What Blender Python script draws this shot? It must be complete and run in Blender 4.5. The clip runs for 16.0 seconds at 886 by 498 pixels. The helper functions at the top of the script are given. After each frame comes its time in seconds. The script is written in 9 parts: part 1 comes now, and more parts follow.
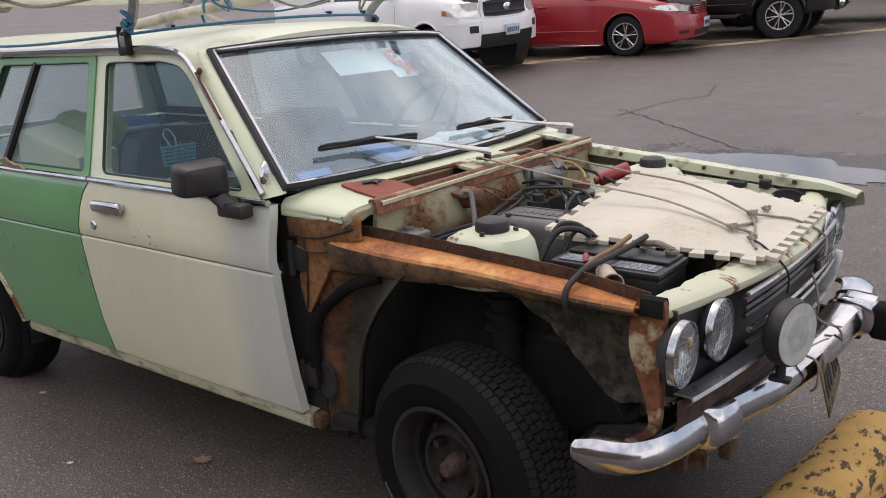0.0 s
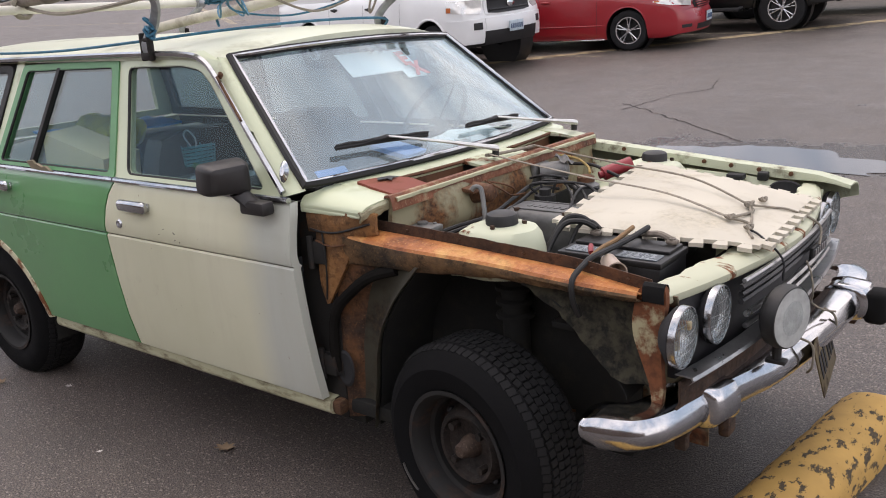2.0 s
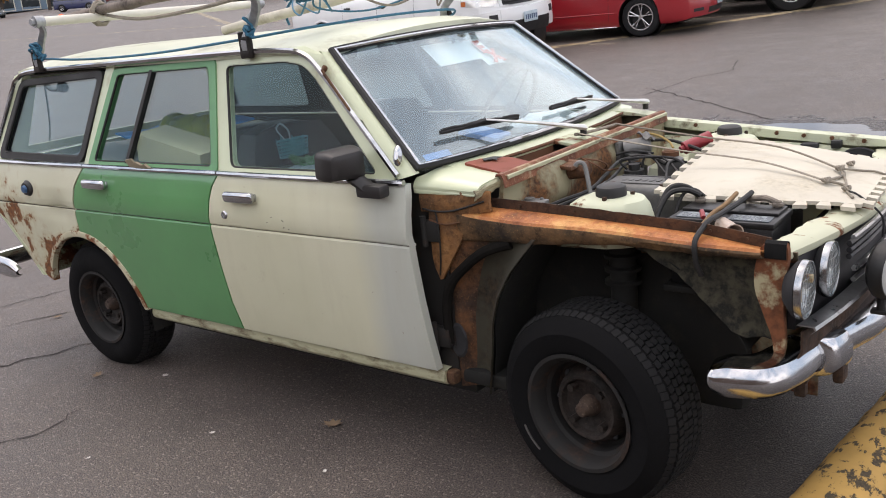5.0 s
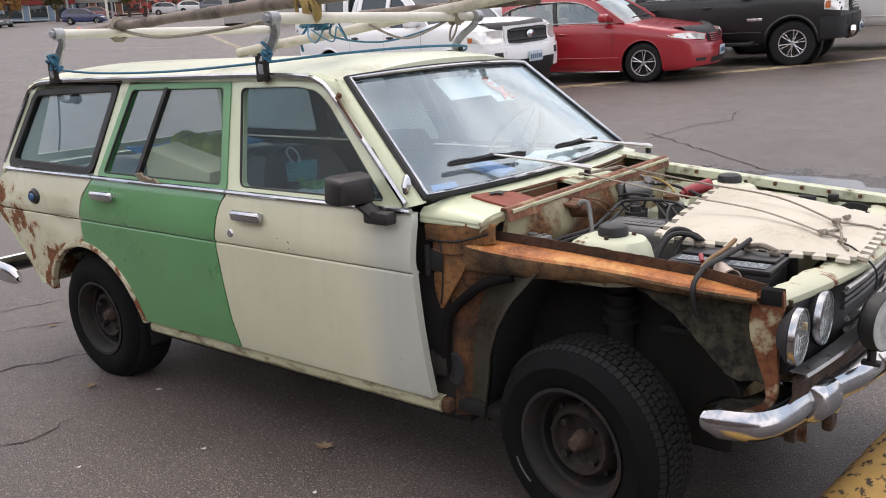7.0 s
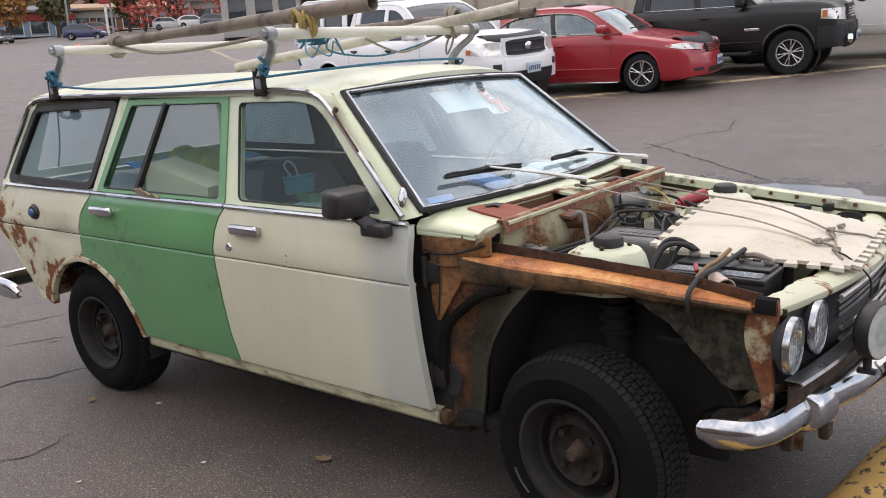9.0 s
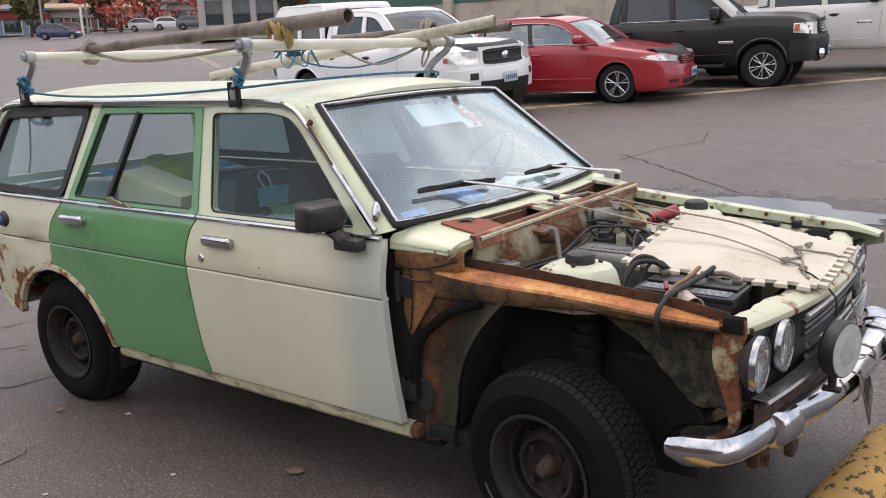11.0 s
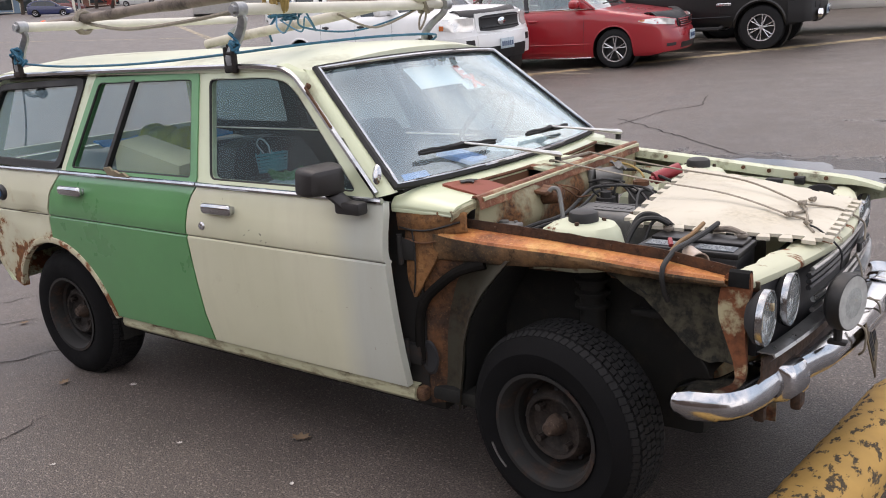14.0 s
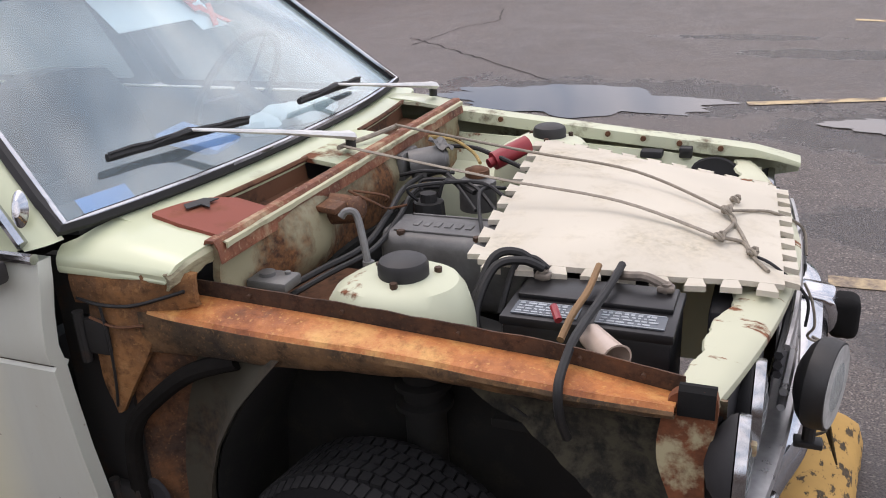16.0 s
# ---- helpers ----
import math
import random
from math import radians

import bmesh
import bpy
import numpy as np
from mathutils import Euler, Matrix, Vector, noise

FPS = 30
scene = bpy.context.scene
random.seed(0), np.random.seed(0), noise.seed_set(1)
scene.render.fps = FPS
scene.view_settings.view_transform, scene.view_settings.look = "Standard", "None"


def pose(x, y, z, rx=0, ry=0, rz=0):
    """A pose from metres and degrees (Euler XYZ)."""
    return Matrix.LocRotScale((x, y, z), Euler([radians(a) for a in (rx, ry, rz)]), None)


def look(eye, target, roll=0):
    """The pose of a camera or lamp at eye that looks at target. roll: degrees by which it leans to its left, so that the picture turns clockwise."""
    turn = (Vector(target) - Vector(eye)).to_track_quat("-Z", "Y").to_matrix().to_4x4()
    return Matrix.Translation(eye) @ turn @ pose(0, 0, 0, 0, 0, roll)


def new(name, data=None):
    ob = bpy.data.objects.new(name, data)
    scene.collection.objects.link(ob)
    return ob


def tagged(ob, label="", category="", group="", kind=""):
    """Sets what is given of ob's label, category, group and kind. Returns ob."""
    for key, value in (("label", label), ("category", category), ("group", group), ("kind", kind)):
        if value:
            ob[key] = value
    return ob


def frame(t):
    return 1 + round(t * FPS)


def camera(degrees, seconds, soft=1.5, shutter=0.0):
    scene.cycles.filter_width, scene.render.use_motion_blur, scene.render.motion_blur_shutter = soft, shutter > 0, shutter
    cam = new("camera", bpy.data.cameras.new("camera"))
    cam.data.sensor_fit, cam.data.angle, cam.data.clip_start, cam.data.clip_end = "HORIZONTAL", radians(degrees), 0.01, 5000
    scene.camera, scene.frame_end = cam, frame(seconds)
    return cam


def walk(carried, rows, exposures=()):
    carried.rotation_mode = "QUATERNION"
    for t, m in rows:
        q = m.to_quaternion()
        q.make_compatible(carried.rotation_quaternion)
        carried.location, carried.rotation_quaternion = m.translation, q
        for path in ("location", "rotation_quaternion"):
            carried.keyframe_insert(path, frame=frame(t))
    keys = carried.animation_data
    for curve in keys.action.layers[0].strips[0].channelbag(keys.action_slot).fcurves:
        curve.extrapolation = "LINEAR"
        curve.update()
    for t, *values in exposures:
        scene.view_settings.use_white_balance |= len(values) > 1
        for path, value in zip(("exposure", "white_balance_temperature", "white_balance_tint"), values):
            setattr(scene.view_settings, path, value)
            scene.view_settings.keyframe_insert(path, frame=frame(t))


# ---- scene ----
cam = camera(54.8, 16.0, 1.0)
PATH = [
    (0, (1.23, -2.303, 1.452), (0.048, -0.78, 0.92), -2.8),
    (0.5, (1.27, -2.385, 1.488), (0.065, -0.883, 0.948), -4.9),
    (1, (1.267, -2.448, 1.499), (0.054, -0.931, 1.026), -4.6),
    (1.5, (1.273, -2.45, 1.495), (0.079, -0.919, 1.012), -4.1),
    (2, (1.289, -2.41, 1.478), (0.097, -0.897, 0.937), -3.6),
    (2.5, (1.308, -2.375, 1.463), (0.124, -0.882, 0.855), -3.4),
    (3, (1.326, -2.331, 1.451), (0.138, -0.856, 0.809), -3.6),
    (3.5, (1.305, -2.335, 1.456), (0.097, -0.877, 0.811), -4.2),
    (4, (1.24, -2.423, 1.461), (0.049, -0.953, 0.816), -5.4),
    (4.5, (1.15, -2.642, 1.468), (-0.048, -1.152, 0.88), -5.9),
    (4.7, (1.124, -2.703, 1.483), (-0.071, -1.203, 0.915), -6.3),
    (6.8, (1.128, -2.794, 1.489), (-0.068, -1.263, 1.013), -2.7),
    (7, (1.127, -2.798, 1.492), (-0.062, -1.262, 1.014), -2.6),
    (7.5, (1.131, -2.803, 1.496), (-0.061, -1.269, 1.021), -2.7),
    (8, (1.142, -2.81, 1.499), (-0.051, -1.273, 1.037), -2.8),
    (8.5, (1.148, -2.801, 1.496), (-0.041, -1.26, 1.038), -3.0),
    (9, (1.147, -2.8, 1.497), (-0.047, -1.26, 1.045), -3.1),
    (11.3, (1.159, -2.795, 1.528), (0.018, -1.211, 1.097), -2.2),
    (11.5, (1.16, -2.798, 1.507), (0.027, -1.204, 1.086), -2.7),
    (12, (1.15, -2.8, 1.499), (0.047, -1.194, 1.048), -2.9),
    (12.5, (1.144, -2.804, 1.5), (0.051, -1.191, 1.052), -3.0),
    (13, (1.148, -2.806, 1.497), (0.028, -1.21, 1.053), -3.1),
    (13.5, (1.149, -2.81, 1.497), (0.006, -1.233, 1.042), -3.1),
    (14, (1.142, -2.796, 1.493), (0.001, -1.234, 0.987), -3.3),
    (14.5, (1.071, -2.664, 1.484), (-0.031, -1.095, 0.917), -4.2),
    (15, (0.951, -2.382, 1.489), (-0.077, -0.772, 0.897), -3.9),
    (15.3, (0.866, -2.186, 1.475), (-0.127, -0.572, 0.835), -4.3),
    (15.5, (0.757, -2.078, 1.477), (-0.188, -0.452, 0.797), -4.1),
    (16, (0.591, -1.762, 1.479), (-0.113, -0.036, 0.755), -2.8),
]
walk(cam, [(t, look(eye, target, roll)) for t, eye, target, roll in PATH],
     [(0.0, 0.05, 7100, 20.0), (1.5, 0.15, 7100, 20.0), (3.0, 0.4, 7100, 20.0), (3.5, 0.5, 7100, 20.0), (4.5, 0.4, 7100, 18.0), (7.0, 0.3, 7100, 19.0), (11.5, 0.27, 7100, 19.0), (14.5, 0.33, 7100, 19.0), (16.0, 0.22, 6900, 21.0)])

# ---- sky and sun: bright overcast ----
SUN_EL, SUN_AZ = 68.0, -60.0
world = bpy.data.worlds.new("sky")
scene.world = world
world.use_nodes = True
wn, wl = world.node_tree.nodes, world.node_tree.links
wn.clear()
sky = wn.new("ShaderNodeTexSky")
sky.sky_type, sky.sun_disc = "NISHITA", False
sky.sun_elevation, sky.sun_rotation = radians(SUN_EL), radians(SUN_AZ)
sky.dust_density, sky.ozone_density = 4.0, 1.0
wco = wn.new("ShaderNodeTexCoord")
cloud = wn.new("ShaderNodeTexNoise")
cloud.inputs["Scale"].default_value, cloud.inputs["Detail"].default_value = 3.2, 5.0
cloud.inputs["Distortion"].default_value = 0.8
cramp = wn.new("ShaderNodeValToRGB")
cramp.color_ramp.elements[0].position, cramp.color_ramp.elements[0].color = 0.36, (2.8, 3.7, 4.8, 1)
cramp.color_ramp.elements[1].position, cramp.color_ramp.elements[1].color = 0.62, (8.6, 8.65, 8.8, 1)
wmix = wn.new("ShaderNodeMix")
wmix.data_type = "RGBA"
wmix.inputs["Factor"].default_value = 0.85
wbg = wn.new("ShaderNodeBackground")
wbg.inputs["Strength"].default_value = 0.215
wout = wn.new("ShaderNodeOutputWorld")
wl.new(wco.outputs["Generated"], cloud.inputs["Vector"])
wl.new(cloud.outputs["Fac"], cramp.inputs["Fac"])
wl.new(sky.outputs["Color"], wmix.inputs["A"])
wl.new(cramp.outputs["Color"], wmix.inputs["B"])
wl.new(wmix.outputs["Result"], wbg.inputs["Color"])
wl.new(wbg.outputs["Background"], wout.inputs["Surface"])
sun = new("sun", bpy.data.lights.new("sun", "SUN"))
sun.data.energy, sun.data.angle, sun.data.color = 0.6, radians(25), (1.0, 0.97, 0.92)
az, el = radians(SUN_AZ), radians(SUN_EL)
sun.matrix_world = look((8 * math.sin(az) * math.cos(el), 8 * math.cos(az) * math.cos(el), 8 * math.sin(el)), (0, 0, 0))


# ---- helpers ----
def mesh_ob(name, bm, mat, parent=None, label="", angle=35.0):
    bmesh.ops.recalc_face_normals(bm, faces=bm.faces[:])
    lim = radians(angle)
    for f in bm.faces:
        f.smooth = True
    for e in bm.edges:
        if len(e.link_faces) != 2 or e.calc_face_angle(0.0) > lim:
            e.smooth = False
    me = bpy.data.meshes.new(name)
    bm.to_mesh(me)
    bm.free()
    for m in mat if isinstance(mat, (list, tuple)) else [mat]:
        me.materials.append(m)
    ob = new(name, me)
    if parent is not None:
        ob.parent = parent
    if label:
        ob["label"] = label
    return ob


def part(name, bm, material, parent, label=""):
    return mesh_ob(name, bm, material, parent, label)


def thing(name, label, category, group="", at=None):
    ob = new(name)
    ob.empty_display_size = 0.2
    if at is not None:
        ob.matrix_world = at
    return tagged(ob, label, category, group)


def single(name, bm, mat, label, category, group="", kind=""):
    return tagged(mesh_ob(name, bm, mat), label, category, group, kind)


def box(bm, c, s, bev=0.0, m=None, seg=2):
    t = Matrix.Translation(c) @ (m if m is not None else Matrix()) @ Matrix.Diagonal((s[0], s[1], s[2], 1))
    vs = bmesh.ops.create_cube(bm, size=1.0, matrix=t)["verts"]
    if bev > 0:
        es = list({e for v in vs for e in v.link_edges})
        bmesh.ops.bevel(bm, geom=es, offset=bev, segments=seg, affect="EDGES", profile=0.5)
    return bm


def align(p0, p1):
    d = Vector(p1) - Vector(p0)
    return Matrix.Translation(Vector(p0) + d / 2) @ d.to_track_quat("Z", "Y").to_matrix().to_4x4(), d.length


def cyl(bm, p0, p1, r0, r1=None, n=20):
    m, l = align(p0, p1)
    bmesh.ops.create_cone(bm, cap_ends=True, segments=n, radius1=r0, radius2=r0 if r1 is None else r1, depth=l, matrix=m)
    return bm


def ball(bm, c, s, n=12, m=None):
    t = Matrix.Translation(c) @ (m if m is not None else Matrix()) @ Matrix.Diagonal((s[0], s[1], s[2], 1))
    bmesh.ops.create_uvsphere(bm, u_segments=n, v_segments=max(6, n // 2 + 2), radius=1.0, matrix=t)
    return bm


def spline(pts, n=6):
    p = [Vector(q) for q in pts]
    out = []
    for i in range(len(p) - 1):
        a, b, c, d = p[max(i - 1, 0)], p[i], p[i + 1], p[min(i + 2, len(p) - 1)]
        for k in range(n):
            t = k / n
            out.append(0.5 * (2 * b + (c - a) * t + (2 * a - 5 * b + 4 * c - d) * t * t + (3 * b - a - 3 * c + d) * t ** 3))
    return out + [p[-1]]


def tube(bm, pts, r, n=8, closed=False, squash=1.0):
    p = [Vector(q) for q in pts]
    rings, up = [], None
    for i, q in enumerate(p):
        if closed:
            d = (p[(i + 1) % len(p)] - p[i - 1]).normalized()
        else:
            d = (p[min(i + 1, len(p) - 1)] - p[max(i - 1, 0)]).normalized()
        if up is None:
            up = d.orthogonal().normalized()
            if abs(d.z) < 0.9:
                up = (Vector((0, 0, 1)) - d * d.z).normalized()
        up = (up - d * up.dot(d)).normalized()
        side = d.cross(up)
        rr = r[i] if isinstance(r, (list, tuple)) else r
        rings.append([bm.verts.new(q + rr * (math.cos(2 * math.pi * k / n) * side + squash * math.sin(2 * math.pi * k / n) * up)) for k in range(n)])
    for i in range(len(rings) - (0 if closed else 1)):
        a, b = rings[i], rings[(i + 1) % len(rings)]
        for k in range(n):
            bm.faces.new((a[k], a[(k + 1) % n], b[(k + 1) % n], b[k]))
    if not closed:
        bm.faces.new(rings[0][::-1])
        bm.faces.new(rings[-1])
    return bm


def lathe(bm, prof, m, n=40, closed=False):
    rings = []
    for r, h in prof:
        rings.append([bm.verts.new(m @ Vector((r * math.cos(2 * math.pi * k / n), r * math.sin(2 * math.pi * k / n), h))) for k in range(n)])
    for i in range(len(rings) - (0 if closed else 1)):
        a, b = rings[i], rings[(i + 1) % len(rings)]
        for k in range(n):
            bm.faces.new((a[k], a[(k + 1) % n], b[(k + 1) % n], b[k]))
    bmesh.ops.remove_doubles(bm, verts=[v for ring in rings for v in ring], dist=1e-5)
    return bm


def sheet(bm, rows, off):
    """A curved sheet through a grid of points, with the thickness off (a vector, or a function of the point)."""
    f = off if callable(off) else (lambda q: Vector(off))
    g = [[bm.verts.new(Vector(q)) for q in row] for row in rows]
    h = [[bm.verts.new(Vector(q) + f(Vector(q))) for q in row] for row in rows]
    nr, nc = len(g), len(g[0])
    for i in range(nr - 1):
        for j in range(nc - 1):
            bm.faces.new((g[i][j], g[i][j + 1], g[i + 1][j + 1], g[i + 1][j]))
            bm.faces.new((h[i][j], h[i + 1][j], h[i + 1][j + 1], h[i][j + 1]))
    for i in range(nr - 1):
        bm.faces.new((g[i][0], g[i + 1][0], h[i + 1][0], h[i][0]))
        bm.faces.new((g[i][-1], h[i][-1], h[i + 1][-1], g[i + 1][-1]))
    for j in range(nc - 1):
        bm.faces.new((g[0][j], h[0][j], h[0][j + 1], g[0][j + 1]))
        bm.faces.new((g[-1][j], g[-1][j + 1], h[-1][j + 1], h[-1][j]))
    return bm


def loft(bm, rings, caps=True):
    """A closed skin over rings of equal length."""
    g = [[bm.verts.new(Vector(q)) for q in r] for r in rings]
    n = len(g[0])
    for i in range(len(g) - 1):
        for k in range(n):
            bm.faces.new((g[i][k], g[i][(k + 1) % n], g[i + 1][(k + 1) % n], g[i + 1][k]))
    if caps:
        bm.faces.new(g[0][::-1])
        bm.faces.new(g[-1])
    return bm


def plate(bm, pts, off):
    a = [bm.verts.new(Vector(q)) for q in pts]
    b = [bm.verts.new(Vector(q) + Vector(off)) for q in pts]
    n = len(a)
    bm.faces.new(a)
    bm.faces.new(b[::-1])
    for i in range(n):
        bm.faces.new((a[i], b[i], b[(i + 1) % n], a[(i + 1) % n]))
    return bm


def ring(bm, outer, inner, off):
    """A flat frame between two outlines of equal length, with the thickness off."""
    n = len(outer)
    o = [bm.verts.new(Vector(q)) for q in outer]
    i = [bm.verts.new(Vector(q)) for q in inner]
    o2 = [bm.verts.new(Vector(q) + Vector(off)) for q in outer]
    i2 = [bm.verts.new(Vector(q) + Vector(off)) for q in inner]
    for k in range(n):
        j = (k + 1) % n
        bm.faces.new((o[k], o[j], i[j], i[k]))
        bm.faces.new((o2[k], i2[k], i2[j], o2[j]))
        bm.faces.new((o[k], o2[k], o2[j], o[j]))
        bm.faces.new((i[k], i[j], i2[j], i2[k]))
    return bm


def rounded(pts, r, n=4):
    """An outline (2D) with its corners rounded by r."""
    out = []
    k = len(pts)
    for i in range(k):
        a, b, c = Vector(pts[i - 1]), Vector(pts[i]), Vector(pts[(i + 1) % k])
        u, v = (a - b), (c - b)
        rr = min(r, u.length * 0.45, v.length * 0.45)
        u, v = b + u.normalized() * rr, b + v.normalized() * rr
        for s in range(n + 1):
            t = s / n
            out.append((1 - t) ** 2 * u + 2 * t * (1 - t) * b + t * t * v)
    return out


def arc_interp(x, xs, ys):
    return float(np.interp(x, xs, ys))


# ---- materials ----
def nodes_of(name):
    m = bpy.data.materials.new(name)
    m.use_nodes = True
    nt = m.node_tree
    return m, nt, nt.nodes["Principled BSDF"]


def tex_noise(nt, scale, detail=5.0, rough=0.6, stretch=None, vec="Object"):
    co = nt.nodes.new("ShaderNodeTexCoord")
    t = nt.nodes.new("ShaderNodeTexNoise")
    t.inputs["Scale"].default_value, t.inputs["Detail"].default_value, t.inputs["Roughness"].default_value = scale, detail, rough
    if stretch:
        mp = nt.nodes.new("ShaderNodeMapping")
        mp.inputs["Scale"].default_value = stretch
        nt.links.new(co.outputs[vec], mp.inputs["Vector"])
        nt.links.new(mp.outputs["Vector"], t.inputs["Vector"])
    else:
        nt.links.new(co.outputs[vec], t.inputs["Vector"])
    return t.outputs["Fac"]


def ramp(nt, fac, stops):
    r = nt.nodes.new("ShaderNodeValToRGB")
    el = r.color_ramp.elements
    while len(el) < len(stops):
        el.new(0.5)
    for e, (p, c) in zip(el, stops):
        e.position, e.color = p, (*c, 1) if len(c) == 3 else c
    nt.links.new(fac, r.inputs["Fac"])
    return r.outputs["Color"]


def mixc(nt, fac, a, b):
    m = nt.nodes.new("ShaderNodeMix")
    m.data_type = "RGBA"
    for sock, v in (("Factor", fac), ("A", a), ("B", b)):
        if isinstance(v, (int, float)):
            m.inputs[sock].default_value = v
        elif isinstance(v, tuple):
            m.inputs[sock].default_value = (*v, 1)
        else:
            nt.links.new(v, m.inputs[sock])
    return m.outputs["Result"]


def bump(nt, bsdf, fac, strength=0.2, dist=0.002):
    b = nt.nodes.new("ShaderNodeBump")
    b.inputs["Strength"].default_value, b.inputs["Distance"].default_value = strength, dist
    nt.links.new(fac, b.inputs["Height"])
    nt.links.new(b.outputs["Normal"], bsdf.inputs["Normal"])


def mat(name, base, rough=0.5, metal=0.0, vary=0.12, scale=6.0, fine=90.0, bumps=0.1, coat=0.0, rvary=0.15, stretch=None, spec=0.5):
    """A plain surface with blotches, fine grain and uneven gloss."""
    m, nt, b = nodes_of(name)
    n1, n2 = tex_noise(nt, scale, stretch=stretch), tex_noise(nt, fine, 3.0, stretch=stretch)
    lo = tuple(c * (1 - vary) for c in base)
    hi = tuple(min(1.0, c * (1 + vary)) for c in base)
    c1 = ramp(nt, n1, [(0.3, lo), (0.7, hi)])
    c2 = mixc(nt, ramp(nt, n2, [(0.35, (0, 0, 0)), (0.65, (vary, vary, vary))]), c1, tuple(c * 0.72 for c in base))
    nt.links.new(c2, b.inputs["Base Color"])
    r = ramp(nt, n1, [(0.3, (max(0.02, rough - rvary * rough),) * 3), (0.7, (min(1, rough + rvary * rough),) * 3)])
    nt.links.new(r, b.inputs["Roughness"])
    b.inputs["Metallic"].default_value, b.inputs["Coat Weight"].default_value = metal, coat
    b.inputs["Specular IOR Level"].default_value = spec
    if bumps:
        bump(nt, b, n2, bumps)
    return m


def stained(name, base, stain, lo, hi, rough=0.5, srough=0.85, scale=5.0, fine=60.0, stretch=None, bumps=0.15, second=None, coat=0.0, metal=0.0):
    """Paint with patches of rust or dirt (stain) where a noise passes lo..hi; second: a second tint within the stain."""
    m, nt, b = nodes_of(name)
    n1, n2, n3 = tex_noise(nt, scale, 8.0, 0.65, stretch), tex_noise(nt, fine, 4.0), tex_noise(nt, scale * 0.35, 3.0)
    mask = ramp(nt, n1, [(lo, (0, 0, 0)), (hi, (1, 1, 1))])
    paint = ramp(nt, n3, [(0.3, tuple(c * 0.88 for c in base)), (0.7, tuple(min(1, c * 1.08) for c in base))])
    st = ramp(nt, n2, [(0.3, tuple(c * 0.6 for c in stain)), (0.7, second or tuple(min(1, c * 1.3) for c in stain))])
    nt.links.new(mixc(nt, mask, paint, st), b.inputs["Base Color"])
    rr = mixc(nt, mask, (rough,) * 3, (srough,) * 3)
    nt.links.new(rr, b.inputs["Roughness"])
    b.inputs["Coat Weight"].default_value, b.inputs["Metallic"].default_value = coat, metal
    bump(nt, b, mixc(nt, mask, 0.5 if False else (0.5, 0.5, 0.5), n2), bumps, 0.003)
    return m


def pane(name, tint=(0.8, 0.85, 0.85), gloss=0.12, dirt=0.0, film_col=(0.55, 0.58, 0.6), rough=0.03, ribs=0.0, clear=0.4, patch=3.0, sheen=1.0):
    """Thin window glass: see-through, mirroring by Fresnel, with a film of dirt or painted reflection."""
    m, nt, b = nodes_of(name)
    nt.nodes.remove(b)
    out = nt.nodes["Material Output"]
    tr, gl, df = nt.nodes.new("ShaderNodeBsdfTransparent"), nt.nodes.new("ShaderNodeBsdfGlossy"), nt.nodes.new("ShaderNodeBsdfDiffuse")
    tr.inputs["Color"].default_value, gl.inputs["Roughness"].default_value = (*tint, 1), rough
    gl.inputs["Color"].default_value = (0.86, 0.97, 1.0, 1)
    df.inputs["Color"].default_value = (*film_col, 1)
    lw, pw, ma = nt.nodes.new("ShaderNodeLayerWeight"), nt.nodes.new("ShaderNodeMath"), nt.nodes.new("ShaderNodeMath")
    lw.inputs["Blend"].default_value = 0.5
    pw.operation, ma.operation = "POWER", "MULTIPLY_ADD"
    pw.inputs[1].default_value, ma.inputs[1].default_value, ma.inputs[2].default_value = 4.0, (1.0 - gloss) * sheen, gloss
    nt.links.new(lw.outputs["Facing"], pw.inputs[0])
    nt.links.new(pw.outputs["Value"], ma.inputs[0])
    m1, m2 = nt.nodes.new("ShaderNodeMixShader"), nt.nodes.new("ShaderNodeMixShader")
    n = tex_noise(nt, patch, 5.0)
    r = ramp(nt, n, [(0.36, (dirt * clear,) * 3), (0.66, (dirt,) * 3)])
    if ribs:
        wv, wc, bp = nt.nodes.new("ShaderNodeTexWave"), nt.nodes.new("ShaderNodeTexCoord"), nt.nodes.new("ShaderNodeBump")
        wv.bands_direction, wv.inputs["Scale"].default_value = "Y", ribs
        bp.inputs["Strength"].default_value, bp.inputs["Distance"].default_value = 0.7, 0.004
        nt.links.new(wc.outputs["Object"], wv.inputs["Vector"])
        nt.links.new(wv.outputs["Fac"], bp.inputs["Height"])
        nt.links.new(bp.outputs["Normal"], gl.inputs["Normal"])
        nt.links.new(bp.outputs["Normal"], df.inputs["Normal"])
    nt.links.new(r, m1.inputs["Fac"])
    nt.links.new(tr.outputs["BSDF"], m1.inputs[1])
    nt.links.new(df.outputs["BSDF"], m1.inputs[2])
    nt.links.new(ma.outputs["Value"], m2.inputs["Fac"])
    nt.links.new(m1.outputs["Shader"], m2.inputs[1])
    nt.links.new(gl.outputs["BSDF"], m2.inputs[2])
    nt.links.new(m2.outputs["Shader"], out.inputs["Surface"])
    return m


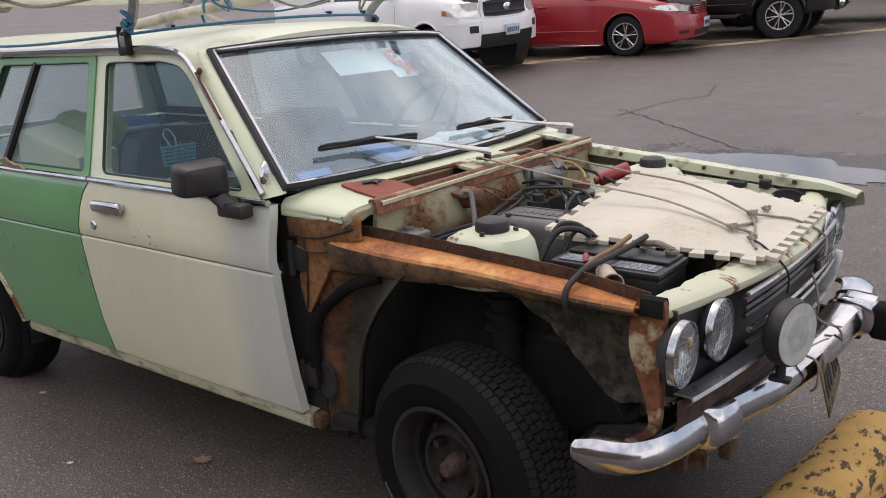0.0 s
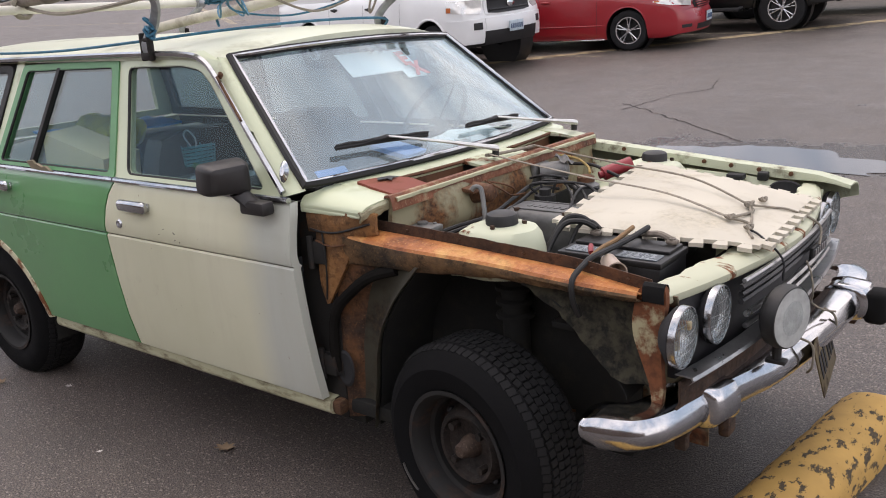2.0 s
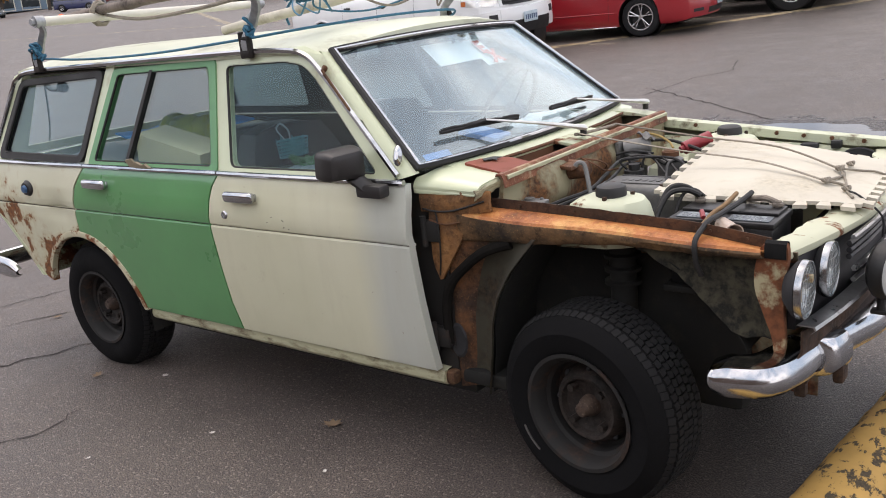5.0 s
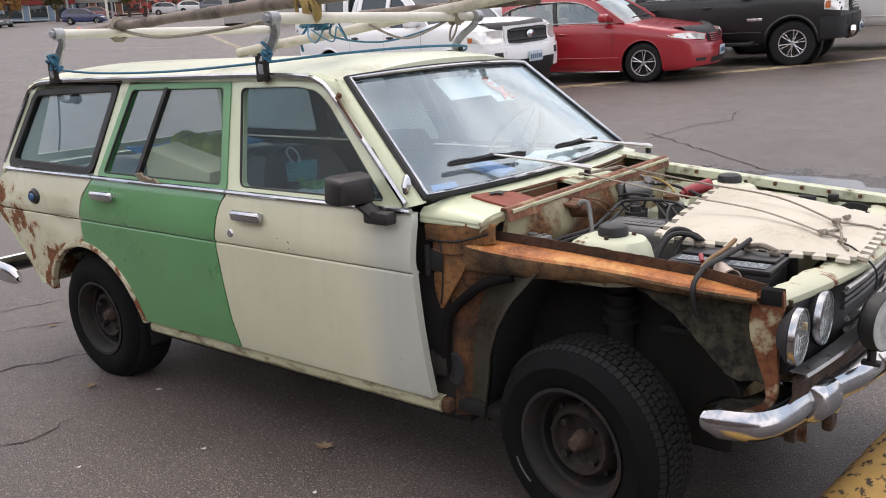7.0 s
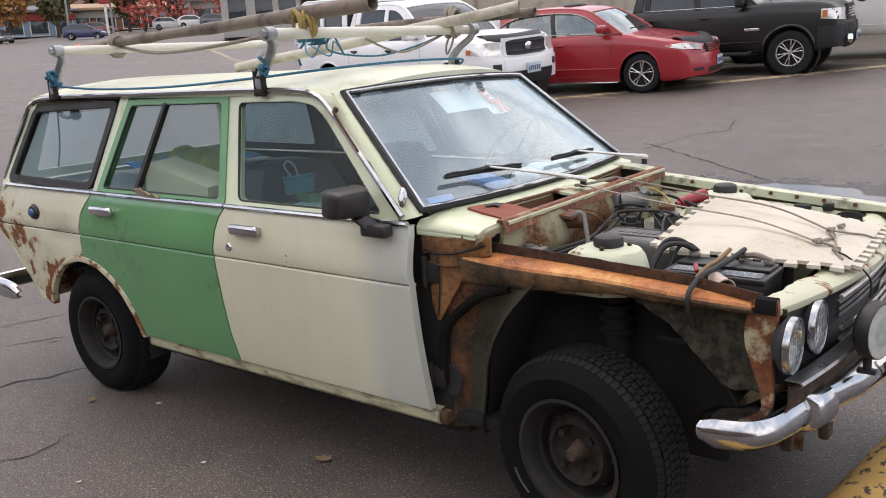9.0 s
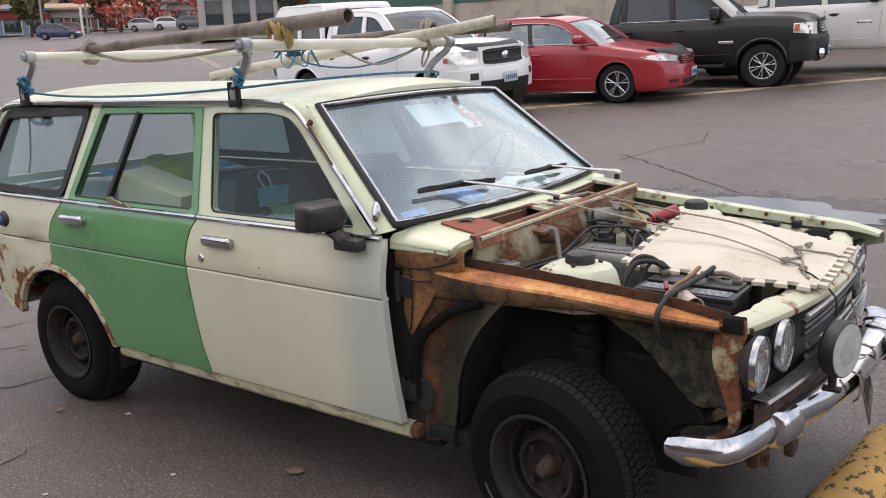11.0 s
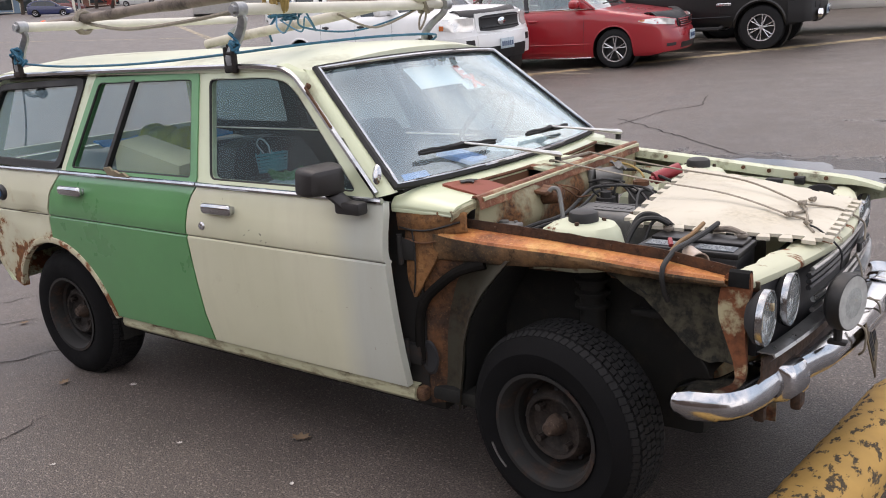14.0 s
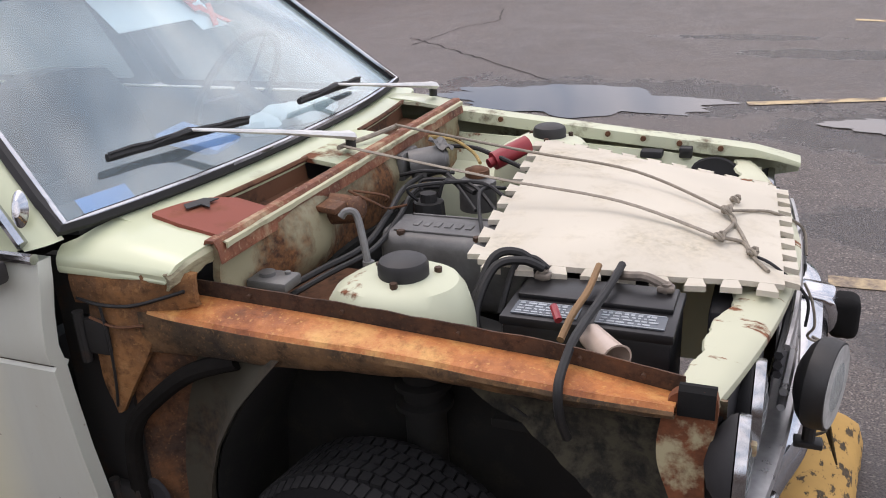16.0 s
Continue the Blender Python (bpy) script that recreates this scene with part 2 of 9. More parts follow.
RUST, RUST_D, ORANGE = (0.17, 0.058, 0.022), (0.035, 0.018, 0.010), (0.30, 0.105, 0.030)
IVORY = (0.522, 0.570, 0.388)
M = {}
M["ivory"] = stained("ivory_paint", IVORY, (0.30, 0.26, 0.15), 0.60, 0.80, 0.38, 0.6, 4.0, 50, bumps=0.05, coat=0.45)
M["ivory_rust"] = stained("ivory_paint_rusting", IVORY, RUST, 0.56, 0.62, 0.45, 0.9, 3.6, 40, bumps=0.3)
M["ivory_sill"] = stained("ivory_paint_grimy", (0.42, 0.41, 0.27), (0.12, 0.085, 0.045), 0.50, 0.70, 0.5, 0.9, 9.0, 60, (1, 1, 3), bumps=0.3)
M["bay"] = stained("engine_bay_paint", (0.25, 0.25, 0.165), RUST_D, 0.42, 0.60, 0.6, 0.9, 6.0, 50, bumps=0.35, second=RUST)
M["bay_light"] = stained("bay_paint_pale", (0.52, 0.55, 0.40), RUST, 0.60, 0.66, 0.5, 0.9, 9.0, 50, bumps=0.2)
M["green"] = mat("green_door_paint", (0.090, 0.285, 0.105), 0.30, vary=0.10, scale=2.5, fine=140, bumps=0.02, coat=0.8)
M["green_frame"] = mat("green_frame_paint", (0.10, 0.27, 0.12), 0.45, vary=0.15, bumps=0.05)
def rusty_steel(name, stops, scale=5.0, bumps=0.6, rough=0.75, dark=0.75):
    """Bare steel with several tones of rust, flaking at two scales."""
    m, nt, b = nodes_of(name)
    n1, n2, n3 = tex_noise(nt, scale, 9.0, 0.68), tex_noise(nt, 38.0, 6.0, 0.7), tex_noise(nt, 130.0, 3.0)
    c = ramp(nt, n1, stops)
    c = mixc(nt, ramp(nt, n2, [(0.50, (0, 0, 0)), (0.68, (dark,) * 3)]), c, tuple(q * 0.30 for q in stops[1][1]))
    c = mixc(nt, ramp(nt, n3, [(0.58, (0, 0, 0)), (0.70, (0.6, 0.6, 0.6))]), c, stops[-1][1])
    nt.links.new(c, b.inputs["Base Color"])
    nt.links.new(ramp(nt, n2, [(0.3, (rough - 0.15,) * 3), (0.7, (min(1, rough + 0.2),) * 3)]), b.inputs["Roughness"])
    bump(nt, b, n2, bumps, 0.004)
    return m


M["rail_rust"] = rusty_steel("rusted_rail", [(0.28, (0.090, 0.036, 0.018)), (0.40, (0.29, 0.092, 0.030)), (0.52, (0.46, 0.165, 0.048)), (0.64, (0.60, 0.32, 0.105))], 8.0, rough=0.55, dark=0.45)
M["gusset_rust"] = rusty_steel("rusted_gusset", [(0.30, (0.030, 0.018, 0.012)), (0.46, (0.12, 0.050, 0.022)), (0.60, (0.22, 0.088, 0.030)), (0.75, (0.28, 0.14, 0.055))])
M["rust"] = stained("brown_rust", (0.13, 0.055, 0.024), RUST_D, 0.45, 0.60, 0.8, 0.9, 10, 90, bumps=0.5, second=(0.12, 0.05, 0.02))
M["red_primer"] = stained("red_primer", (0.22, 0.052, 0.030), RUST, 0.50, 0.70, 0.7, 0.9, 8, 60, bumps=0.2)
M["under"] = stained("undercoating", (0.010, 0.010, 0.009), (0.024, 0.023, 0.017), 0.5, 0.7, 0.85, 0.9, 12, 120, bumps=0.8)
M["black"] = mat("black_plastic", (0.018, 0.018, 0.018), 0.55, vary=0.2, bumps=0.15)
M["rubber"] = mat("tyre_rubber", (0.0065, 0.0065, 0.007), 0.85, vary=0.3, scale=14, fine=200, bumps=0.4, spec=0.12)
M["tread"] = mat("worn_tread", (0.011, 0.011, 0.0115), 0.8, vary=0.3, scale=14, fine=150, bumps=0.4, spec=0.25)
M["seal"] = mat("black_rubber_seal", (0.009, 0.009, 0.009), 0.65, vary=0.2, bumps=0.1)
M["chrome"] = mat("worn_chrome", (0.50, 0.51, 0.53), 0.16, 1.0, vary=0.18, scale=9, fine=110, bumps=0.06, rvary=0.6)
M["rim_chrome"] = mat("dull_rim_chrome", (0.40, 0.41, 0.42), 0.22, 1.0, vary=0.25, scale=20, bumps=0.05)
M["steel"] = mat("dull_steel", (0.42, 0.42, 0.42), 0.4, 1.0, vary=0.15, scale=20, bumps=0.1)
M["wheel_steel"] = stained("dark_wheel_steel", (0.010, 0.0095, 0.009), (0.014, 0.008, 0.005), 0.5, 0.65, 0.8, 0.9, 10, 60, bumps=0.3, second=(0.06, 0.03, 0.018))
M["dark"] = mat("dark_interior", (0.02, 0.02, 0.022), 0.8, vary=0.3)
M["seat"] = mat("dark_vinyl", (0.03, 0.03, 0.033), 0.5, vary=0.3)
M["window"] = pane("window_glass", (0.62, 0.73, 0.75), 0.010, 0.01, sheen=0.55)
# windscreen film: dust, with the sky's bluish reflection put into its colour
M["windscreen"] = pane("windscreen_glass", (0.84, 0.91, 0.93), 0.15, 0.24, (0.54, 0.68, 0.74), clear=0.12, patch=2.6)
M["clear"] = pane("inner_glass_face", (0.97, 0.98, 0.98), 0.0, 0.0)
M["lamp_glass"] = pane("lamp_glass", (0.95, 0.96, 0.96), 0.05, 0.10, (0.55, 0.56, 0.56), 0.08, ribs=26.0)
M["reflector"] = mat("lamp_reflector", (0.62, 0.62, 0.61), 0.16, 1.0, vary=0.08, bumps=0.0)
M["flute"] = mat("pressed_glass", (0.20, 0.21, 0.21), 0.15, vary=0.2, scale=30)
M["foam"] = stained("foam_mat", (0.56, 0.52, 0.43), (0.43, 0.38, 0.28), 0.48, 0.74, 0.85, 0.95, 5, 70, bumps=0.5)
M["rope"] = mat("grey_cord", (0.25, 0.22, 0.175), 0.9, vary=0.3, scale=60, fine=300, bumps=0.6)
M["rope_blue"] = mat("blue_rope", (0.03, 0.14, 0.22), 0.8, vary=0.4, scale=80, fine=300, bumps=0.6)
M["rope_yellow"] = mat("yellow_rope", (0.33, 0.23, 0.08), 0.85, vary=0.3, scale=60, fine=300, bumps=0.6)


# ---- ground: a car park that rises gently beyond the near bays ----
def lie(x, y):
    cross = 0.0109 * -x * max(0.0, min(1.0, (y - 1.5) / 3.5))
    return 0.0303 * ((y - 1.5) + math.sqrt((y - 1.5) ** 2 + 0.06)) - 0.0005 + cross + 0.012 * max(0.0, min(-x, 160) - 12.0)


def asphalt():
    m, nt, b = nodes_of("worn_asphalt")
    big, mid, fine, grit, blot_ = tex_noise(nt, 0.35, 6.0), tex_noise(nt, 2.6, 7.0, 0.7), tex_noise(nt, 48.0, 5.0, 0.75), tex_noise(nt, 150.0, 2.0), tex_noise(nt, 11.0, 6.0, 0.7)
    c = ramp(nt, big, [(0.3, (0.104, 0.083, 0.072)), (0.7, (0.144, 0.115, 0.098))])
    c = mixc(nt, ramp(nt, mid, [(0.42, (0, 0, 0)), (0.75, (0.55, 0.55, 0.55))]), c, (0.054, 0.045, 0.043))
    c = mixc(nt, ramp(nt, fine, [(0.52, (0, 0, 0)), (0.64, (0.75, 0.75, 0.75))]), c, (0.205, 0.172, 0.150))
    c = mixc(nt, ramp(nt, blot_, [(0.50, (0, 0, 0)), (0.70, (0.6, 0.6, 0.6))]), c, (0.042, 0.034, 0.032))
    c = mixc(nt, ramp(nt, grit, [(0.40, (0.95, 0.95, 0.95)), (0.53, (0, 0, 0))]), c, (0.016, 0.014, 0.014))
    patchy, stones = tex_noise(nt, 0.9, 8.0, 0.72), tex_noise(nt, 75.0, 2.0, 0.5)
    c = mixc(nt, ramp(nt, patchy, [(0.38, (0.40, 0.40, 0.40)), (0.54, (0, 0, 0))]), c, (0.046, 0.037, 0.034))
    c = mixc(nt, ramp(nt, stones, [(0.60, (0, 0, 0)), (0.66, (0.9, 0.9, 0.9))]), c, (0.25, 0.215, 0.185))
    # painted shade of the car's nose over old oil drips, broken up by noise
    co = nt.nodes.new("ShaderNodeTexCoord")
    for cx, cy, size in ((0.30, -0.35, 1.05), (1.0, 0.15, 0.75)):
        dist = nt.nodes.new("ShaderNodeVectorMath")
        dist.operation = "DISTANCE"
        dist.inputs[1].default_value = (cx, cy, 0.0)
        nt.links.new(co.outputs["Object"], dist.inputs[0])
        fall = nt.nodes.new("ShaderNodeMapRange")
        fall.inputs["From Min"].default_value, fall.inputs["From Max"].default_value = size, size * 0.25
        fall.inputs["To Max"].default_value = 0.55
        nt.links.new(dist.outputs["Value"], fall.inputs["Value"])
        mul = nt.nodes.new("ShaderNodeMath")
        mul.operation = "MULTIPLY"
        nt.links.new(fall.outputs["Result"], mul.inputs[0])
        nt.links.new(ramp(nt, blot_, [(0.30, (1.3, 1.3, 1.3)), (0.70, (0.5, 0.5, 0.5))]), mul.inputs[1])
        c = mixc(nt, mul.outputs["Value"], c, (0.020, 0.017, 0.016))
    nt.links.new(c, b.inputs["Base Color"])
    # damp patches are smoother
    nt.links.new(ramp(nt, mid, [(0.35, (0.56,) * 3), (0.75, (0.40,) * 3)]), b.inputs["Roughness"])
    # wet patches with frayed edges
    wet = None
    for cx, cy, rx, ry in ((-0.55, 4.55, 1.75, 0.62), (1.55, 3.9, 1.2, 0.60), (1.0, 6.1, 0.9, 0.22), (1.45, 2.4, 0.9, 0.42), (1.7, 1.2, 0.8, 0.5), (0.2, 6.75, 0.8, 0.16)):
        mp = nt.nodes.new("ShaderNodeMapping")
        mp.inputs["Location"].default_value, mp.inputs["Scale"].default_value = (-cx / rx, -cy / ry, 0), (1 / rx, 1 / ry, 0)
        nt.links.new(co.outputs["Object"], mp.inputs["Vector"])
        ln = nt.nodes.new("ShaderNodeVectorMath")
        ln.operation = "LENGTH"
        nt.links.new(mp.outputs["Vector"], ln.inputs[0])
        ad = nt.nodes.new("ShaderNodeMath")
        ad.operation = "MULTIPLY_ADD"
        ad.inputs[1].default_value = 1.9
        nt.links.new(mid, ad.inputs[0])
        nt.links.new(ln.outputs["Value"], ad.inputs[2])
        mr = nt.nodes.new("ShaderNodeMapRange")
        mr.inputs["From Min"].default_value, mr.inputs["From Max"].default_value = 1.90, 1.72
        nt.links.new(ad.outputs["Value"], mr.inputs["Value"])
        if wet is None:
            wet = mr.outputs["Result"]
        else:
            mx = nt.nodes.new("ShaderNodeMath")
            mx.operation = "MAXIMUM"
            nt.links.new(wet, mx.inputs[0])
            nt.links.new(mr.outputs["Result"], mx.inputs[1])
            wet = mx.outputs["Value"]
    c = mixc(nt, wet, c, mixc(nt, 0.62, c, (0.018, 0.015, 0.015)))
    nt.links.new(c, b.inputs["Base Color"])
    dry = ramp(nt, mid, [(0.35, (0.56,) * 3), (0.75, (0.40,) * 3)])
    nt.links.new(mixc(nt, wet, dry, (0.20, 0.20, 0.20)), b.inputs["Roughness"])
    bump(nt, b, grit, 0.8, 0.006)
    return m


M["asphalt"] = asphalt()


def build_ground():
    bm = bmesh.new()
    xs = [-1500, -500, -160, -100, -60, -40, -25, -15, -12, -10, -6, -4, -2, 0, 2, 4, 8, 15, 30, 60, 150, 500, 1500]
    ys = [-900, -300, -80, -30, -12, -6, -3, -1, 0, 0.6, 0.9, 1.1, 1.3, 1.5, 1.7, 1.9, 2.2, 3, 5, 8, 12, 20, 30, 45, 70, 110]
    far = [180, 400, 1500]
    g = [[bm.verts.new((x, y, lie(x, min(y, 110)))) for x in xs] for y in ys + far]
    for i in range(len(g) - 1):
        for j in range(len(xs) - 1):
            bm.faces.new((g[i][j], g[i][j + 1], g[i + 1][j + 1], g[i + 1][j]))
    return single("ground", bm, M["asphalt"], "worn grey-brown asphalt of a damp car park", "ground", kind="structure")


build_ground()


def strip_on_ground(bm, a, b, w, up=0.004, n=12):
    a, b = Vector(a), Vector(b)
    d = (b - a).normalized()
    s = Vector((-d.y, d.x)) * w / 2
    prev = None
    for i in range(n + 1):
        p = a + (b - a) * i / n
        q = [bm.verts.new((r.x, r.y, lie(r.x, r.y) + up)) for r in (p + s, p - s)]
        if prev:
            bm.faces.new((prev[0], prev[1], q[1], q[0]))
        prev = q
    return bm


# ---- yellow concrete wheel stop ----
M["stop"] = stained("yellow_painted_concrete", (0.50, 0.295, 0.08), (0.075, 0.055, 0.032), 0.54, 0.58, 0.8, 0.95, 28.0, 110, (1.0, 0.55, 1.0), bumps=0.8)


def build_stop():
    bm = bmesh.new()
    rows = []
    prof = [(-0.115, 0.0), (-0.113, 0.05), (-0.098, 0.095), (-0.065, 0.124), (-0.03, 0.134), (0.0, 0.137), (0.03, 0.134), (0.065, 0.124), (0.098, 0.095), (0.113, 0.05), (0.115, 0.0)]
    n = 60
    for i in range(n + 1):
        y = -1.25 + 1.86 * i / n
        e = min(i, n - i) * 0.031
        k = 1.0 if e > 0.09 else math.sqrt(max(0.0, 1 - (1 - e / 0.09) ** 2)) * 0.45 + 0.55
        cx = 0.700 + 0.125 * (y + 0.1)
        rows.append([(cx + u * (0.75 + 0.25 * k) + 0.005 * noise.noise((y * 7, u * 30, 1)) + 0.003 * noise.noise((y * 30, u * 60, 3)), y, v * k + ((0.005 * noise.noise((y * 9, u * 30, 5)) + 0.003 * noise.noise((y * 34, u * 70, 8))) if v > 0 else 0)) for u, v in prof])
    g = [[bm.verts.new(q) for q in r] for r in rows]
    for i in range(n):
        for j in range(len(prof) - 1):
            bm.faces.new((g[i][j], g[i][j + 1], g[i + 1][j + 1], g[i + 1][j]))
    bm.faces.new(g[0])
    bm.faces.new(g[-1][::-1])
    single("wheel_stop", bm, M["stop"], "yellow painted concrete wheel stop with flaking paint", "wheel stop")


build_stop()

# unseen wall added behind the camera; holds low sky light off the car
bm = bmesh.new()
box(bm, (0, -11.4, 2.1), (50, 0.4, 4.2), 0.0)
single("wall_unseen", bm, stained("brown_brick_wall", (0.16, 0.11, 0.085), (0.09, 0.07, 0.06), 0.45, 0.65, 0.85, 0.9, 1.5, 40, bumps=0.3), "plain brown wall added out of view to block low sky light", "wall", kind="structure")


# ---- the old station wagon ----
wagon = thing("station_wagon", "weathered ivory station wagon with green rear door and missing front wing", "car")
SIDE_Z = [0.24, 0.30, 0.34, 0.45, 0.58, 0.70, 0.758, 0.765, 0.773, 0.80, 0.86, 0.92, 0.945, 0.960]
SIDE_Y = [-0.722, -0.738, -0.750, -0.764, -0.774, -0.779, -0.780, -0.773, -0.782, -0.786, -0.779, -0.766, -0.759, -0.752]


def side(z):
    return float(np.interp(z, SIDE_Z, SIDE_Y))


def gh(x, z, out=0.0):
    return Vector((x, -0.752 + 0.39 * (z - 0.966) - out, z))


def side_panel(z0, z1, xl, xr, nx=14, thick=0.03, extra=None, ztop=None):
    zs = sorted({z for z in SIDE_Z if z0 < z < z1} | {z0, z1} | {z0 + (z1 - z0) * k / 14 for k in range(15)})
    bm = bmesh.new()
    rows = []
    for z in zs:
        a, b = xl(z), xr(z)
        rows.append([Vector((a + (b - a) * i / nx, side(z) + (extra(a + (b - a) * i / nx, z) if extra else 0.0), z)) for i in range(nx + 1)])
    return sheet(bm, rows, (0, thick, 0))


ARCH_X, ARCH_Z, ARCH_R = -2.53, 0.262, 0.372


def seam(z):
    return arc_interp(z, [0.33, 0.45, 0.76, 0.90, 0.96], [-1.490, -1.515, -1.547, -1.520, -1.478])


def rear_edge(z):
    e = arc_interp(z, [0.60, 0.66, 0.74, 0.88, 0.96], [-2.53, -2.512, -2.512, -2.470, -2.399])
    if z < 0.645:
        e = ARCH_X + math.sqrt(max(0.0, ARCH_R ** 2 - (z - ARCH_Z) ** 2))
    return e


def front_edge(z):
    return arc_interp(z, [0.34, 0.60, 0.80, 0.93, 0.96], [-0.530, -0.552, -0.566, -0.566, -0.575])


def two_tone():
    """Ivory door with greyer, chalky front quarter."""
    m, nt, b = nodes_of("ivory_door_paint")
    co, sp = nt.nodes.new("ShaderNodeTexCoord"), nt.nodes.new("ShaderNodeSeparateXYZ")
    nt.links.new(co.outputs["Object"], sp.inputs["Vector"])
    n, n2, n3 = tex_noise(nt, 2.2, 3.0), tex_noise(nt, 45, 5.0), tex_noise(nt, 7, 8, 0.7)
    ad = nt.nodes.new("ShaderNodeMath")
    ad.operation = "MULTIPLY_ADD"
    ad.inputs[1].default_value, ad.inputs[2].default_value = 0.10, 0.0
    nt.links.new(n, ad.inputs[0])
    s = nt.nodes.new("ShaderNodeMath")
    s.operation = "ADD"
    nt.links.new(sp.outputs["X"], s.inputs[0])
    nt.links.new(ad.outputs["Value"], s.inputs[1])
    mr = nt.nodes.new("ShaderNodeMapRange")
    mr.inputs["From Min"].default_value, mr.inputs["From Max"].default_value = -0.74, -0.62
    nt.links.new(s.outputs["Value"], mr.inputs["Value"])
    c = mixc(nt, mr.outputs["Result"], ramp(nt, n, [(0.3, (0.58, 0.575, 0.41)), (0.7, (0.64, 0.63, 0.47))]), (0.50, 0.52, 0.455))
    streak = tex_noise(nt, 9, 6, 0.7, (1.0, 1.0, 0.12))
    c = mixc(nt, ramp(nt, streak, [(0.50, (0, 0, 0)), (0.72, (0.13, 0.13, 0.13))]), c, (0.33, 0.30, 0.19))
    c = mixc(nt, ramp(nt, n3, [(0.62, (0, 0, 0)), (0.78, (0.45, 0.45, 0.45))]), c, (0.36, 0.33, 0.22))
    c = mixc(nt, ramp(nt, n2, [(0.70, (0, 0, 0)), (0.74, (0.8, 0.8, 0.8))]), c, (0.20, 0.12, 0.06))
    nt.links.new(c, b.inputs["Base Color"])
    b.inputs["Roughness"].default_value = 0.42
    b.inputs["Coat Weight"].default_value = 0.3
    bump(nt, b, n2, 0.04)
    return m


M["door_paint"] = two_tone()
fdoor = part("front_door", side_panel(0.335, 0.957, seam, front_edge), M["door_paint"], wagon, "chalky ivory front door, greyer towards its front edge")
rdoor = part("rear_door", side_panel(0.335, 0.957, rear_edge, lambda z: seam(z) - 0.008), M["green"], wagon, "repainted green rear door")


def tail(z):
    return arc_interp(z, [0.375, 0.42, 0.54, 0.62, 0.73, 0.90, 0.96], [-2.90, -3.00, -3.08, -3.17, -3.29, -3.23, -3.17])


def quarter_dent(x, z):
    return 0.022 * math.exp(-((x + 2.66) / 0.07) ** 2 - ((z - 0.76) / 0.06) ** 2) - 0.010 * math.exp(-((x + 2.80) / 0.05) ** 2 - ((z - 0.70) / 0.05) ** 2) + 0.03 * max(0.0, (-3.02 - x) / 0.2) * max(0.0, (0.80 - z) / 0.3) + 0.008 * noise.noise((x * 9, z * 9, 4)) * max(0.0, (0.85 - z) / 0.4) + 0.004 * noise.noise((x * 5, z * 6, 2))


def quarter_paint():
    """Ivory paint, rusted through round the arch and along the crushed tail corner."""
    m, nt, b = nodes_of("quarter_paint_rusting")
    co, sp = nt.nodes.new("ShaderNodeTexCoord"), nt.nodes.new("ShaderNodeSeparateXYZ")
    nt.links.new(co.outputs["Object"], sp.inputs["Vector"])

    def op(kind, a, b_=None, c_=None):
        n = nt.nodes.new("ShaderNodeMath")
        n.operation = kind
        for i, v in enumerate((a, b_, c_)):
            if v is None:
                continue
            if isinstance(v, (int, float)):
                n.inputs[i].default_value = v
            else:
                nt.links.new(v, n.inputs[i])
        return n.outputs["Value"]
    dx, dz = op("SUBTRACT", sp.outputs["X"], ARCH_X), op("SUBTRACT", sp.outputs["Z"], ARCH_Z)
    r = op("SQRT", op("ADD", op("MULTIPLY", dx, dx), op("MULTIPLY", dz, dz)))
    arch = op("MAXIMUM", op("MULTIPLY_ADD", r, -3.4, 1.56), 0.0)
    tailc = op("MAXIMUM", op("MULTIPLY_ADD", op("MULTIPLY_ADD", sp.outputs["Z"], 0.9, sp.outputs["X"]), -0.85, -1.82), 0.0)
    n1, n2, n3 = tex_noise(nt, 9.0, 8.0, 0.68), tex_noise(nt, 60, 4.0), tex_noise(nt, 2.0, 3.0)
    f = op("ADD", n1, op("ADD", op("MINIMUM", arch, 0.30), op("MINIMUM", tailc, 0.22)))
    mask = ramp(nt, f, [(0.70, (0, 0, 0)), (0.75, (1, 1, 1))])
    halo = ramp(nt, f, [(0.60, (0, 0, 0)), (0.74, (0.55, 0.55, 0.55))])
    c = ramp(nt, n3, [(0.3, (0.56, 0.55, 0.40)), (0.7, (0.63, 0.62, 0.47))])
    c = mixc(nt, halo, c, (0.42, 0.30, 0.14))
    c = mixc(nt, mask, c, ramp(nt, n2, [(0.3, (0.09, 0.035, 0.015)), (0.7, (0.30, 0.115, 0.035))]))
    nt.links.new(c, b.inputs["Base Color"])
    nt.links.new(mixc(nt, mask, (0.42,) * 3, (0.9,) * 3), b.inputs["Roughness"])
    bump(nt, b, mixc(nt, mask, (0.5, 0.5, 0.5), n2), 0.35, 0.004)
    return m


M["quarter"] = quarter_paint()
quarter = part("quarter_panel", side_panel(0.648, 0.957, tail, lambda z: rear_edge(z) - 0.008, extra=quarter_dent), M["quarter"], wagon, "dented ivory quarter panel with rust round the arch")
part("lower_quarter", side_panel(0.375, 0.648, tail, lambda z: ARCH_X - math.sqrt(max(0, (ARCH_R + 0.01) ** 2 - (z - ARCH_Z) ** 2)) - 0.001, extra=quarter_dent), M["quarter"], quarter)
M["lip_paint"] = stained("rusting_arch_lip", (0.52, 0.48, 0.33), (0.20, 0.07, 0.025), 0.49, 0.56, 0.6, 0.9, 16, 80, bumps=0.5)
bm = bmesh.new()
rows = []
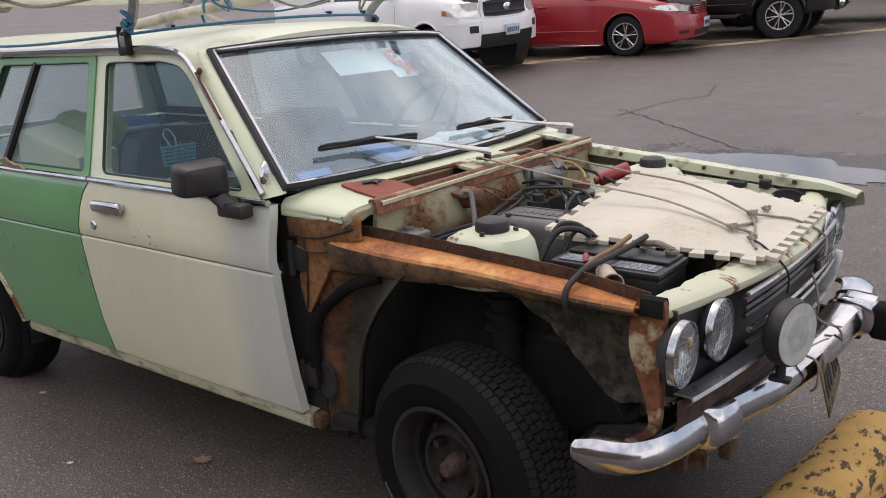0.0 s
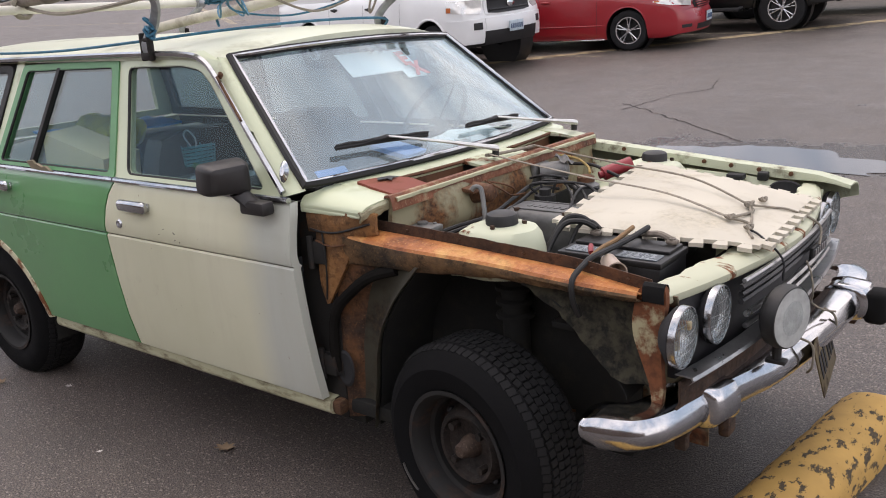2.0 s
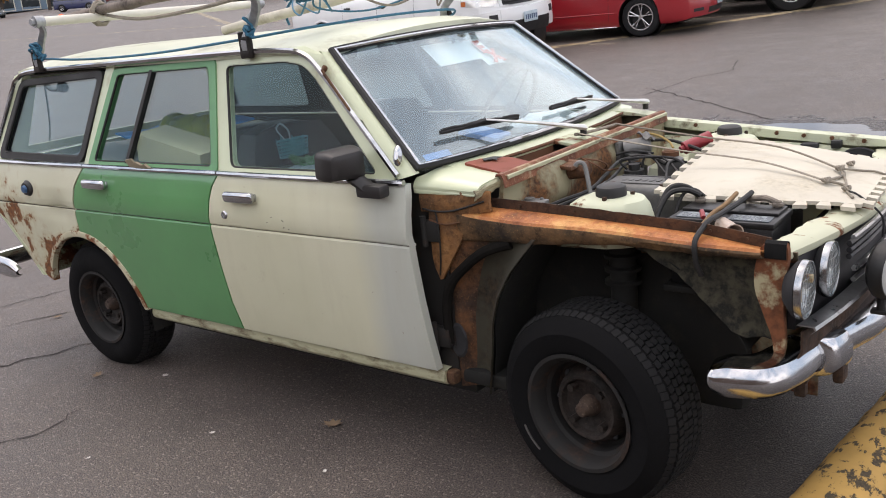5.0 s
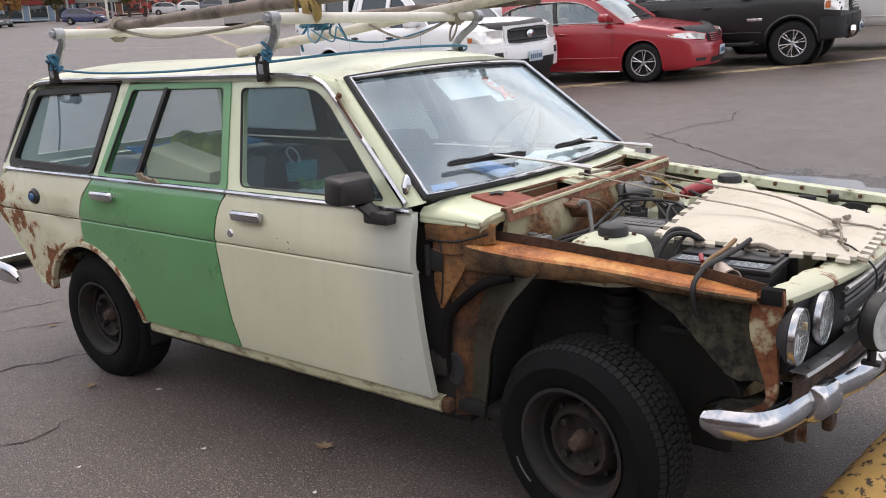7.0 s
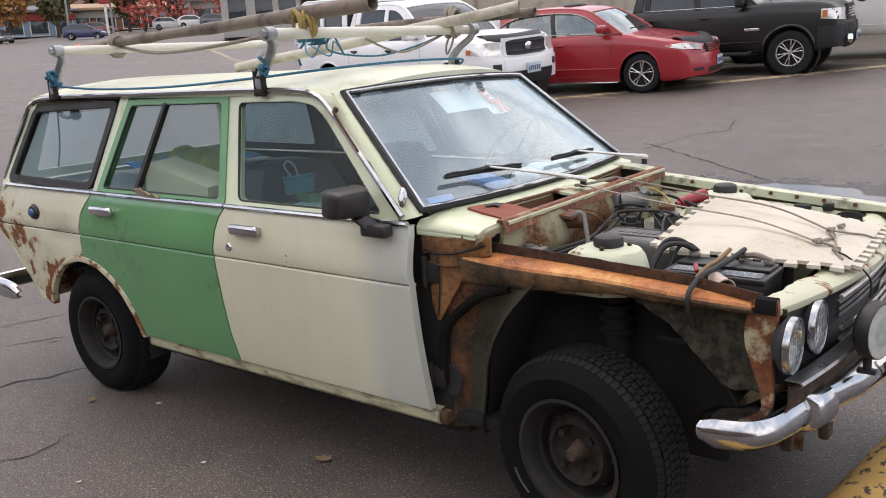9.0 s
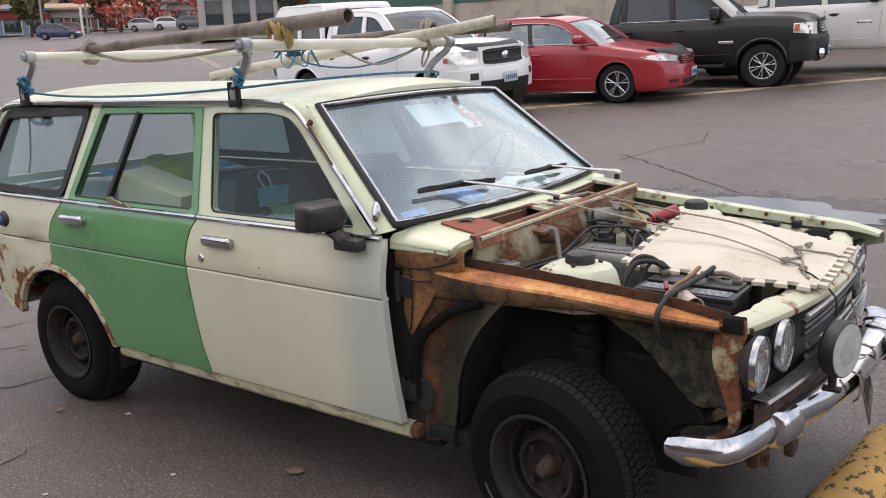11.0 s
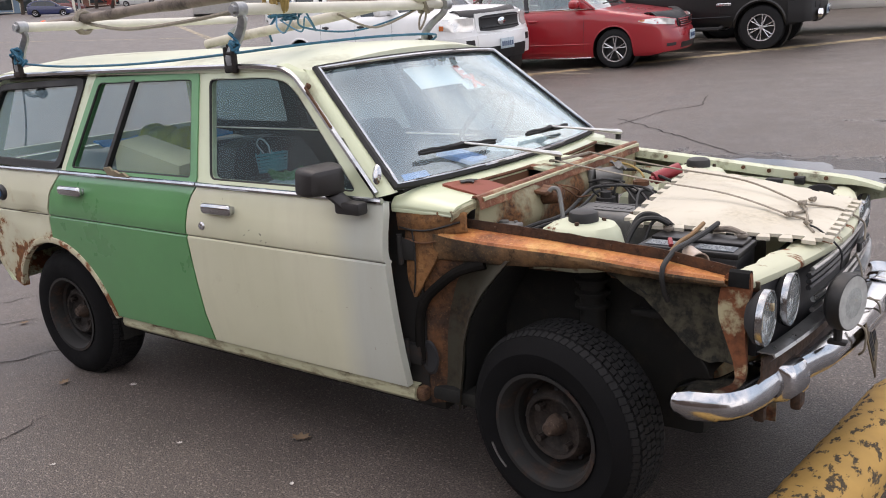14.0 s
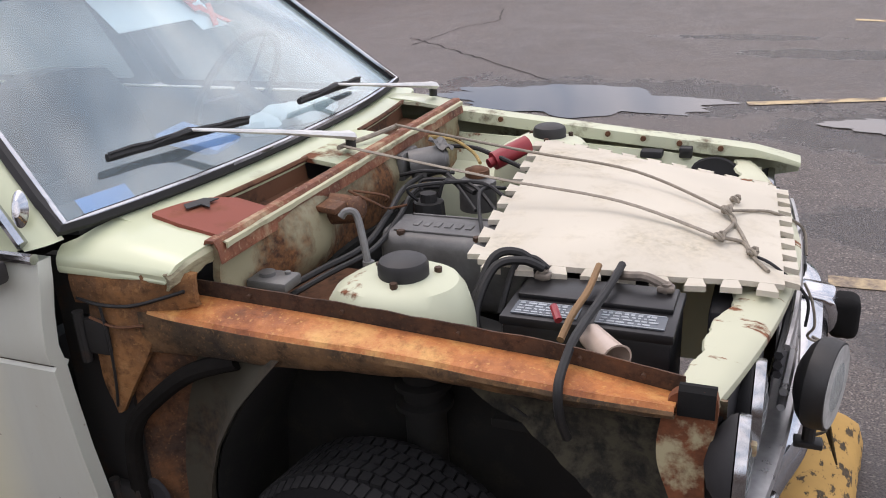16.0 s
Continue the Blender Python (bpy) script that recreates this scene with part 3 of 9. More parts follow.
for a in np.linspace(0.16, 2.80, 44):
    row = []
    for r_, o in ((ARCH_R - 0.002, -0.012), (ARCH_R + 0.002, 0.006), (ARCH_R + 0.012, 0.008), (ARCH_R + 0.026, 0.003), (ARCH_R + 0.030, -0.003)):
        z = ARCH_Z + r_ * math.sin(a)
        row.append((ARCH_X + r_ * math.cos(a), side(min(0.9, z)) - o + 0.002 * noise.noise((a * 9, r_ * 30, 1)), z))
    rows.append(row)
sheet(bm, rows, (0, 0.006, 0))
part("arch_lip", bm, M["lip_paint"], quarter, "rusted ivory wheel arch lip")
# thin dark brown line laid along the body crease
M["crease_brown"] = mat("crease_brown", (0.045, 0.028, 0.016), 0.9, vary=0.5, scale=20)
for own, x0, x1 in ((fdoor, seam(0.765) + 0.006, front_edge(0.765) - 0.006), (rdoor, rear_edge(0.765) + 0.004, seam(0.765) - 0.014), (quarter, -3.22, rear_edge(0.765) - 0.014)):
    bm = bmesh.new()
    tube(bm, [(x, side(0.765) + 0.0005, 0.765) for x in np.linspace(x0, x1, 12)], 0.0022, 5)
    part("crease_line", bm, M["crease_brown"], own)
bm = bmesh.new()
rows = [[(ARCH_X + 0.40 * math.cos(a), y, ARCH_Z + 0.40 * math.sin(a)) for y in (-0.745, -0.66, -0.56, -0.50)] for a in np.linspace(-0.1, 2.35, 22)]
sheet(bm, rows, (0, 0, 0.006))
box(bm, (ARCH_X + 0.03, -0.49, 0.50), (0.66, 0.02, 0.32), 0.0)
part("rear_wheelhouse", bm, M["under"], wagon)
bm = bmesh.new()
rows = [[(x, y, z) for x in np.linspace(-2.145, -0.515, 20)] for y, z in ((-0.66, 0.276), (-0.69, 0.273), (-0.722, 0.278), (-0.735, 0.291), (-0.737, 0.308), (-0.730, 0.328), (-0.70, 0.331))]
sheet(bm, rows, (0, 0.02, 0))
sill = part("sill", bm, M["ivory_sill"], wagon, "grimy ivory sill")
bm = bmesh.new()
box(bm, (-0.500, -0.704, 0.303), (0.04, 0.046, 0.050), 0.014)
M["sill_rust"] = rusty_steel("dark_sill_rust", [(0.30, (0.020, 0.012, 0.009)), (0.46, (0.06, 0.03, 0.016)), (0.60, (0.12, 0.055, 0.024)), (0.75, (0.17, 0.12, 0.06))])
part("sill_end", bm, M["sill_rust"], sill, "rusted sill end")
# far side of the body, closed
bm = bmesh.new()
rows = []
for z in SIDE_Z:
    rows.append([(x, -side(z), z) for x in (-3.25, -2.0, -1.2, -0.55)])
sheet(bm, rows, (0, -0.03, 0))
part("far_side_panel", bm, M["ivory"], wagon)
# tail
bm = bmesh.new()
rows = [[(tail(z) - 0.02 - 0.03 * math.cos(y / 0.5), y, z) for y in np.linspace(-0.765, 0.765, 9)] for z in (0.40, 0.52, 0.73, 0.90, 0.957)]
sheet(bm, rows, (0.03, 0, 0))
part("tailgate", bm, M["ivory_rust"], wagon)

# windows and their frames
def frame_pts(pts, r, out):
    return [gh(p.x, p.y, out) for p in rounded(pts, r)]


def window(parent, outer, inner, mat_frame, ro=0.03, ri=0.03, glass_mat=None, out=0.0, thick=0.035, nm="window_frame"):
    bm = bmesh.new()
    ring(bm, frame_pts(outer, ro, out), frame_pts(inner, ri, out), (0, thick, 0))
    f = part(nm, bm, mat_frame, parent)
    bm = bmesh.new()
    plate(bm, [q + Vector((0, 0.016, 0)) for q in frame_pts(inner, ri, out)], (0, 0.004, 0))
    bm.normal_update()
    for i, f in enumerate(bm.faces):
        f.material_index = 0 if i == 0 else 1
    g = part("window_glass", bm, [glass_mat or M["window"], M["clear"]], parent, "slightly dirty window glass")
    g.visible_shadow = False
    bm = bmesh.new()
    pts = [q + Vector((0, 0.006, 0)) for q in frame_pts(inner, ri, out)]
    tube(bm, pts, 0.006, 5, closed=True)
    part("window_seal", bm, M["seal"], parent)
    return f


window(fdoor, [(-1.468, 0.968), (-1.563, 1.366), (-1.16, 1.368), (-1.06, 1.345), (-0.985, 1.29), (-0.605, 0.968)],
       [(-1.415, 0.984), (-1.518, 1.342), (-1.20, 1.345), (-1.10, 1.33), (-1.03, 1.285), (-0.690, 0.984)], M["ivory"])
window(rdoor, [(-2.372, 0.968), (-2.268, 1.358), (-1.585, 1.368), (-1.487, 0.968)],
       [(-2.328, 0.984), (-2.235, 1.334), (-1.622, 1.343), (-1.528, 0.984)], M["green_frame"], 0.02, 0.02)
window(quarter, [(-3.170, 0.978), (-3.055, 1.335), (-2.335, 1.358), (-2.412, 0.972)],
       [(-3.125, 1.003), (-3.03, 1.308), (-2.378, 1.330), (-2.442, 0.999)], M["seal"], 0.05, 0.03, out=0.004, nm="rubber_surround")
bm = bmesh.new()
plate(bm, [gh(-2.092, 0.982, 0.002), gh(-2.070, 0.982, 0.002), gh(-1.982, 1.345, 0.002), gh(-2.004, 1.345, 0.002)], (0, 0.025, 0))
part("window_divider", bm, M["seal"], rdoor)
bm = bmesh.new()
for x0, x1 in ((-3.165, -2.40), (-2.395, -1.482), (-1.474, -0.575)):
    tube(bm, [(x0, -0.758, 0.964), ((x0 + x1) / 2, -0.760, 0.964), (x1, -0.758, 0.964)], 0.010, 8)
part("belt_trim", bm, M["chrome"], wagon, "thin chrome strip below the windows")

# pillars and roof
def body_piece(name, quads, m, parent=wagon, thick=(0, 0.05, 0)):
    bm = bmesh.new()
    for q in quads:
        plate(bm, q, thick)
    return part(name, bm, m, parent)


body_piece("rear_pillar", [[gh(-2.408, 0.966, -0.004), gh(-2.374, 0.966, -0.004), gh(-2.268, 1.372, -0.004), gh(-2.332, 1.372, -0.004)]], M["ivory"])
body_piece("centre_pillar", [[gh(-1.490, 0.966, -0.006), gh(-1.464, 0.966, -0.006), gh(-1.560, 1.375, -0.006), gh(-1.590, 1.375, -0.006)]], M["ivory"])
body_piece("tail_pillar", [[gh(-3.225, 0.957, -0.004), gh(-3.160, 0.957, -0.004), gh(-3.050, 1.372, -0.004), gh(-3.135, 1.355, -0.004)]], M["ivory"])


def roof_z(x, y):
    u = abs(y) / 0.60
    crown = 1.386 + 0.058 * (1 - u ** 2.4)
    if x > -1.15:
        crown -= 0.5 * (x + 1.15) ** 2 + 0.0 * u
    if x < -2.95:
        crown -= 0.55 * (x + 2.95) ** 2
    return crown


bm = bmesh.new()
rows = []
for x in np.linspace(-3.125, -0.925, 30):
    w = 0.600 - (0.03 * ((x + 2.9) / 0.26) ** 2 if x < -2.9 else 0)
    row = []
    for y in np.linspace(-1, 1, 17):
        yy_ = math.copysign(abs(y) ** 0.8, y) * w
        fx = x - 0.065 * (yy_ / 0.6) ** 2 * max(0.0, (x + 1.6) / 0.675)
        row.append((fx, yy_, roof_z(x, yy_)))
    rows.append(row)
sheet(bm, rows, (0, 0, -0.02))
M["roof_paint"] = stained("roof_paint", (0.58, 0.61, 0.47), (0.30, 0.28, 0.18), 0.55, 0.8, 0.45, 0.7, 3.0, 40, bumps=0.05, coat=0.1)
roof = part("roof", bm, M["roof_paint"], wagon, "faded ivory roof")
bm = bmesh.new()
tube(bm, spline([(-3.215, -0.735, 0.985), (-3.165, -0.68, 1.15), (-3.11, -0.635, 1.29), (-3.06, -0.622, 1.342), (-2.9, -0.612, 1.372), (-2.2, -0.607, 1.381), (-1.5, -0.605, 1.386), (-1.20, -0.608, 1.382), (-1.08, -0.613, 1.362), (-0.985, -0.634, 1.300), (-0.80, -0.69, 1.150), (-0.60, -0.752, 0.985)], 8), 0.011, 6)
part("drip_rail", bm, M["chrome"], roof, "dull drip rail")
# windscreen
def ws(u, v):
    """u across -1..1, v up 0..1."""
    w = 0.712 + (0.580 - 0.712) * v
    x = -0.555 + (-0.985 + 0.555) * v + (0.075 - 0.015 * v) * (1 - abs(u) ** 2.2)
    z = 1.000 + (1.366 - 1.000) * v + 0.018 * (1 - u * u) * v
    return Vector((x, u * w, z))


bm = bmesh.new()
sheet(bm, [[ws(u, v) for u in np.linspace(-1, 1, 25)] for v in np.linspace(0, 1, 12)], (-0.004, 0, -0.003))
bm.normal_update()
for f in bm.faces:
    f.material_index = 1 if f.normal.dot(Vector((1, 0, 1))) < 0.3 else 0
wsc = part("windscreen", bm, [M["windscreen"], M["clear"]], wagon, "dusty windscreen, the sky's pale reflection partly in its film")
wsc.visible_shadow = False
loop = [ws(u, 0) for u in np.linspace(-1, 1, 25)] + [ws(1, v) for v in np.linspace(0, 1, 10)[1:]] + [ws(u, 1) for u in np.linspace(1, -1, 25)[1:]] + [ws(-1, v) for v in np.linspace(1, 0, 10)[1:-1]]
cen = Vector((-0.75, 0, 1.18))
bm = bmesh.new()
tube(bm, [q + (q - cen) * Vector((1, 1, 1)).length * 0.0 + Vector((0.004, 0, 0.004)) for q in loop], 0.013, 6, closed=True)
part("windscreen_seal", bm, M["seal"], wsc)
bm = bmesh.new()
tube(bm, [q + (cen - q) * 0.012 + Vector((0.012, 0, 0.008)) for q in loop], 0.0065, 6, closed=True)
part("windscreen_trim", bm, M["chrome"], wsc, "chrome windscreen trim")
for s in (-1, 1):
    bm = bmesh.new()
    rows = []
    for v in np.linspace(-0.03, 1.0, 10):
        a = ws(-1, v)
        b = Vector((-0.612 + (-1.0 + 0.612) * v, -0.748 + (0.748 - 0.612) * v, 0.985 + (1.372 - 0.985) * v))
        rows.append([Vector((p.x, p.y * -s, p.z)) for p in (a, a.lerp(b, 0.3) + Vector((0.004, -0.008, 0)), a.lerp(b, 0.7) + Vector((0.002, -0.008, 0)), b)])
    sheet(bm, rows, (-0.03, 0.02 * -s, 0))
    part("windscreen_pillar", bm, M["ivory"], wagon)


# infill between the windscreen pillars and the gutter
for s in (-1, 1):
    bm = bmesh.new()
    rows = []
    for x, y, z in ((-1.20, -0.608, 1.382), (-1.13, -0.610, 1.374), (-1.08, -0.613, 1.362), (-1.03, -0.622, 1.333), (-0.985, -0.634, 1.300), (-0.89, -0.662, 1.225), (-0.80, -0.69, 1.150)):
        v = min(1.0, (z - 0.985) / 0.387)
        b = Vector((-0.612 - 0.388 * v, -0.748 + 0.136 * v, 0.985 + 0.387 * v)) if z < 1.37 else Vector((x + 0.02, -0.578, 1.392))
        a = Vector((x, y, z))
        rows.append([Vector((p.x, -s * p.y, p.z)) for p in (a, a.lerp(b, 0.5) + Vector((0, -0.002, 0.002)), b)])
    sheet(bm, rows, (-0.01, 0.012 * -s, -0.004))
    part("pillar_infill", bm, M["ivory"], wagon)

# wheels
M["wheel_centre"] = rusty_steel("wheel_centre_rust", [(0.30, (0.006, 0.0055, 0.005)), (0.46, (0.012, 0.009, 0.007)), (0.60, (0.024, 0.015, 0.011)), (0.75, (0.060, 0.040, 0.030))])
M["hub_metal"] = rusty_steel("hub_rust", [(0.30, (0.018, 0.011, 0.008)), (0.46, (0.035, 0.021, 0.015)), (0.60, (0.07, 0.042, 0.028)), (0.75, (0.18, 0.13, 0.09))])
def wheel_parts(parent, c, r, rim, w, axis=-1, mats=None, n=48, tread=True, hub_out=0.0, steer=0.0):
    """A wheel whose outer face looks along y * axis; c is the middle of that face."""
    mt = mats or {"tyre": M["rubber"], "rim": M["wheel_steel"], "hub": M["hub_metal"]}
    m = Matrix.Translation(c) @ pose(0, 0, 0, 0, 0, steer) @ pose(0, 0, 0, 90 if axis < 0 else -90, 0, 0)
    bm = bmesh.new()
    prof = [(rim, -0.012), (rim + 0.006, 0.002), (rim + 0.02, 0.008), (rim + 0.55 * (r - rim), 0.016), (r - 0.034, 0.004), (r - 0.016, -0.010), (r - 0.004, -0.028),
            (r, -0.05), (r, -w + 0.05), (r - 0.004, -w + 0.028), (r - 0.03, -w), (rim + 0.02, -w - 0.01), (rim, -w + 0.02)]
    lathe(bm, prof, m, n * 2 if tread else n, closed=True)
    tyre = part("tyre", bm, mt["tyre"], parent, "black tyre")
    if tread:
        bm = bmesh.new()
        nb = 78
        for i in range(nb):
            for k in range(7):
                a = 2 * math.pi * (i + 0.42 * math.sin(k * 1.9)) / nb
                y = -0.016 - (w - 0.032) * (k + 0.5) / 7
                edge = k in (0, 6)
                rr = r - (0.009 if edge else 0.0)
                t = m @ pose(0, 0, 0, 0, 0, math.degrees(a)) @ Matrix.Translation((rr + 0.001, 0, y)) @ pose(0, 0, 0, (9 if k % 2 else -11), (-26 if k == 0 else 26 if k == 6 else 0), 0)
                bmesh.ops.create_cube(bm, size=1.0, matrix=t @ Matrix.Diagonal((0.009, 0.80 * 2 * math.pi * r / nb, (w - 0.032) / 7 * (0.98 if edge else 0.90), 1)))
        part("tread", bm, M["tread"], tyre)
    bm = bmesh.new()
    k = rim
    prof = [(k + 0.006, 0.004), (k + 0.008, 0.010), (k - 0.004, 0.010), (k - 0.012, -0.002), (k - 0.018, -0.010), (k - 0.021, -0.045), (k - 0.032, -0.052), (k - 0.036, -0.088), (k - 0.052, -0.096), (k * 0.66, -0.080)]
    lathe(bm, prof, m, n)
    rim_ob = part("rim", bm, mt["rim"], parent, "dark rusty steel rim")
    bm = bmesh.new()
    lathe(bm, [(k * 0.72, -0.094), (k * 0.685, -0.082), (k * 0.62, -0.046), (k * 0.565, -0.034), (k * 0.51, -0.036), (k * 0.47, -0.054), (k * 0.37, -0.064), (0.0, -0.064)], m, n)
    part("wheel_centre", bm, mt.get("centre", M["wheel_centre"]), rim_ob, "rust-brown pressed wheel centre")
    for i in range(8):
        a = i * math.pi / 4
        bm = bmesh.new()
        q = m @ pose(0, 0, 0, 0, 0, math.degrees(a))
        ball(bm, q @ Vector((k * 0.66, 0, -0.066)), (0.010, 0.014, 0.010), 8, None)
        part("vent_slot", bm, M["dark"], rim_ob)
    bm = bmesh.new()
    lathe(bm, [(0.034, -0.065), (0.031, -0.044), (0.025, -0.036), (0.021, -0.026 + hub_out), (0.016, -0.021 + hub_out), (0.0, -0.021 + hub_out)], m, 20)
    part("hub", bm, mt["hub"], rim_ob, "rusty hub end")
    for i in range(4):
        a = math.pi / 4 + i * math.pi / 2
        bm = bmesh.new()
        cyl(bm, m @ Vector((0.072 * math.cos(a), 0.072 * math.sin(a), -0.060)), m @ Vector((0.072 * math.cos(a), 0.072 * math.sin(a), -0.032)), 0.012, n=6)
        part("wheel_nut", bm, mt.get("centre", M["wheel_centre"]), rim_ob)
    return rim_ob


for nm, c, r, rim, w in (("front_wheel", (-0.010, -0.757, 0.304), 0.302, 0.176, 0.20), ("rear_wheel", (-2.518, -0.746, 0.285), 0.302, 0.170, 0.20)):
    e = new(nm)
    e.parent = wagon
    ro = wheel_parts(e, c, r, rim, w, hub_out=0.012 if nm == "front_wheel" else 0.0, steer=-8.7 if nm == "front_wheel" else 0.0)
    if nm == "front_wheel":
        # short bright steel strip along the lower rim edge
        bm = bmesh.new()
        tube(bm, [(c[0] + 0.175 * math.cos(a), c[1] - 0.0115 - 0.026, c[2] + 0.175 * math.sin(a)) for a in np.linspace(radians(200), radians(228), 7)], 0.0055, 6, squash=0.6)
        part("rim_strip", bm, M["steel"], ro, "short bright strip on the rim edge")
for nm, c, r in (("front_wheel", (0.0, 0.745, 0.326), 0.315), ("rear_wheel", (-2.475, 0.735, 0.310), 0.299)):
    e = new(nm)
    e.parent = wagon
    wheel_parts(e, c, r, r * 0.61, 0.19, 1, tread=False)

# floor pan and inner bodies that close the shell
bm = bmesh.new()
box(bm, (-1.28, 0, 0.30), (1.96, 1.36, 0.05), 0.01)
# tail stretch of the pan, added to keep light from the ground below
box(bm, (-2.66, 0, 0.33), (0.80, 1.16, 0.05), 0.01)
part("floor_pan", bm, M["under"], wagon)


# ---- front end: cowl, rails, engine bay ----


def lerp3(a, b, t):
    return Vector(a).lerp(Vector(b), t)


# scuttle between windscreen and engine bay
def ws_low(y):
    u = max(-1, min(1, y / 0.712))
    return -0.555 + 0.075 * (1 - abs(u) ** 2.2)


bm = bmesh.new()
rows = []
for y in np.linspace(-0.60, 0.70, 27):
    x0 = ws_low(y)
    rows.append([(x0 - 0.01, y, 0.992), (x0 + 0.012, y, 0.990), (x0 + 0.06, y, 0.981), (x0 + 0.066, y, 0.976)])
sheet(bm, rows, (0, 0, -0.012))
cowl = part("cowl", bm, M["ivory"], wagon, "ivory scuttle panel with rust-red patches")
for s in (-1, 1):
    bm = bmesh.new()
    back = [(ws_low(y) - 0.004, s * y, z) for y, z in ((0.52, 0.990), (0.58, 0.989), (0.64, 0.984), (0.675, 0.977))]
    front = [(-0.318, s * 0.52, 0.967), (-0.318, s * 0.60, 0.965), (-0.328, s * 0.648, 0.959), (-0.334, s * 0.672, 0.954)]
    rows = []
    for (a, b) in zip(back, front):
        rows.append([Vector(a).lerp(Vector(b), q) + Vector((0, 0, 0.004 * math.sin(math.pi * q))) for q in np.linspace(0, 1, 7)])
    for ya, za, xb_, yb, zb_ in ((0.696, 0.970, -0.338, 0.686, 0.949), (0.708, 0.961, -0.341, 0.695, 0.944), (0.715, 0.951, -0.345, 0.701, 0.939), (0.717, 0.942, -0.350, 0.703, 0.935), (0.715, 0.936, -0.354, 0.702, 0.932)):
        rows.append([Vector((-0.572, s * ya, za)).lerp(Vector((xb_, s * yb, zb_)), q) + Vector((0, 0, 0.003 * noise.noise((q * 4, ya * 40, s)))) for q in np.linspace(0, 1, 7)])
    sheet(bm, rows, (0, 0, -0.012))
    part("cowl_corner", bm, M["ivory"], cowl)
    bm = bmesh.new()
    lip = spline(front + [(-0.346, s * 0.704, 0.940)], 4)
    sheet(bm, [[Vector(q) + Vector((-0.002, 0, -0.003)), Vector(q) + Vector((0.005, 0, -0.012)), Vector(q) + Vector((0.003, 0, -0.026 + 0.012 * noise.noise((q.y * 30, 1, s)))), Vector((q.x - 0.006, q.y * 0.99, q.z - 0.036 + 0.014 * noise.noise((q.y * 24, 5, s))))] for q in lip], (-0.006, 0, 0))
    part("cowl_flange", bm, M["ivory_sill"], cowl)
bm = bmesh.new()
rows = []
for y in np.linspace(-0.588, -0.425, 12):
    xl = float(np.interp(y, [-0.588, -0.572, -0.50, -0.45, -0.425], [-0.40, -0.475, -0.455, -0.425, -0.385]))
    row = []
    for x in np.linspace(xl, -0.318, 7):
        q = (x - ws_low(y)) / (-0.322 - ws_low(y))
        row.append((x, y, 0.990 - 0.026 * min(1.0, q) + 0.008 + 0.004 * math.sin(math.pi * min(1, q))))
    rows.append(row)
sheet(bm, rows, (0, 0, -0.010))
part("primer_patch", bm, M["red_primer"], cowl, "rust-red primered plate")
bm = bmesh.new()
plate(bm, [(-0.438, -0.520, 0.995), (-0.425, -0.475, 0.995), (-0.400, -0.462, 0.992), (-0.405, -0.485, 0.992), (-0.387, -0.510, 0.9905), (-0.410, -0.505, 0.993), (-0.420, -0.535, 0.993)], (0, 0, 0.002))
part("tape_scrap", bm, M["black"], cowl, "black tape scrap")
# wells of the air intake with rust inside
for y0, y1 in ((-0.43, -0.11), (0.16, 0.52)):
    bm = bmesh.new()
    sheet(bm, [[(ws_low(y) + 0.064, y, 0.978), (ws_low(y) + 0.070, y, 0.93), (-0.33, y, 0.915), (-0.322, y, 0.965)] for y in np.linspace(y0, y1, 9)], (0, 0, -0.004))
    part("intake_well", bm, M["rust"], cowl, "rusty air intake well")
    bm = bmesh.new()
    tube(bm, [(ws_low(y) + 0.072, y, 0.978) for y in np.linspace(y0, y1, 9)], 0.006, 6)
    part("intake_lip", bm, M["rust"], cowl)
for y0, y1, m_ in ((-0.115, 0.165, "ivory_rust"), (0.515, 0.60, "bay_light")):
    bm = bmesh.new()
    sheet(bm, [[(ws_low(y) + 0.06, y, 0.981), (-0.38, y, 0.977), (-0.322, y, 0.969)] for y in np.linspace(y0, y1, 6)], (0, 0, -0.01))
    part("cowl_bridge", bm, M[m_], cowl)
M["lip_rust"] = rusty_steel("red_brown_lip", [(0.28, (0.06, 0.025, 0.015)), (0.42, (0.15, 0.050, 0.025)), (0.56, (0.24, 0.085, 0.040)), (0.70, (0.40, 0.30, 0.18))], 9.0, 0.5, 0.65, 0.5)
bm = bmesh.new()
sheet(bm, [[(-0.328, y, 0.960), (-0.323, y, 0.972), (-0.305, y, 0.972), (-0.298, y, 0.960), (-0.294, y, 0.935)] for y in np.linspace(-0.62, 0.62, 20)], (0.0, 0, -0.006))
part("cowl_lip", bm, M["lip_rust"], cowl, "rust-brown front lip of the scuttle")
bm = bmesh.new()
sheet(bm, [[(-0.297, y, 0.966 + 0.002 * noise.noise((y * 14, 0, 1))), (-0.291 + 0.002 * noise.noise((y * 22, 3, 1)), y, 0.964), (-0.290, y, 0.955 + 0.004 * noise.noise((y * 17, 7, 1)))] for y in np.linspace(-0.60, 0.61, 60)], (-0.004, 0, -0.002))
part("lip_edge", bm, M["ivory_sill"], cowl, "flaking ivory edge of the scuttle lip")
for y in (-0.44, -0.30, -0.15, 0.02, 0.22, 0.40):
    bm = bmesh.new()
    tube(bm, [(-0.325, y, 0.968), (-0.345, y + 0.012, 0.952)], 0.004, 6)
    part("weld_tab", bm, M["ivory_sill"], cowl)

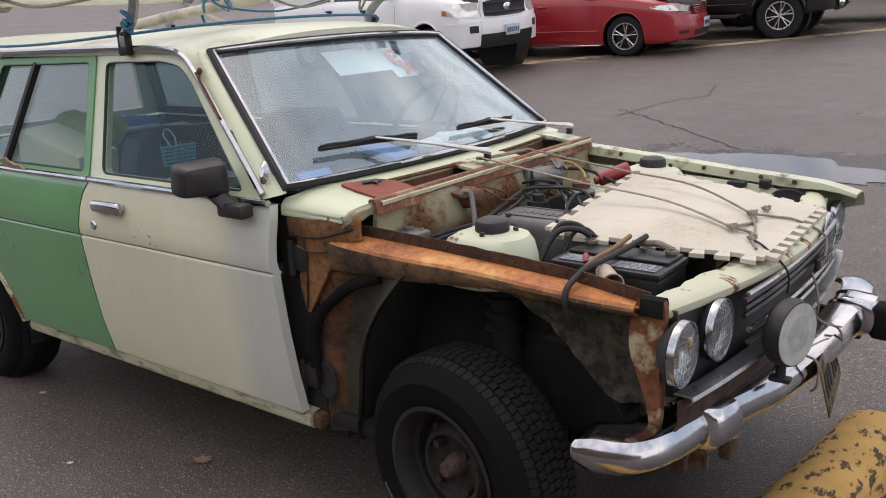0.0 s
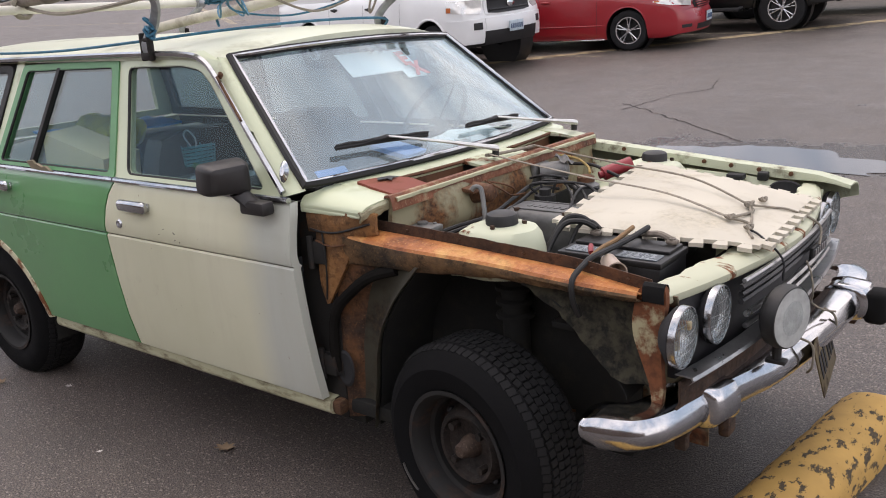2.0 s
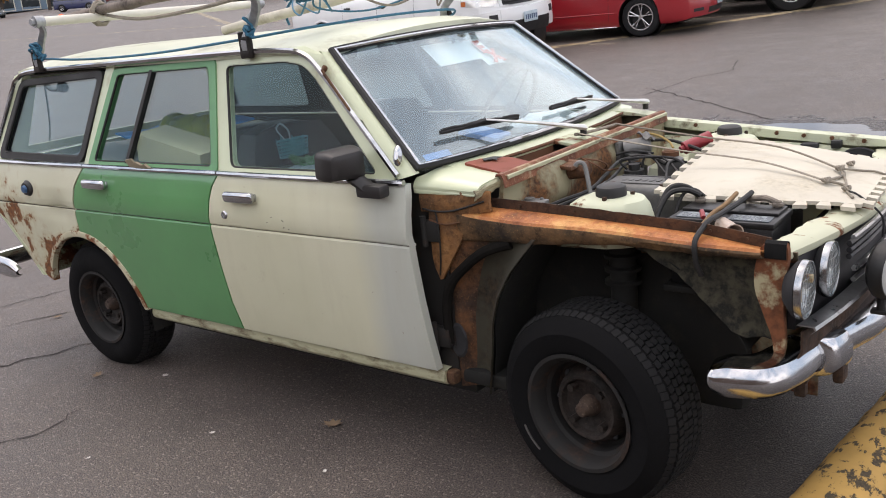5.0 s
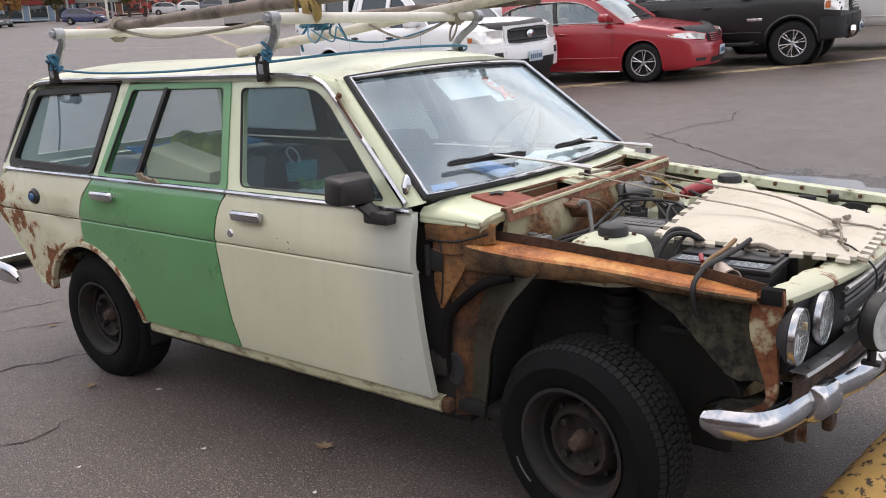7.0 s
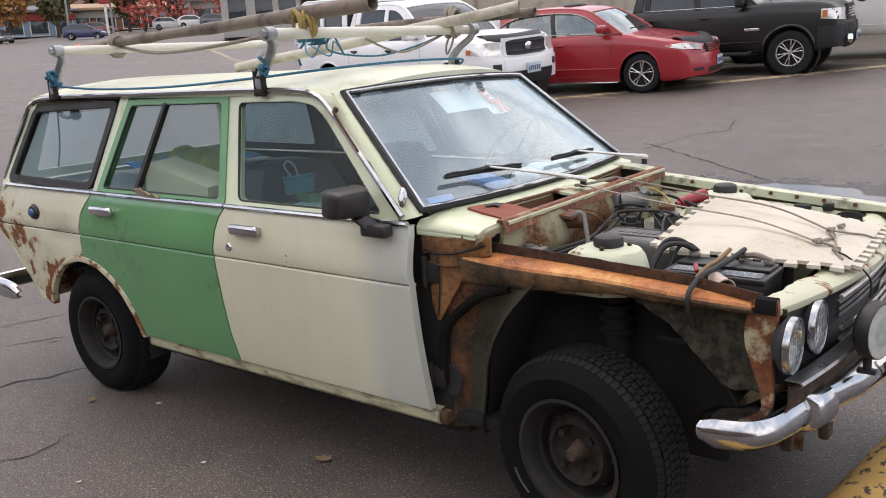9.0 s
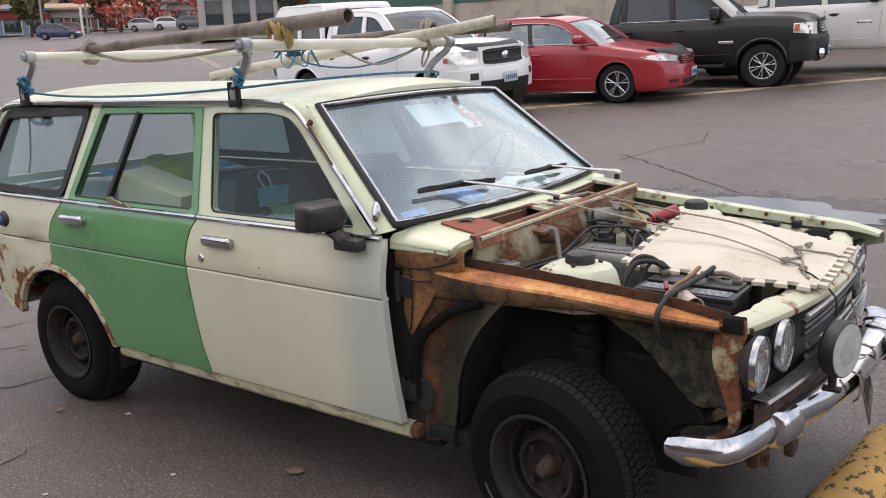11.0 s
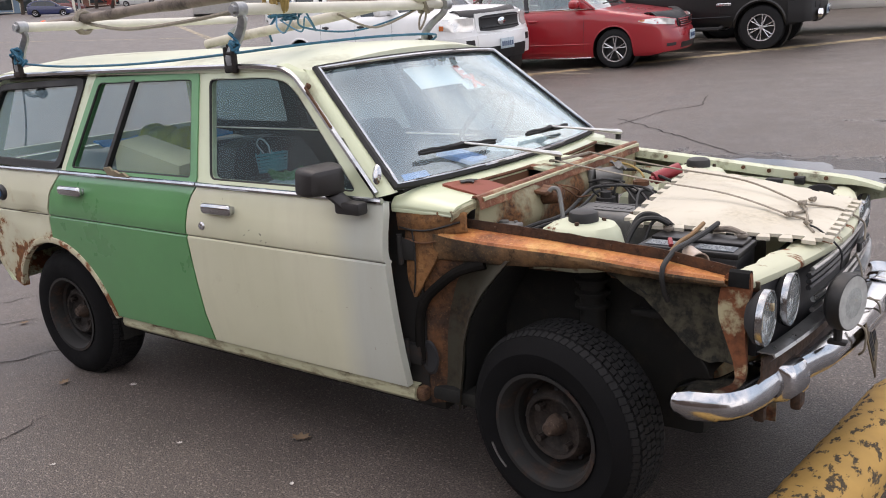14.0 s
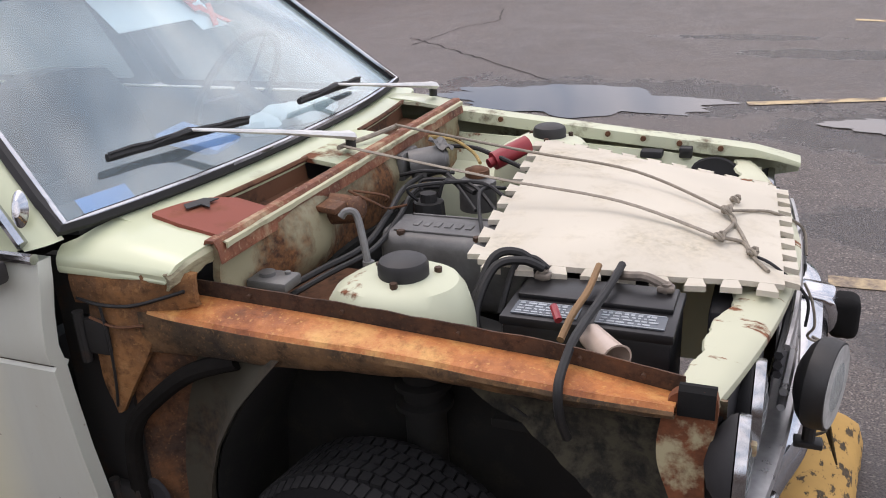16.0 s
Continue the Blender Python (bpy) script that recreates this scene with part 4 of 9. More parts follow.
# firewall
bm = bmesh.new()
rows = []
for y in np.linspace(-0.61, 0.61, 21):
    b = 0.040 * math.exp(-((y + 0.33) / 0.11) ** 4) + 0.02 * math.exp(-((y - 0.05) / 0.10) ** 4)
    rows.append([(-0.305 + b * math.sin(math.pi * t) + 0.01 * noise.noise((y * 6, t * 4, 3)), y, 0.775 + 0.185 * t) for t in np.linspace(0, 1, 10)])
sheet(bm, rows, (-0.015, 0, 0))
M["firewall"] = stained("rust_blotched_bay_paint", (0.27, 0.245, 0.15), (0.070, 0.030, 0.014), 0.43, 0.57, 0.6, 0.9, 5.0, 70, bumps=0.6, second=(0.23, 0.10, 0.035))
firewall = part("firewall", bm, M["firewall"], wagon, "grimy firewall with rust stains")
bm = bmesh.new()
box(bm, (-0.300, 0, 0.54), (0.02, 0.80, 0.50), 0.0)
part("lower_firewall", bm, M["under"], firewall)


# inner wings: flange, ledge and apron
def rail_line(x):
    return np.interp(x, [-0.40, -0.25, -0.06, 0.10, 0.31, 0.49, 0.55], [0.901, 0.896, 0.889, 0.880, 0.868, 0.842, 0.838])


def fold_z(x):
    return float(np.interp(x, [-0.42, -0.36, -0.22, 0.0, 0.14, 0.35, 0.50], [0.864, 0.857, 0.847, 0.846, 0.841, 0.829, 0.827]))


def low_z(x):
    return float(np.interp(x, [-0.43, -0.285, -0.20, -0.08, 0.13, 0.30, 0.45, 0.50], [0.772, 0.781, 0.779, 0.790, 0.805, 0.798, 0.799, 0.803]))


# ochre grime, with part of the upright face's shade put into the tones
M["rail_side"] = rusty_steel("ochre_grime_shaded", [(0.30, (0.018, 0.013, 0.009)), (0.44, (0.060, 0.037, 0.018)), (0.56, (0.135, 0.072, 0.030)), (0.70, (0.22, 0.125, 0.050))], 7.0, 0.8)
M["flange_brown"] = rusty_steel("dark_brown_rust", [(0.28, (0.018, 0.011, 0.008)), (0.44, (0.045, 0.024, 0.014)), (0.58, (0.075, 0.036, 0.018)), (0.74, (0.13, 0.060, 0.026))], 9.0, 0.6)
XS = np.linspace(-0.405, 0.492, 46)
bm = bmesh.new()
rows = []
for x in XS:
    z, zf = float(rail_line(x)) - 0.028, fold_z(x)
    d = 0.0035 * noise.noise((x * 9, 1, 0.3)) + 0.0015 * noise.noise((x * 40, 2, 0.3))
    e = 0.004 * noise.noise((x * 7, 3, 0.1))
    back = 0.632 if x > -0.36 else 0.632 + 0.03 * (-0.36 - x) / 0.045
    rows.append([(x, -back, z), (x, -0.648, z + (zf - z) * 0.16 + d), (x, -0.668, z + (zf - z) * 0.42 + d + e * 0.5), (x, -0.686 + e, z + (zf - z) * 0.74 + d), (x, -0.697 + e, zf + 0.003), (x, -0.702 + e, zf - 0.006)])
sheet(bm, rows, (0, 0.004, -0.005))
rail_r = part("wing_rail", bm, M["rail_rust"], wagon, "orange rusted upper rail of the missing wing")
bm = bmesh.new()
rows = []
for x in np.linspace(-0.425, 0.492, 46):
    zf, zl = fold_z(x) - 0.005, low_z(x) + 0.004 * noise.noise((x * 16, 5, 1))
    e = 0.004 * noise.noise((x * 7, 3, 0.1))
    w = 0.006 * noise.noise((x * 11, 6, 2))
    rows.append([(x, -0.702 + e, zf), (x, -0.704 + e * 0.5, zf + (zl - zf) * 0.25), (x, -0.699 + w, zf + (zl - zf) * 0.6), (x, -0.692 + w, zl + 0.006), (x, -0.686, zl), (x, -0.665, zl - 0.004)])
sheet(bm, rows, (0, 0.006, 0.002))
part("rail_side", bm, M["rail_side"], rail_r, "ochre grimed rail side, some of its shade in the colour")
bm = bmesh.new()
sheet(bm, [[(x, -0.633 + 0.002 * noise.noise((x * 13, 1, 1)), float(rail_line(x)) + 0.002 + 0.0025 * noise.noise((x * 21, 0, 0))), (x, -0.629, float(rail_line(x)) - 0.05)] for x in np.linspace(-0.383, 0.50, 40)], (0, 0.003, 0))
part("bolt_flange", bm, M["flange_brown"], rail_r, "dark brown bolt flange")
for x in (-0.35, -0.235, -0.055, 0.15, 0.345, 0.44):
    bm = bmesh.new()
    cyl(bm, (x, -0.640, float(rail_line(x)) - 0.013), (x, -0.629, float(rail_line(x)) - 0.013), 0.0038, n=8)
    part("flange_bolt", bm, M["flange_brown"], rail_r)
for s in (-1, 1):
    # apron wall of the engine bay, with the strut tower
    bm = bmesh.new()
    rows = []
    for x in np.linspace(-0.31, 0.56, 30):
        zt = float(rail_line(x)) - 0.03
        bay = math.exp(-((x - 0.01) / 0.17) ** 4)
        rows.append([(x, s * yy_, zz_) for yy_, zz_ in ((0.622, zt), (0.614, zt - 0.03), (0.58 - 0.02 * bay, zt - 0.075), (0.46 - 0.02 * bay, zt - 0.105), (0.41, 0.68), (0.40, 0.50), (0.40, 0.32))])
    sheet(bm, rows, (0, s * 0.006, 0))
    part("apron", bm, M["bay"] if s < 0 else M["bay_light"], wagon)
    bm = bmesh.new()
    lathe(bm, [(0.185, 0.76), (0.172, 0.83), (0.160, 0.862), (0.142, 0.880), (0.105, 0.888), (0.055, 0.894), (0.0, 0.894)], Matrix.Translation((-0.015, s * 0.500, 0.006)) @ Matrix.Diagonal((0.80, 0.66, 1, 1)), 40)
    for v_ in bm.verts:
        if v_.co.x < -0.07:
            v_.co.z -= 0.30 * (-0.07 - v_.co.x)
        v_.co += Vector((0.003 * noise.noise(v_.co * 18), 0.003 * noise.noise(v_.co * 17), 0.002 * noise.noise(v_.co * 21)))
    tower = part("strut_tower", bm, M["bay_light"], wagon, "pale green strut tower")
    bm = bmesh.new()
    lathe(bm, [(0.048, 0.888), (0.048, 0.912), (0.044, 0.921), (0.034, 0.926), (0.0, 0.927)], Matrix.Translation((0.002, s * 0.506, 0.004)) @ Matrix.Diagonal((0.95, 0.95, 1, 1)), 24)
    part("tower_cap", bm, M["black"], tower, "black rubber cap")
    for k in range(3):
        a = 0.6 + k * 2.1
        bm = bmesh.new()
        q = Vector((0.002 + 0.064 * math.cos(a), s * 0.506 + 0.056 * math.sin(a), 0.004))
        cyl(bm, q + Vector((0, 0, 0.885)), q + Vector((0, 0, 0.900)), 0.007, n=6)
        part("tower_nut", bm, M["flange_brown"], tower)
# far wing skin
bm = bmesh.new()
rows = []
for x in np.linspace(-0.56, 0.655, 22):
    z = float(np.interp(x, [-0.56, -0.3, 0.2, 0.55, 0.655], [0.955, 0.935, 0.888, 0.858, 0.838]))
    pull = 0.05 * max(0, (x - 0.45) / 0.2) ** 2
    sk = 1.0 - 0.75 * max(0.0, min(1.0, (x - 0.45) / 0.18))
    rows.append([(x, yy_ - pull, z - dz * sk) for yy_, dz in ((0.632, 0.030), (0.636, 0.004), (0.655, 0.0), (0.70, 0.004), (0.735, 0.03), (0.752, 0.09), (0.765, 0.22))])
sheet(bm, rows, (0, 0, -0.005))
M["wing_paint"] = stained("wing_paint", (0.50, 0.53, 0.38), (0.12, 0.09, 0.05), 0.54, 0.66, 0.45, 0.8, 8.0, 60, bumps=0.15)
wing_l = part("far_wing", bm, M["wing_paint"], wagon, "ivory front wing with chipped edge")
for x in (-0.18, -0.02, 0.14, 0.24, 0.34, 0.45, 0.54):
    bm = bmesh.new()
    z = float(np.interp(x, [-0.56, -0.3, 0.2, 0.55, 0.655], [0.955, 0.935, 0.888, 0.858, 0.838]))
    cyl(bm, (x, 0.628, z - 0.014), (x, 0.638, z - 0.014), 0.008, n=8)
    part("wing_bolt", bm, M["rust"], wing_l)
bm = bmesh.new()
box(bm, (0.36, 0.618, 0.842), (0.035, 0.03, 0.03), 0.004)
part("rubber_stop", bm, M["black"], wing_l)
bm = bmesh.new()
box(bm, (0.27, 0.60, 0.838), (0.06, 0.04, 0.02), 0.004)
part("bracket", bm, M["dark"], wing_l)
# oval opening in the far apron
bm = bmesh.new()
lathe(bm, [(0.0, 0.0), (0.032, 0.0), (0.038, 0.003), (0.043, 0.0)], Matrix.Translation((0.44, 0.612, 0.79)) @ pose(0, 0, 0, 78, 0, 0) @ Matrix.Diagonal((1.5, 1, 1, 1)), 24)
part("apron_opening", bm, M["dark"], wing_l)

# cowl side and rear of the front wheelhouse (bare since the wing is gone)
M["hinge_grime"] = stained("black_grime", (0.012, 0.011, 0.010), RUST_D, 0.52, 0.64, 0.8, 0.9, 10, 60, bumps=0.4)
bm = bmesh.new()
sheet(bm, [[(x, -0.690 - 0.004 * noise.noise((x * 20, z * 9, 1)), z) for x in np.linspace(-0.62, -0.485, 6)] for z in np.linspace(0.26, 0.945, 14)], (0, 0.02, 0))
post = part("hinge_post", bm, M["hinge_grime"], wagon, "black grimy door hinge post")
for z in (0.80, 0.44):
    bm = bmesh.new()
    box(bm, (-0.53, -0.702, z), (0.07, 0.025, 0.07), 0.006)
    cyl(bm, (-0.55, -0.715, z - 0.05), (-0.55, -0.715, z + 0.05), 0.010, n=10)
    part("door_hinge", bm, M["hinge_grime"], post)
EDGE_Z = [0.262, 0.30, 0.403, 0.50, 0.60, 0.68, 0.72, 0.775, 0.80]
EDGE_X = [-0.362, -0.356, -0.338, -0.330, -0.300, -0.255, -0.222, -0.172, -0.150]


def edge_x(z):
    return float(np.interp(z, EDGE_Z, EDGE_X))


M["splash"] = stained("olive_splash_panel", (0.044, 0.040, 0.026), (0.012, 0.011, 0.008), 0.46, 0.62, 0.8, 0.9, 7.0, 60, bumps=0.5, second=(0.06, 0.04, 0.02))


def splash_rows(t0, t1, n):
    rows = []
    for z in np.linspace(0.262, 0.80, 20):
        e = edge_x(z)
        a = -0.555
        row = []
        for t in np.linspace(t0, t1, n):
            x = a + (e - a) * t
            bow = 0.030 * math.sin(math.pi * min(1.0, max(0.0, (t - 0.38) / 0.62))) * (1 if z < 0.72 else 0.4)
            row.append((x, -0.682 + bow - 0.022 * max(0, (t - 0.9) / 0.1) + 0.005 * noise.noise((x * 9, z * 9, 7)), z))
        rows.append(row)
    return rows


bm = bmesh.new()
sheet(bm, splash_rows(0.58, 1.0, 11), (0, 0.010, 0))
splash = part("splash_panel", bm, M["splash"], wagon, "grimy olive splash panel behind the wheel")
M["cowl_side"] = rusty_steel("grimed_cowl_rust", [(0.36, (0.012, 0.009, 0.007)), (0.48, (0.055, 0.026, 0.013)), (0.60, (0.15, 0.062, 0.022)), (0.74, (0.22, 0.11, 0.045))], 6.0, 0.8)
bm = bmesh.new()
sheet(bm, splash_rows(0.0, 0.585, 9), (0, 0.014, 0))
part("cowl_side", bm, M["cowl_side"], splash, "rusted cowl side")
bm = bmesh.new()
lathe(bm, [(0.0, 0.0), (0.020, 0.0), (0.030, 0.004), (0.036, 0.0)], Matrix.Translation((-0.475, -0.690, 0.43)) @ pose(0, 0, 0, 90, 0, 0) @ Matrix.Diagonal((1, 1.7, 1, 1)), 20)
part("access_hole", bm, M["dark"], splash)
M["gusset_orange"] = rusty_steel("orange_gusset_rust", [(0.32, (0.035, 0.020, 0.012)), (0.44, (0.14, 0.066, 0.026)), (0.56, (0.26, 0.118, 0.038)), (0.70, (0.34, 0.18, 0.070))], 6.0, 0.8)
bm = bmesh.new()
rows = []
for x in np.linspace(-0.560, -0.318, 16):
    zt = float(np.interp(x, [-0.56, -0.372, -0.318], [0.934, 0.940, 0.928]))
    zb = float(np.interp(x, [-0.56, -0.42, -0.36, -0.318], [0.862, 0.866, 0.862, 0.868]))
    rows.append([(x, -0.704 + 0.055 * max(0, (x + 0.40) / 0.08) * 0.6 + 0.006 * noise.noise((x * 15, t * 4, 3)) - 0.006 * math.sin(math.pi * t), zb + (zt - zb) * t) for t in np.linspace(0, 1, 7)])
sheet(bm, rows, (0, 0.012, 0))
part("cowl_band", bm, M["gusset_orange"], splash, "orange rusted band below the scuttle")
bm = bmesh.new()
rows = []
for z in np.linspace(0.640, 0.872, 14):
    xr_ = float(np.interp(z, [0.640, 0.70, 0.775, 0.80, 0.872], [-0.505, -0.468, -0.418, -0.408, -0.395]))
    xl_ = float(np.interp(z, [0.640, 0.67, 0.70, 0.872], [-0.515, -0.532, -0.538, -0.535]))
    rows.append([(xl_ + (xr_ - xl_) * t, -0.700 - 0.006 * math.sin(math.pi * t) + 0.006 * noise.noise((z * 14, t * 3, 8)), z) for t in np.linspace(0, 1, 8)])
sheet(bm, rows, (0, 0.012, 0))
part("rust_gusset", bm, M["gusset_orange"], splash, "orange rusted cowl gusset")
bm = bmesh.new()
tube(bm, spline([(-0.553, -0.706, 0.872), (-0.50, -0.712, 0.868), (-0.44, -0.712, 0.872), (-0.39, -0.706, 0.884), (-0.33, -0.685, 0.902)], 5), 0.0035, 5)
part("seam", bm, M["seal"], splash)
bm = bmesh.new()
tube(bm, spline([(-0.500, -0.711, 0.868), (-0.492, -0.713, 0.80), (-0.497, -0.711, 0.72), (-0.510, -0.706, 0.655)], 5), 0.0028, 5)
part("seam", bm, M["seal"], splash)
bm = bmesh.new()
tube(bm, spline([(-0.53, -0.709, 0.838), (-0.47, -0.713, 0.828), (-0.41, -0.711, 0.838)], 5), 0.003, 5)
part("seam", bm, M["rust"], splash)
bm = bmesh.new()
tube(bm, spline([(-0.25, -0.675, 0.775), (-0.34, -0.690, 0.745), (-0.42, -0.700, 0.685), (-0.475, -0.705, 0.625), (-0.500, -0.702, 0.54), (-0.508, -0.695, 0.42)], 6), 0.017, 10)
M["duct"] = mat("grimy_duct", (0.011, 0.010, 0.009), 0.95, vary=0.4, scale=14, bumps=0.3, spec=0.08)
part("drain_hose", bm, M["duct"], splash, "black drain hose")
# wheelhouse shell
bm = bmesh.new()
rows = []
shell = spline([(0.440, 0, 0.525), (0.418, 0, 0.566), (0.352, 0, 0.640), (0.274, 0, 0.721), (0.190, 0, 0.768), (0.05, 0, 0.800), (-0.06, 0, 0.805), (-0.150, 0, 0.792), (-0.222, 0, 0.720), (-0.300, 0, 0.60), (-0.332, 0, 0.50), (-0.340, 0, 0.403), (-0.362, 0, 0.262)], 3)
for k, q in enumerate(shell):
    yo = -0.642 if q.x > 0.1 else -0.60 if q.x > -0.12 else -0.678
    rows.append([(q.x + 0.004 * noise.noise((k, t * 5, 2)), yo + (-0.43 - yo) * t, q.z + 0.005 * noise.noise((k * 0.7, t * 7, 5))) for t in np.linspace(0, 1, 6)])
sheet(bm, rows, (0, 0, 0.008))
part("wheelhouse", bm, M["under"], wagon, "dark undercoated wheelhouse")
bm = bmesh.new()
sheet(bm, [[(x, -0.425, z) for x in np.linspace(-0.42, 0.38, 8)] for z in np.linspace(0.34, 0.76, 6)], (0, 0.01, 0))
part("wheelhouse_wall", bm, M["under"], wagon)
bm = bmesh.new()
cyl(bm, (0.01, -0.46, 0.36), (0.01, -0.47, 0.82), 0.040, n=16)
for k in range(5):
    lathe(bm, [(0.040, -0.010), (0.056, -0.005), (0.056, 0.005), (0.040, 0.010)], Matrix.Translation((0.01, -0.467, 0.62 + k * 0.042)), 20)
part("strut", bm, M["under"], wagon, "grimy strut and spring")
# front splash: undercoated gusset ahead of the wheel
M["gusset"] = stained("lumpy_undercoat", (0.055, 0.049, 0.030), (0.012, 0.011, 0.008), 0.42, 0.58, 0.9, 0.95, 24, 150, bumps=1.0)
bm = bmesh.new()
rows = []
for z in np.linspace(0.572, 0.800, 20):
    xi = float(np.interp(z, [0.572, 0.578, 0.640, 0.721, 0.767, 0.80], [0.440, 0.409, 0.347, 0.269, 0.187, 0.14]))
    row = []
    for q in np.linspace(0, 1, 14):
        x = xi + (0.530 - xi) * q
        row.append((x, -0.650 + 0.022 * math.sin(math.pi * min(1, q * 1.2)) + 0.009 * noise.noise((x * 22, z * 22, 1)) + 0.005 * noise.noise((x * 60, z * 60, 4)), z))
    rows.append(row)
sheet(bm, rows, (0, 0.012, 0))
part("front_splash", bm, M["gusset"], wagon, "lumpy undercoated splash panel")
# rusty ear beside the lamps, and the taped rail end
bm = bmesh.new()
pts = rounded([(0.484, 0.835), (0.548, 0.845), (0.551, 0.794), (0.537, 0.725), (0.540, 0.642), (0.545, 0.58), (0.535, 0.50), (0.522, 0.50), (0.512, 0.59), (0.487, 0.659), (0.468, 0.712), (0.466, 0.757), (0.474, 0.80)], 0.02, 3)
plate(bm, [(p.x, -0.668, p.y) for p in pts], (0, 0.02, 0))
M["ear"] = stained("flaking_ivory", (0.40, 0.35, 0.21), RUST, 0.40, 0.49, 0.6, 0.9, 9, 50, bumps=0.5)
ear = part("wing_mount", bm, M["ear"], wagon, "rusty ivory mounting flange beside the lamps")
bm = bmesh.new()
rows = [[(x, y, z) for y, z in ((-0.645, 0.808), (-0.643, 0.832), (-0.649, 0.843), (-0.661, 0.846), (-0.671, 0.840), (-0.675, 0.826), (-0.674, 0.802))] for x in (0.494, 0.500, 0.52, 0.540, 0.546)]
sheet(bm, rows, (0, 0.004, -0.002))
M["tape"] = mat("dull_black_tape", (0.010, 0.010, 0.010), 0.9, vary=0.4, scale=30, bumps=0.4, spec=0.2)
part("tape_wrap", bm, M["tape"], ear, "black tape wrapped round the rail end")
bm = bmesh.new()
box(bm, (0.565, -0.66, 0.73), (0.03, 0.012, 0.08), 0.003)
box(bm, (0.585, -0.655, 0.755), (0.04, 0.015, 0.02), 0.003)
part("lamp_bracket", bm, M["ear"], ear)

# radiator support / nose panel
def nose_x(y):
    return 0.662 - 0.060 * (abs(y) / 0.66) ** 2.2


def lip_x(y):
    return 0.660 - 0.108 * (abs(y) / 0.62) ** 1.7


bm = bmesh.new()
rows = []
for y in np.linspace(-0.64, 0.64, 121):
    ay = abs(y)
    xb = float(np.interp(ay, [0.0, 0.29, 0.36, 0.44, 0.50, 0.54, 0.60, 0.64], [0.560, 0.547, 0.530, 0.516, 0.515, 0.500, 0.492, 0.490]))
    nx = lip_x(y)
    jag = 0.012 * noise.noise((y * 14, 0, 2)) + 0.006 * noise.noise((y * 45, 0, 6))
    rows.append([(xb + jag, y, 0.822), (xb + 0.3 * (nx - xb), y, 0.824), (xb + 0.7 * (nx - xb), y, 0.822), (nx - 0.010, y, 0.817), (nx - 0.001, y, 0.810), (nx, y, 0.797)])
sheet(bm, rows, (-0.003, 0, -0.006))
M["nose"] = stained("chipped_nose_paint", (0.50, 0.51, 0.37), RUST, 0.56, 0.60, 0.55, 0.9, 6.0, 50, (1, 2.5, 1), bumps=0.3)
nose = part("nose_panel", bm, M["nose"], wagon, "chipped pale green radiator support panel")
# grille
M["grille"] = mat("grille_plastic", (0.02, 0.02, 0.022), 0.5, vary=0.3)
M["grille_bar"] = mat("grille_trim", (0.36, 0.36, 0.36), 0.30, 0.9, vary=0.2, scale=25)
bm = bmesh.new()
sheet(bm, [[(nose_x(y) - 0.055, y, z) for y in np.linspace(-0.62, 0.62, 21)] for z in (0.60, 0.66, 0.72, 0.79)], (-0.02, 0, 0))
grille = part("grille", bm, M["grille"], wagon, "black grille with bright bars")
for z, h, m_, w, ox in ((0.792, 0.0065, "grille_bar", 0.40, 0.0), (0.770, 0.008, "grille", 0.39, -0.012), (0.752, 0.008, "grille", 0.39, -0.012), (0.734, 0.008, "grille", 0.39, -0.012),
                        (0.703, 0.0085, "grille_bar", 0.39, 0.002), (0.672, 0.0075, "grille_bar", 0.39, 0.0)):
    bm = bmesh.new()
    tube(bm, [(nose_x(y) - 0.004 + ox, y, z) for y in np.linspace(-w, w, 15)], h, 6)
    part("grille_bar", bm, M[m_], grille, "bright metal bar" if m_ == "grille_bar" else "")
bm = bmesh.new()
box(bm, (0.668, 0.16, 0.737), (0.012, 0.15, 0.032), 0.003)
part("badge", bm, M["black"], grille, "small dark badge")
bm = bmesh.new()
for k in range(6):
    box(bm, (0.6755, 0.105 + k * 0.022, 0.737), (0.003, 0.013, 0.018), 0.001)
part("badge_bars", bm, M["grille_bar"], grille)
bm = bmesh.new()
sheet(bm, [[(nose_x(y) + dx, y, z) for y in np.linspace(-0.66, 0.66, 25)] for dx, z in ((-0.03, 0.632), (0.010, 0.630), (0.014, 0.622), (0.004, 0.612))], (-0.004, 0, -0.003))
part("lower_trim", bm, M["grille_bar"], grille, "dull bright strip below the grille")
bm = bmesh.new()
sheet(bm, [[(nose_x(y) - 0.005 - dx, y, z) for y in np.linspace(-0.66, 0.66, 25)] for dx, z in ((0.012, 0.614), (0.012, 0.56), (0.04, 0.50), (0.08, 0.48))], (-0.006, 0, 0))
part("valance", bm, M["flange_brown"], wagon, "dark rusty front valance")


